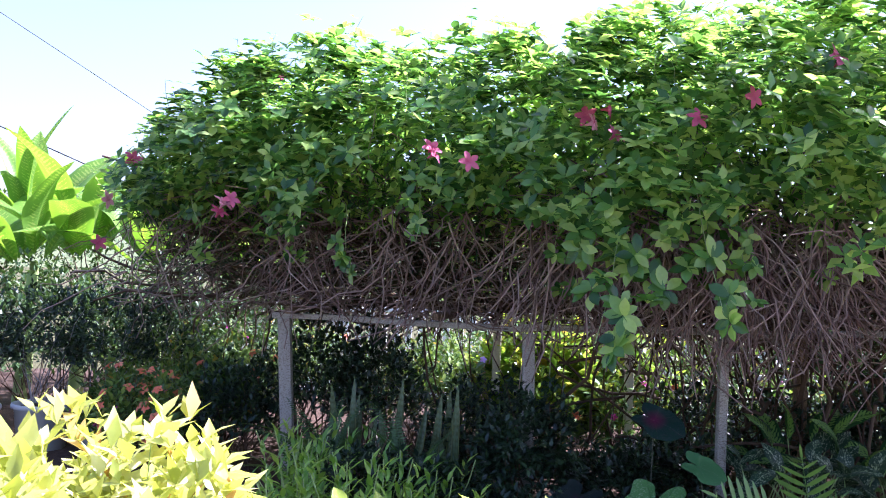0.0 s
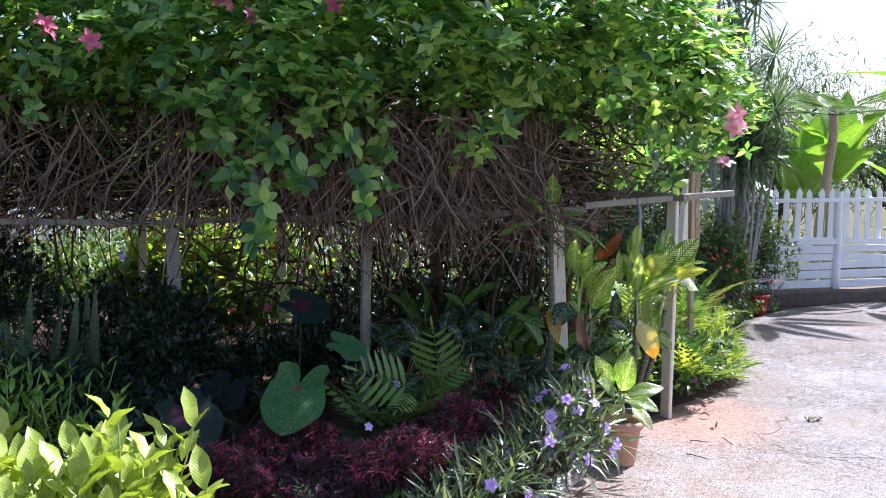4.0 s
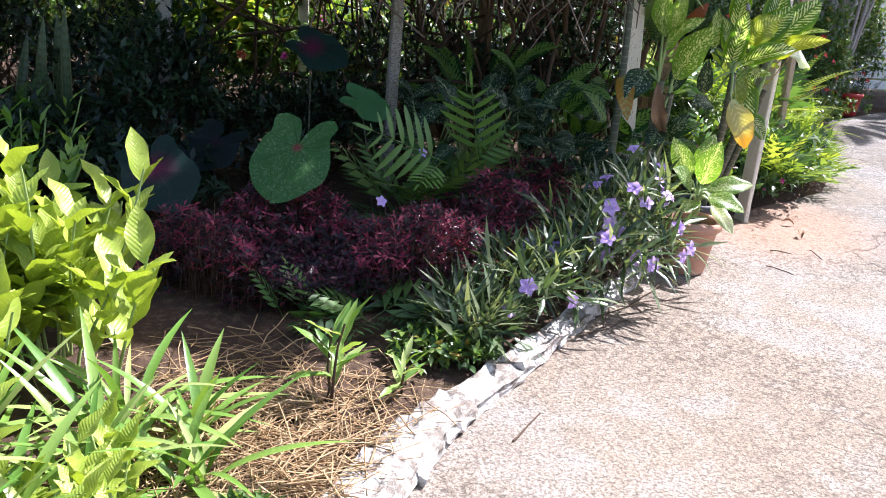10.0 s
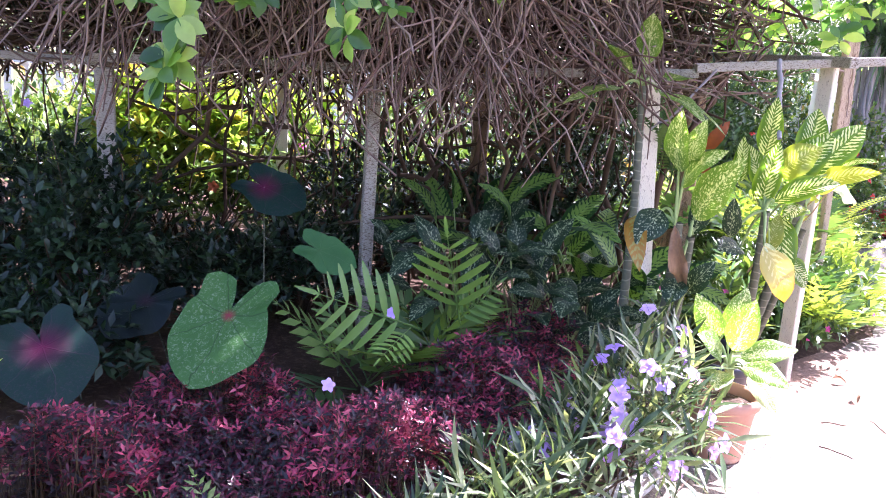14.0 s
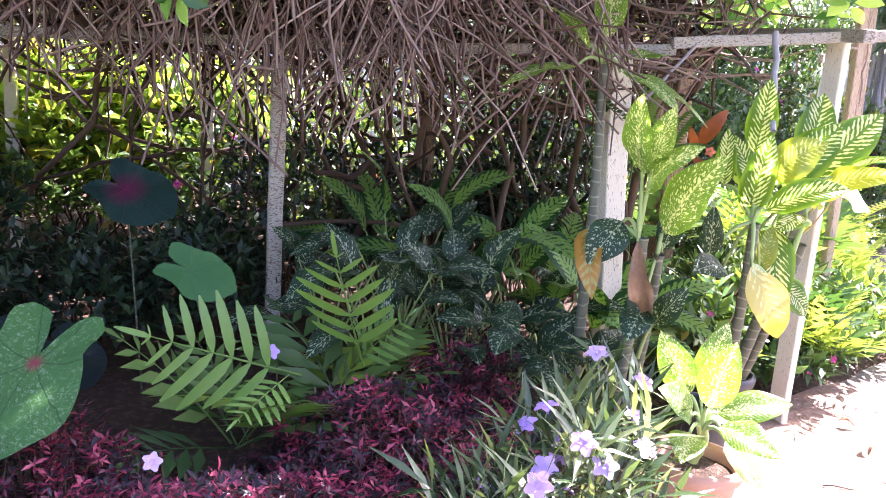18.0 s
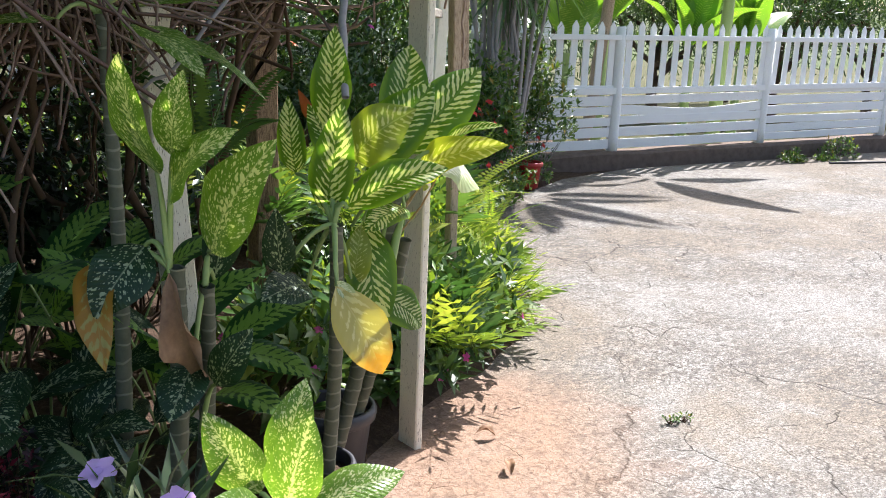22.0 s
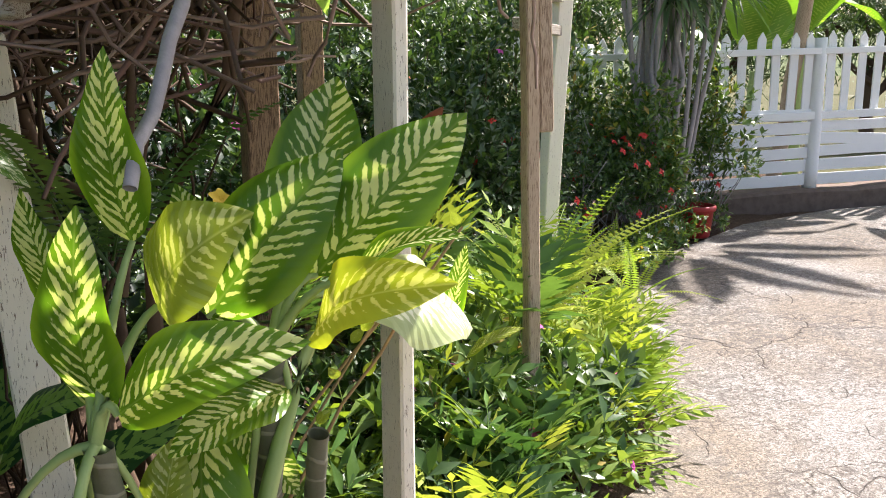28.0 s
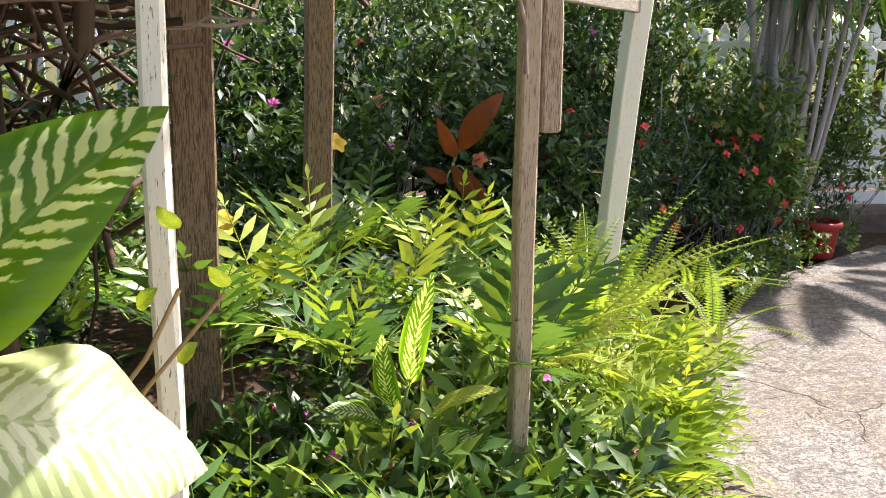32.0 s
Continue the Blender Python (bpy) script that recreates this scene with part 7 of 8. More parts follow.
# ---------------------------------------------------------------- bright ferns and flowers at the open end
r_f = random.Random(40)
EDGE2 = np.array(YARD_EDGE[5:12])
WART_LABEL = "bright yellow-green fern clump spilling over the concrete"
count = 0
for k in range(62):
    t = r_f.random()
    s = t * (len(EDGE2) - 3)
    i = int(s)
    p = EDGE2[i] * (1 - (s - i)) + EDGE2[i + 1] * (s - i)
    q = r_f.random() ** 1.3 * 0.85
    x, y = float(p[0]) - q * 0.66 - 0.06, float(p[1]) + q * 0.75 + 0.06
    if (x - 3.87) ** 2 + (y - 4.95) ** 2 < 0.05 or (x - 4.65) ** 2 + (y - 5.73) ** 2 < 0.012 or x < 3.95:
        continue
    frond_plant("fern", (x, y, 0.03 + 0.20 * min(q, 0.5)), WART, 9, r_f.uniform(0.75, 1.05), WART_LABEL, group="bright ferns at the yard's edge", seed=300 + k, lean=(10, 68))
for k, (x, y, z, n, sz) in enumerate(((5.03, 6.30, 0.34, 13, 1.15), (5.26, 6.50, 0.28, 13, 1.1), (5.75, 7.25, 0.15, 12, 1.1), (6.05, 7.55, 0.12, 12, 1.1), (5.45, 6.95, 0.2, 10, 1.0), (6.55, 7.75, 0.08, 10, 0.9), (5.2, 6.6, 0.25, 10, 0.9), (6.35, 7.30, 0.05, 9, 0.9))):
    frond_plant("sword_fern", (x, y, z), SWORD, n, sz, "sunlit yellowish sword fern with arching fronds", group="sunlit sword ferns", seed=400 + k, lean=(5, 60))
for k, (x, y, z) in enumerate(((4.30, 6.05, 0.12), (4.15, 6.45, 0.15), (4.55, 6.35, 0.15), (4.35, 6.85, 0.15), (4.85, 6.75, 0.15), (4.0, 6.2, 0.1), (4.65, 7.2, 0.15), (3.8, 6.6, 0.12), (3.55, 6.2, 0.1), (4.95, 6.3, 0.1), (4.1, 5.75, 0.08), (4.35, 5.55, 0.06), (3.7, 5.6, 0.05), (4.15, 5.30, 0.06), (4.45, 5.45, 0.08), (4.6, 5.8, 0.12), (4.3, 5.2, 0.05), (4.75, 5.95, 0.1), (4.0, 5.5, 0.08))):
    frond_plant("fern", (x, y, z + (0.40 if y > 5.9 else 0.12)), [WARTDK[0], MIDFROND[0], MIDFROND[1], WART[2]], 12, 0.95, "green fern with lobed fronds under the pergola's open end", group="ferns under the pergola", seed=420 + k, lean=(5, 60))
for k, (x, y, r0, h, n) in enumerate(((4.25, 5.42, 0.30, 0.34, 200), (4.62, 5.62, 0.28, 0.36, 190), (4.05, 5.25, 0.22, 0.26, 130), (3.65, 5.35, 0.30, 0.38, 200), (4.9, 5.85, 0.27, 0.38, 170), (4.35, 5.72, 0.3, 0.46, 210), (4.15, 5.95, 0.3, 0.42, 190), (4.75, 6.05, 0.3, 0.46, 190), (4.5, 6.5, 0.35, 0.5, 220))):
    shrub("low_leafy_plant", (x, y, 0.03), r0, h, n, "low green leafy bedding plant with tiny flowers", "bedding plant", (M_TREE, M_SHRUB)[k % 2], (0.092, 0.40), "low leafy plants", 440 + k, flowers=(flower_mesh("flower", 5, 0.018, 0.8, 0.3, M_MAGENTA), 4, "flower"))
pv = thing("young_dumb_cane", (4.44, 5.88, 0.12), "young striped dumb cane among the ferns", "dumb cane", "dumb canes")
o = (4.44, 5.88, 0.16)
cane(pv, (4.44, 5.88, 0.05), (4.44, 5.86, 0.46), 0.013, 0.010, 6, M_STALK)
for b, t, w, f, mt in (((4.45, 5.84, 0.55), (4.49, 5.80, 0.85), 0.08, V, M_STRIPE), ((4.41, 5.82, 0.50), (4.36, 5.76, 0.72), 0.07, V, M_STRIPE), ((4.38, 5.82, 0.46), (4.22, 5.72, 0.56), 0.08, (0, -0.5, 0.8), M_STRIPE), ((4.49, 5.80, 0.48), (4.62, 5.66, 0.60), 0.075, (-0.3, -0.2, 0.9), M_YELLOWLEAF), ((4.48, 5.80, 0.42), (4.68, 5.70, 0.42), 0.08, (0, -0.4, 0.9), M_STRIPE), ((4.40, 5.80, 0.38), (4.36, 5.72, 0.16), 0.06, V, M_DEADLEAF)):
    broad_leaf(pv, b, t, w, f, mt, (4.44, 5.86, 0.44), stalk_r=0.004)

# climbing tendril with buds, in front of the end post
tn = thing("tendril", (3.80, 4.86, 0.6), "bare pale shoots with small lime-green leaf buds", "shoot")
shoots = [((3.62, 5.0, 0.55), (3.93, 4.84, 1.17)), ((3.60, 4.95, 0.50), (3.98, 4.86, 1.10)), ((3.58, 4.95, 0.45), (3.82, 4.82, 1.02))]
v, f = tubes(bent_lines(np.array([s[0] for s in shoots]), np.array([s[1] for s in shoots]), 7, np.zeros(3), 0.02), np.full(3, 0.0042), 0.6, 6)
part("stem", mesh_np("stem", v, f, M_STRAW), M_STRAW, tn)
for a, b in shoots:
    for k in range(4):
        fq = 0.55 + 0.15 * k
        p = Vector(a).lerp(Vector(b), fq)
        broad_leaf(tn, p[:], (p + Vector((0.022 * (-1) ** k, -0.012, 0.026)))[:], 0.022, V, M_CHARTOB, stalk_r=0.002)

# red-flowered thorny bushes by the fence
red = flower_mesh("flower", 4, 0.028, 0.9, 0.35, M_RED)
for k, (x, y, r0, h, n, nf) in enumerate(((6.75, 8.55, 0.55, 1.05, 1000, 24), (7.35, 8.75, 0.5, 0.95, 900, 24), (7.85, 9.05, 0.45, 0.75, 550, 18), (6.2, 8.35, 0.5, 1.05, 900, 12), (8.4, 9.25, 0.4, 0.7, 450, 12))):
    shrub("thorn_bush", (x, y, 0.0), r0, h, n, "grey-stemmed thorny bush with small red flowers by the fence", "bush", M_TREE, (0.055, 0.35), "red-flowered bushes", 460 + k, M_GREYTWIG, 0.3, 0.3, (red, nf, "flower"), 3)
for k, (x, y) in enumerate(((7.0, 8.05), (7.4, 8.35), (6.75, 7.95), (7.9, 8.75), (8.3, 8.95))):
    shrub("white_flowered_plant", (x, y, 0.0), 0.26, 0.30, 260, "low plant with small white flowers at the edge of the concrete", "bedding plant", M_SHRUB, (0.055, 0.4), "white-flowered plants", 480 + k, None, 0.4, 0.4, (flower_mesh("flower", 5, 0.020, 0.8, 0.3, M_WHITEFL), 8, "flower"))
pot((8.15, 8.78, yard_z(8.15)), 0.15, 0.12, 0.26, M_REDPOT, "red plastic pot half hidden by flowers near the fence", "plant_pot", 0.008)
for k, (x, y, r0, h, n) in enumerate(((8.6, 9.1, 0.35, 1.35, 320), (8.0, 9.35, 0.4, 1.5, 700), (7.2, 9.4, 0.5, 1.6, 900), (7.45, 8.60, 0.32, 1.30, 620), (8.55, 9.38, 0.36, 1.75, 620))):
    shrub("tall_bush", (x, y, 0.0), r0, h, n, "tall loose green bush with thin stems by the fence", "bush", M_SHRUB, (0.08, 0.42), "tall bushes by the fence", 490 + k, M_GREYTWIG, 0.5, 0.3)
crot = thing("bronze_croton", (5.22, 7.95, 0.0), "plant with glowing orange and dark bronze leaves", "croton")
cane(crot, (5.22, 7.98, 0.0), (5.20, 7.95, 0.78), 0.014, 0.010, 8, M_VINE)
for b, t, w in (((5.22, 7.90, 1.05), (5.42, 7.86, 1.34), 0.13), ((5.20, 7.90, 1.02), (5.08, 7.84, 1.22), 0.08), ((5.18, 7.88, 0.98), (5.30, 7.80, 0.78), 0.08), ((5.24, 7.88, 0.96), (5.40, 7.80, 0.72), 0.07), ((5.16, 7.9, 0.9), (5.02, 7.85, 0.98), 0.07)):
    broad_leaf(crot, (b[0], b[1], b[2] - 0.17), (t[0], t[1], t[2] - 0.17), w, (-0.4, -0.8, 0.3), M_BRONZE, (5.20, 7.95, 0.76), arch=0.2, stalk_r=0.004)
yf = flower_mesh("flower", 5, 0.05, 0.9, 0.6, M_YELLOWFL)
for k, (x, y, z) in enumerate(((3.98, 6.95, 0.86), (4.05, 6.85, 0.76), (4.55, 7.55, 0.95), (4.5, 7.6, 0.85), (3.92, 6.9, 0.78))):
    fs = thing("yellow_flower", (x, y, 0.05), "yellow flower on a stem under the pergola", "flower", "yellow flowers")
    v, f = tubes(bent_lines(np.array([(x + 0.04, y + 0.04, 0.05)]), np.array([(x, y, z)]), 5, [0.0], 0.02), [0.004], 0.6, 5)
    part("stem", mesh_np("stem", v, f, M_STALK), M_STALK, fs)
    part("flower", yf, M_YELLOWFL, fs, "", pose(x, y, z, 50, 0, 20))

# ---------------------------------------------------------------- sunny garden behind the pergola
SUNNY = [(-0.2, 8.2, 0.7, 1.1), (0.9, 7.9, 0.6, 0.9), (1.7, 7.7, 0.6, 1.0), (2.5, 7.5, 0.6, 0.9), (3.3, 7.6, 0.6, 1.0), (0.3, 9.3, 0.8, 1.3), (1.6, 9.2, 0.8, 1.3), (2.9, 9.0, 0.8, 1.4), (4.2, 8.9, 0.7, 1.5), (5.2, 9.0, 0.7, 1.6), (6.2, 9.3, 0.7, 1.7), (-1.4, 8.8, 0.8, 1.2), (-2.4, 8.3, 0.7, 1.2), (5.6, 8.3, 0.5, 1.3), (4.6, 8.2, 0.45, 1.1), (-1.9, 7.6, 0.5, 0.9), (-2.6, 7.3, 0.45, 0.8)]
mag = flower_mesh("flower", 5, 0.03, 0.8, 0.3, M_MAGENTA)
cor = flower_mesh("flower", 5, 0.04, 0.8, 0.3, M_CORAL)
for k, (x, y, r0, h) in enumerate(SUNNY):
    shrub("garden_shrub", (x, y, -0.02), r0, h, 900, "sunlit leafy garden shrub behind the pergola", "shrub", M_SHRUB if x < 3.5 else M_TREE, (0.085, 0.45), "shrubs behind the pergola", 510 + k, None, 0.35, 0.4, ((mag, cor)[k % 2], 4, "flower"))

for k, (x, y, r0, h) in enumerate(((0.70, 8.0, 0.42, 1.30), (1.25, 7.95, 0.42, 1.25), (1.0, 8.4, 0.5, 1.5), (1.75, 8.1, 0.45, 1.3))):
    shrub("bright_shrub", (x, y, -0.02), r0, h, 420, "sunlit yellow-green shrub with broad leaves behind the pergola", "shrub", M_BRIGHT, (0.13, 0.55), "bright shrubs behind the pergola", 560 + k, None, 0.3, 0.4)

# ---------------------------------------------------------------- dragon tree by the fence
def dragon_tree(at):
    root = thing("dragon_tree", at, "tall multi-stemmed dragon tree with grey stems and spiky tufts", "dragon tree")
    rg = np.random.default_rng(8)
    heads = []
    for i in range(24):
        a = rg.uniform(0, 2 * math.pi)
        sp = rg.uniform(0.15, 1.0) * (0.5 if i < 5 else 1.0)
        b = np.array([at[0] + 0.12 * math.cos(a), at[1] + 0.12 * math.sin(a), 0.0])
        h = rg.uniform(4.0, 5.2) if i < 5 else (rg.uniform(1.9, 3.8) if i < 11 else rg.uniform(1.9, 3.2))
        e = np.array([at[0] + math.cos(a) * sp * h * 0.16 + (0 if i < 11 else 0.022 * (i - 10)), at[1] + math.sin(a) * sp * h * 0.14, h])
        ln = bent_lines(b[None], e[None], 9, [0.05 * sp], 0.012)
        v, f = tubes(ln, [0.022], 0.65, 8)
        part("stem", mesh_np("stem", v, f, M_DRACSTEM), M_DRACSTEM, root)
        heads.append((e, unit(e - ln[0, -3])))
        if h > 3.4:
            heads.append((ln[0, 6] + rg.normal(0, 0.10, 3) * np.array([2, 2, 1]), unit(np.array([math.cos(a + 1), math.sin(a + 1), 0.8]))))
    tpl = leaf_tpl(3, 0.05, 0.3, 0.10, 0.25)
    for p, axis in heads:
        n = 95
        u = unit(rg.normal(0, 1, (n, 3)) + axis * 0.75)
        v, f = place(tpl, np.tile(p, (n, 1)) - axis * rg.uniform(0, 0.16, n)[:, None], u, np.tile([0, 0, 1.0], (n, 1)) + 0.2 * rg.normal(0, 1, (n, 3)), rg.uniform(0.38, 0.64, n))
        part("leaf_tuft", mesh_np("leaf_tuft", v, f, M_DRAC), M_DRAC, root)["kind"] = "stuff"


dragon_tree((7.95, 8.95, 0.0))


def banana(at, n, h, seed, label="banana plant with broad sunlit leaves"):
    r = random.Random(seed)
    root = thing("banana_plant", at, label, "banana plant", "banana plants")
    v, f = tubes(bent_lines(np.array([at], float), np.array([(at[0] + 0.05, at[1], at[2] + h * 0.5)]), 6, [0.0], 0.0), [0.09], 0.6, 10)
    part("trunk", mesh_np("trunk", v, f, M_STALK), M_STALK, root)
    for i in range(n):
        az = radians(360 * i / n + r.uniform(-25, 25))
        el = radians(r.uniform(25, 80))
        ln = h * r.uniform(0.45, 0.62)
        dv = Vector((math.cos(az) * math.cos(el), math.sin(az) * math.cos(el), math.sin(el)))
        b = Vector(at) + Vector((0, 0, h * 0.5)) + dv * 0.25
        t = b + dv * ln + Vector((0, 0, -0.25 * ln * math.cos(el)))
        vv, ff, uv = leaf_between(b, t, 0.50 * r.uniform(0.8, 1.15), (-dv.x * 0.3, -dv.y * 0.3 - 0.3, 1), 0.14, 0.22, 0.10, 12, 0.45)
        part("leaf", mesh_np("leaf", vv, ff, M_BANANA, uv), M_BANANA, root)


for k, (x, y, n, h) in enumerate(((-4.3, 10.2, 9, 3.2), (-3.5, 10.5, 9, 3.0), (-4.7, 9.7, 8, 3.0), (-2.7, 10.7, 8, 2.7), (-5.2, 10.8, 9, 3.3), (-5.9, 9.9, 8, 2.8), (-6.9, 11.0, 8, 3.0), (11.2, 10.6, 9, 3.3), (13.4, 10.8, 8, 2.6), (10.4, 10.5, 7, 2.7), (14.9, 10.9, 7, 2.5))):
    banana((x, y, 0.0), n, h, 600 + k)

bn = thing("banana_plant", (12.2, 9.45, 0.0), "tall banana plant whose long leaves hang over the white fence", "banana plant", "banana plants")
v, f = tubes(bent_lines(np.array([(12.2, 9.45, 0.0)]), np.array([(12.15, 9.35, 2.9)]), 8, [0.0], 0.0), [0.10], 0.6, 12)
part("trunk", mesh_np("trunk", v, f, M_STALK), M_STALK, bn)
for b, t, w in (((12.08, 9.24, 3.2), (11.66, 7.36, 3.0), 0.42), ((12.2, 9.2, 3.1), (13.05, 8.55, 2.9), 0.34), ((12.2, 9.5, 3.2), (12.6, 11.0, 3.3), 0.42), ((12.1, 9.5, 3.2), (10.9, 10.4, 3.5), 0.40), ((12.15, 9.4, 3.2), (12.3, 9.9, 4.6), 0.40)):
    vv, ff, uv = leaf_between(b, t, w, (0.1, -0.1, 1), 0.10, 0.18, 0.10, 12, 0.45)
    part("leaf", mesh_np("leaf", vv, ff, M_BANANA, uv), M_BANANA, bn)

PALMF = [ferns_mesh("frond", 38, 1.75, 0.40, 0.7, 0.28, M_DRAC, 1.0, 0.15, 0.18), ferns_mesh("frond", 34, 1.5, 0.36, 0.7, 0.18, M_DRAC, 1.0, 0.15, 0.18)]
pm = thing("small_palm", (9.95, 9.72, 0.0), "small palm with feathery fronds growing behind the white fence", "palm")
v, f = tubes(bent_lines(np.array([(9.95, 9.72, 0.0)]), np.array([(9.93, 9.3, 2.75)]), 8, [0.0], 0.01), [0.075], 0.8, 10)
part("trunk", mesh_np("trunk", v, f, M_TIMBER2), M_TIMBER2, pm)
for i, az in enumerate((232, 205, 280, 320, 20, 75, 130, 170)):
    a = radians(az - 90)
    part("frond", PALMF[i % 2], M_DRAC, pm, "", Matrix.Translation((9.93, 9.3, 2.75)) @ Matrix.Rotation(a, 4, "Z") @ Matrix.Rotation(radians(10 + 7 * (i % 3)), 4, "X"))

# ---------------------------------------------------------------- corner beyond the bed, with planters
for k, (x, y) in enumerate(((-3.45, 7.55), (-3.02, 7.75), (-3.95, 7.25), (-2.6, 8.2))):
    pot((x, y, -0.02), 0.25, 0.19, 0.44, M_WHITEPOT, "white concrete planter with a thick-stemmed shrub", "planter", 0.03, "planter")
    shrub("desert_rose", (x, y, 0.40), 0.40, 1.05, 520, "desert rose with bare grey stems and few leaves in a planter", "desert rose", M_DARKLEAF, (0.07, 0.36), "desert roses", 620 + k, M_GREYTWIG, 0.6, 0.4)
for k, (x, y) in enumerate(((-2.38, 6.5), (-2.12, 6.6), (-2.02, 6.35))):
    shrub("ixora", (x, y, 0.0), 0.17, 0.90, 200, "small bush with clusters of coral-red flowers", "ixora", M_SHRUB, (0.07, 0.42), "coral-flowered bushes", 630 + k, None, 0.4, 0.4, (cor, 14, "flower"))
for k, (x, y, r0, h) in enumerate(((-4.1, 8.9, 0.9, 1.6), (-5.2, 8.9, 0.9, 1.7), (-3.1, 9.3, 0.9, 1.7), (-6.3, 8.8, 1.0, 1.7), (-2.2, 9.6, 0.8, 1.6), (-4.6, 11.6, 1.3, 2.6), (-6.4, 11.2, 1.3, 2.7), (-3.0, 12.0, 1.2, 2.5))):
    shrub("dense_bush", (x, y, -0.02), r0, h, 1100, "dense shadowy green bush at the end of the garden", "bush", M_TREE, (0.085, 0.42), "bushes at the garden's end", 640 + k)

# ---------------------------------------------------------------- beyond the fence
def tree(at, h, r0, seed, n=2600, label="leafy green tree beyond the white fence"):
    rg = np.random.default_rng(seed)
    root = thing("tree", at, label, "tree", "trees beyond the fence")
    limbs = [(np.array(at, float), np.array(at) + np.array([0.1, 0.1, h * 0.5]), 0.14)]
    ends = []
    for i in range(9):
        a = rg.uniform(0, 2 * math.pi)
        e = np.array(at) + np.array([math.cos(a) * r0 * rg.uniform(0.3, 0.8), math.sin(a) * r0 * rg.uniform(0.3, 0.8), h * rg.uniform(0.55, 0.95)])
        ends.append(e)
        limbs.append((np.array(at) + np.array([0, 0, h * rg.uniform(0.2, 0.45)]), e, 0.06))
    v, f = merge([tubes(bent_lines(np.array([a]), np.array([b]), 7, [0.0], 0.04), [r], 0.45, 7) for a, b, r in limbs])
    part("trunk", mesh_np("trunk", v, f, M_VINE), M_VINE, root)
    c = np.array(ends)[rg.integers(0, len(ends), n)] + rg.normal(0, 1, (n, 3)) * np.array([r0 * 0.30, r0 * 0.30, h * 0.13])
    tpl = leaf_tpl(1, 0.6, 0.5, 0.12, 0.1, 0.2)
    ps, al, up, sz = [], [], [], []
    for i in range(3):
        ps.append(c + rg.normal(0, 0.08, (n, 3)))
        al.append(rg.normal(0, 1, (n, 3)) + np.array([0, 0, -0.2]))
        up.append(np.array([0, 0, 1.0]) + rg.normal(0, 0.5, (n, 3)))
        sz.append(rg.uniform(0.12, 0.24, n))
    v, f = place(tpl, np.concatenate(ps), np.concatenate(al), np.concatenate(up), np.concatenate(sz))
    part("crown", mesh_np("crown", v, f, M_TREE), M_TREE, root)["kind"] = "stuff"


for k, (x, y, h, r0) in enumerate(((17.5, 14.5, 3.4, 2.0), (20.5, 13.5, 3.6, 2.2), (14.5, 15.5, 3.2, 1.9), (11.0, 16.0, 3.0, 1.8), (24.0, 13.0, 4.0, 2.4), (20.0, 21.0, 5.5, 3.0), (14.0, 24.0, 5.5, 3.2), (27.0, 19.0, 5.5, 3.0), (8.0, 17.0, 3.0, 1.9), (4.0, 17.5, 3.2, 2.0), (0.0, 18.0, 3.2, 2.0), (-4.0, 18.5, 3.4, 2.0))):
    tree((x, y, 0.0), h, r0, 700 + k)


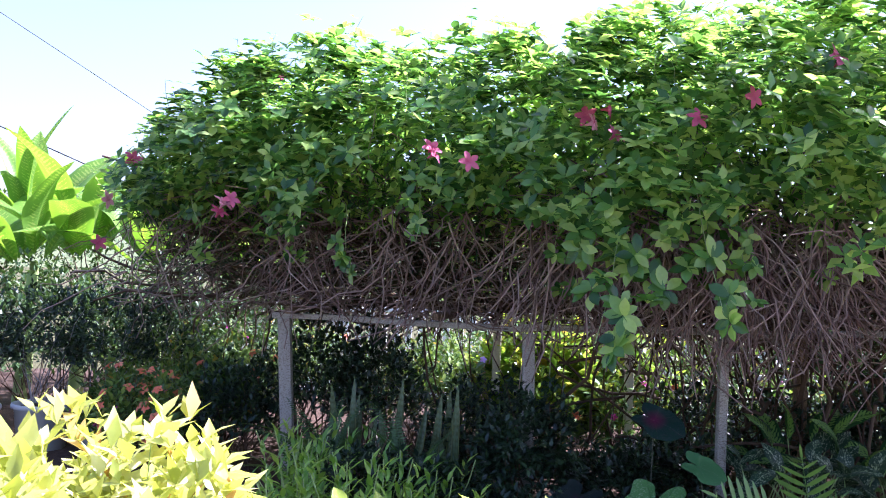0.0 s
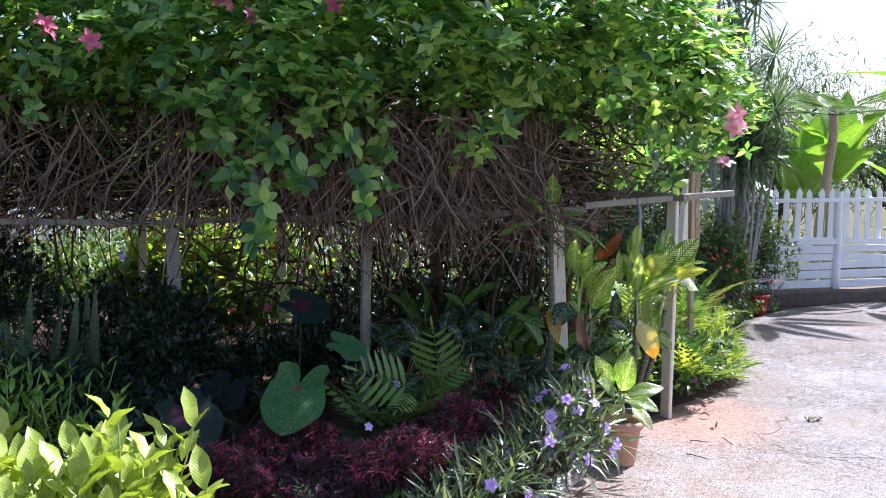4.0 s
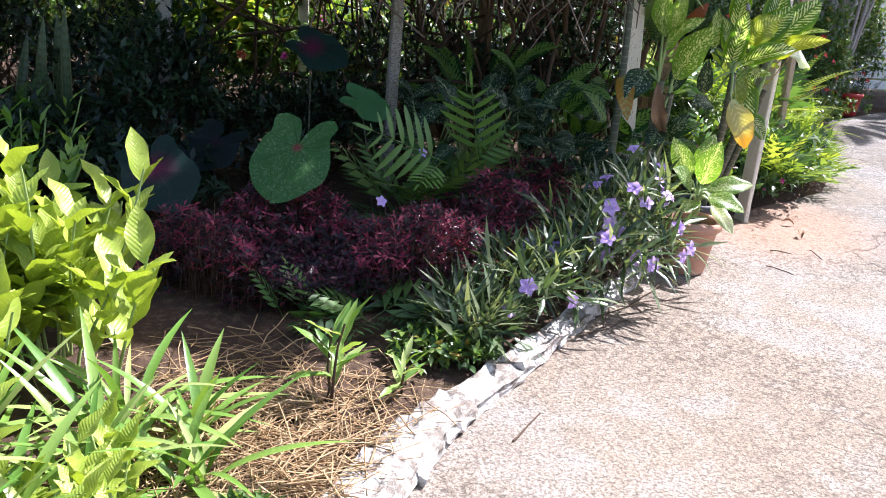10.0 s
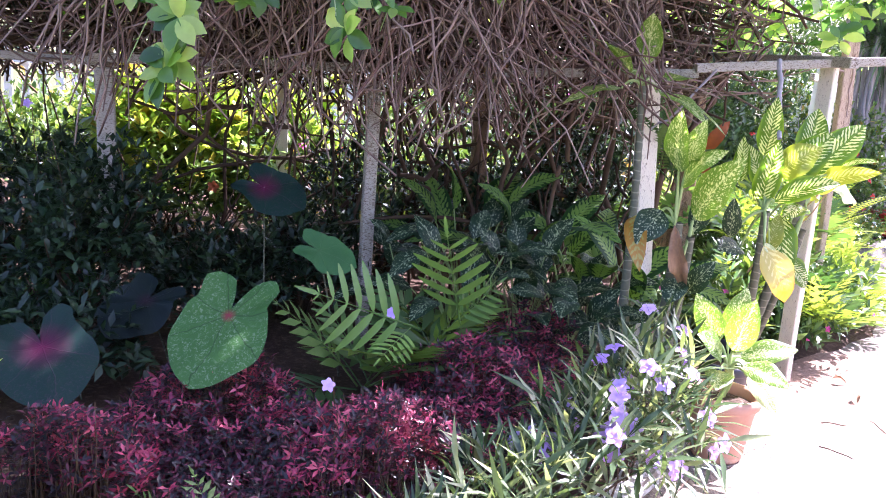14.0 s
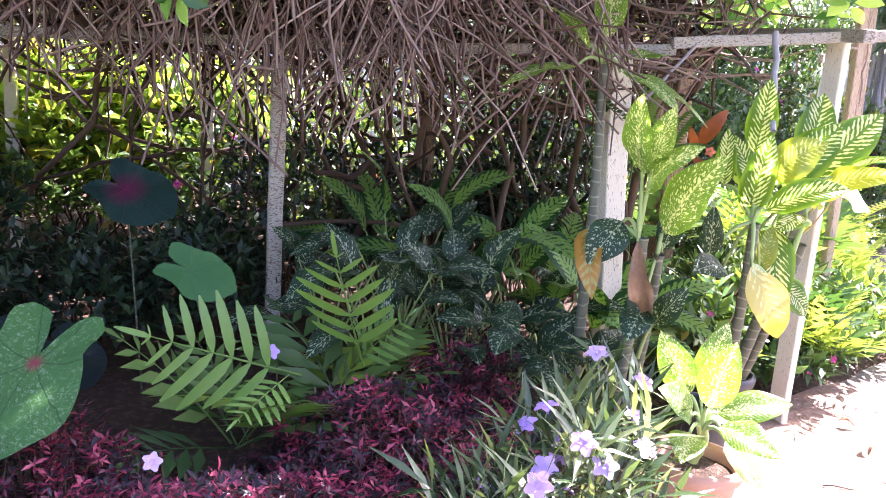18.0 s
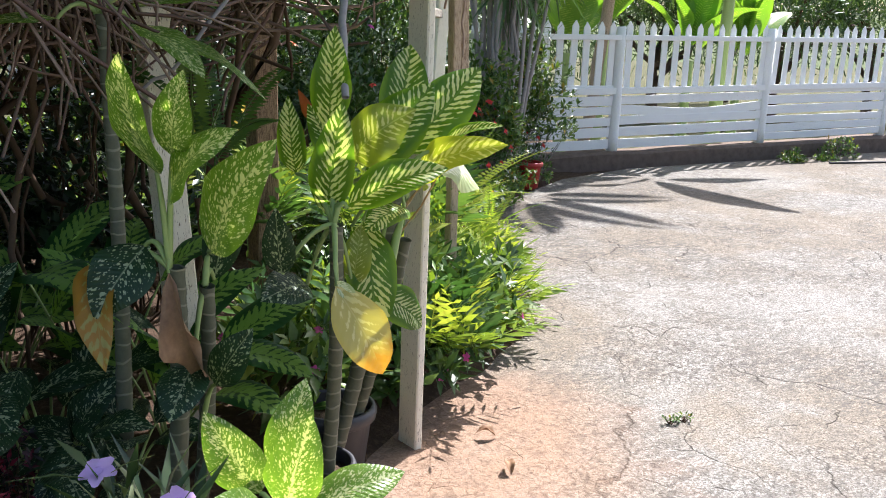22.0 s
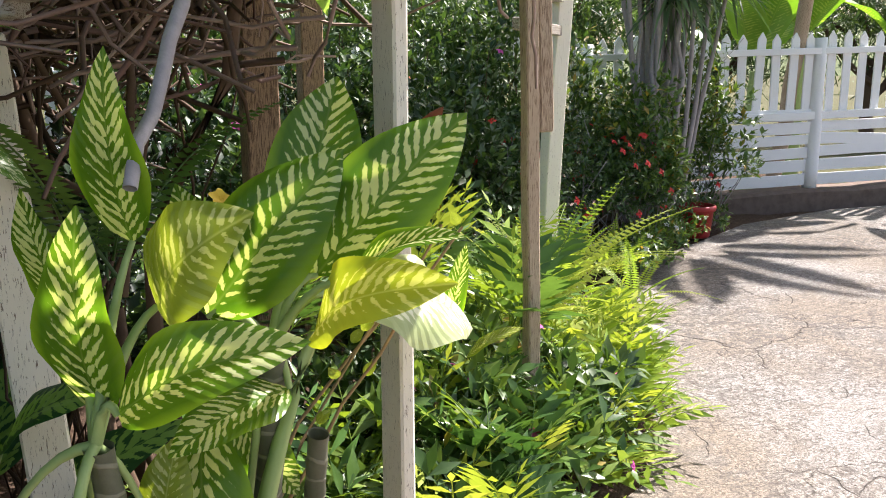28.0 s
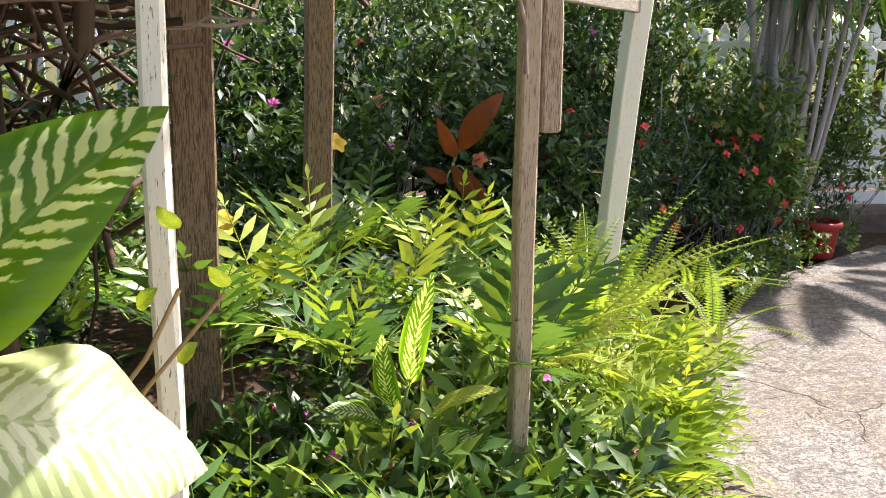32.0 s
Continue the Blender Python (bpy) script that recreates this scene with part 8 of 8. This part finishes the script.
def hills():
    """A far wooded ridge round the horizon."""
    a = np.linspace(0, 2 * math.pi, 181)
    r1, r2 = 240.0, 420.0
    h = 14 + 9 * np.sin(a * 3 + 1) + 5 * np.sin(a * 7 + 2) + 2.5 * np.sin(a * 19) + 1.2 * np.sin(a * 47)
    v = np.concatenate([np.stack([r1 * np.cos(a), r1 * np.sin(a), 0 * a - 1], -1), np.stack([(r1 + 90) * np.cos(a), (r1 + 90) * np.sin(a), h], -1), np.stack([r2 * np.cos(a), r2 * np.sin(a), 0 * a - 1], -1)])
    n = len(a)
    i = np.arange(n - 1)
    f = np.concatenate([np.stack([i, i + 1, i + n + 1, i + n], -1), np.stack([i + n, i + n + 1, i + 2 * n + 1, i + 2 * n], -1)])
    tagged(new("backdrop", mesh_np("backdrop", v, f, M_HILL)), "far low wooded hills on the horizon", "hills", kind="structure")


hills()


def cable(a, b, sag, r=0.012):
    v, f = tubes(bent_lines(np.array([a], float), np.array([b], float), 24, [sag], 0.0), [r], 1.0, 6)
    tagged(new("overhead_cable", mesh_np("overhead_cable", v, f, M_CABLE)), "black overhead power cable against the sky", "cable", "overhead cables")


cable((-12.7, 14.8, 8.8), (-4.4, 20.2, 3.7), 0.0, 0.008)
cable((-14.9, 14.7, 6.75), (-4.5, 19.9, 2.4), 0.0, 0.014)
cable((-14.9, 14.7, 6.45), (-5.0, 19.7, 2.15), 0.0, 0.014)
cable((2.0, 14.0, 7.32), (26.0, 14.0, 8.6), 0.0, 0.016)
hose = bent_lines(np.array([(12.6, 8.0, 0.015)]), np.array([(19.0, 5.2, 0.015)]), 16, [0.0], 0.004)
hose[..., 2] = 0.014 + 0.023 * (hose[..., 0] - 6.4)
v, f = tubes(hose, [0.013], 1.0, 8)
tagged(new("garden_hose", mesh_np("garden_hose", v, f, M_CABLE)), "dark garden hose lying on the concrete by the fence", "hose")
for k, (x, y, r0, h) in enumerate(((12.35, 8.35, 0.16, 0.28), (13.3, 8.25, 0.25, 0.42), (12.9, 8.22, 0.18, 0.2))):
    shrub("weed", (x, y, 0.0), r0, h, 130, "green weed growing at the foot of the fence", "weed", M_SHRUB, (0.06, 0.42), "weeds by the fence", 800 + k)
for k, (x, y) in enumerate(((4.90, 4.56), (4.84, 4.58))):
    shrub("small_weed", (x, y, 0.0), 0.03, 0.02, 12, "tiny weed growing from a crack in the concrete", "weed", M_SHRUB, (0.02, 0.4), "weeds in cracks", 810 + k)
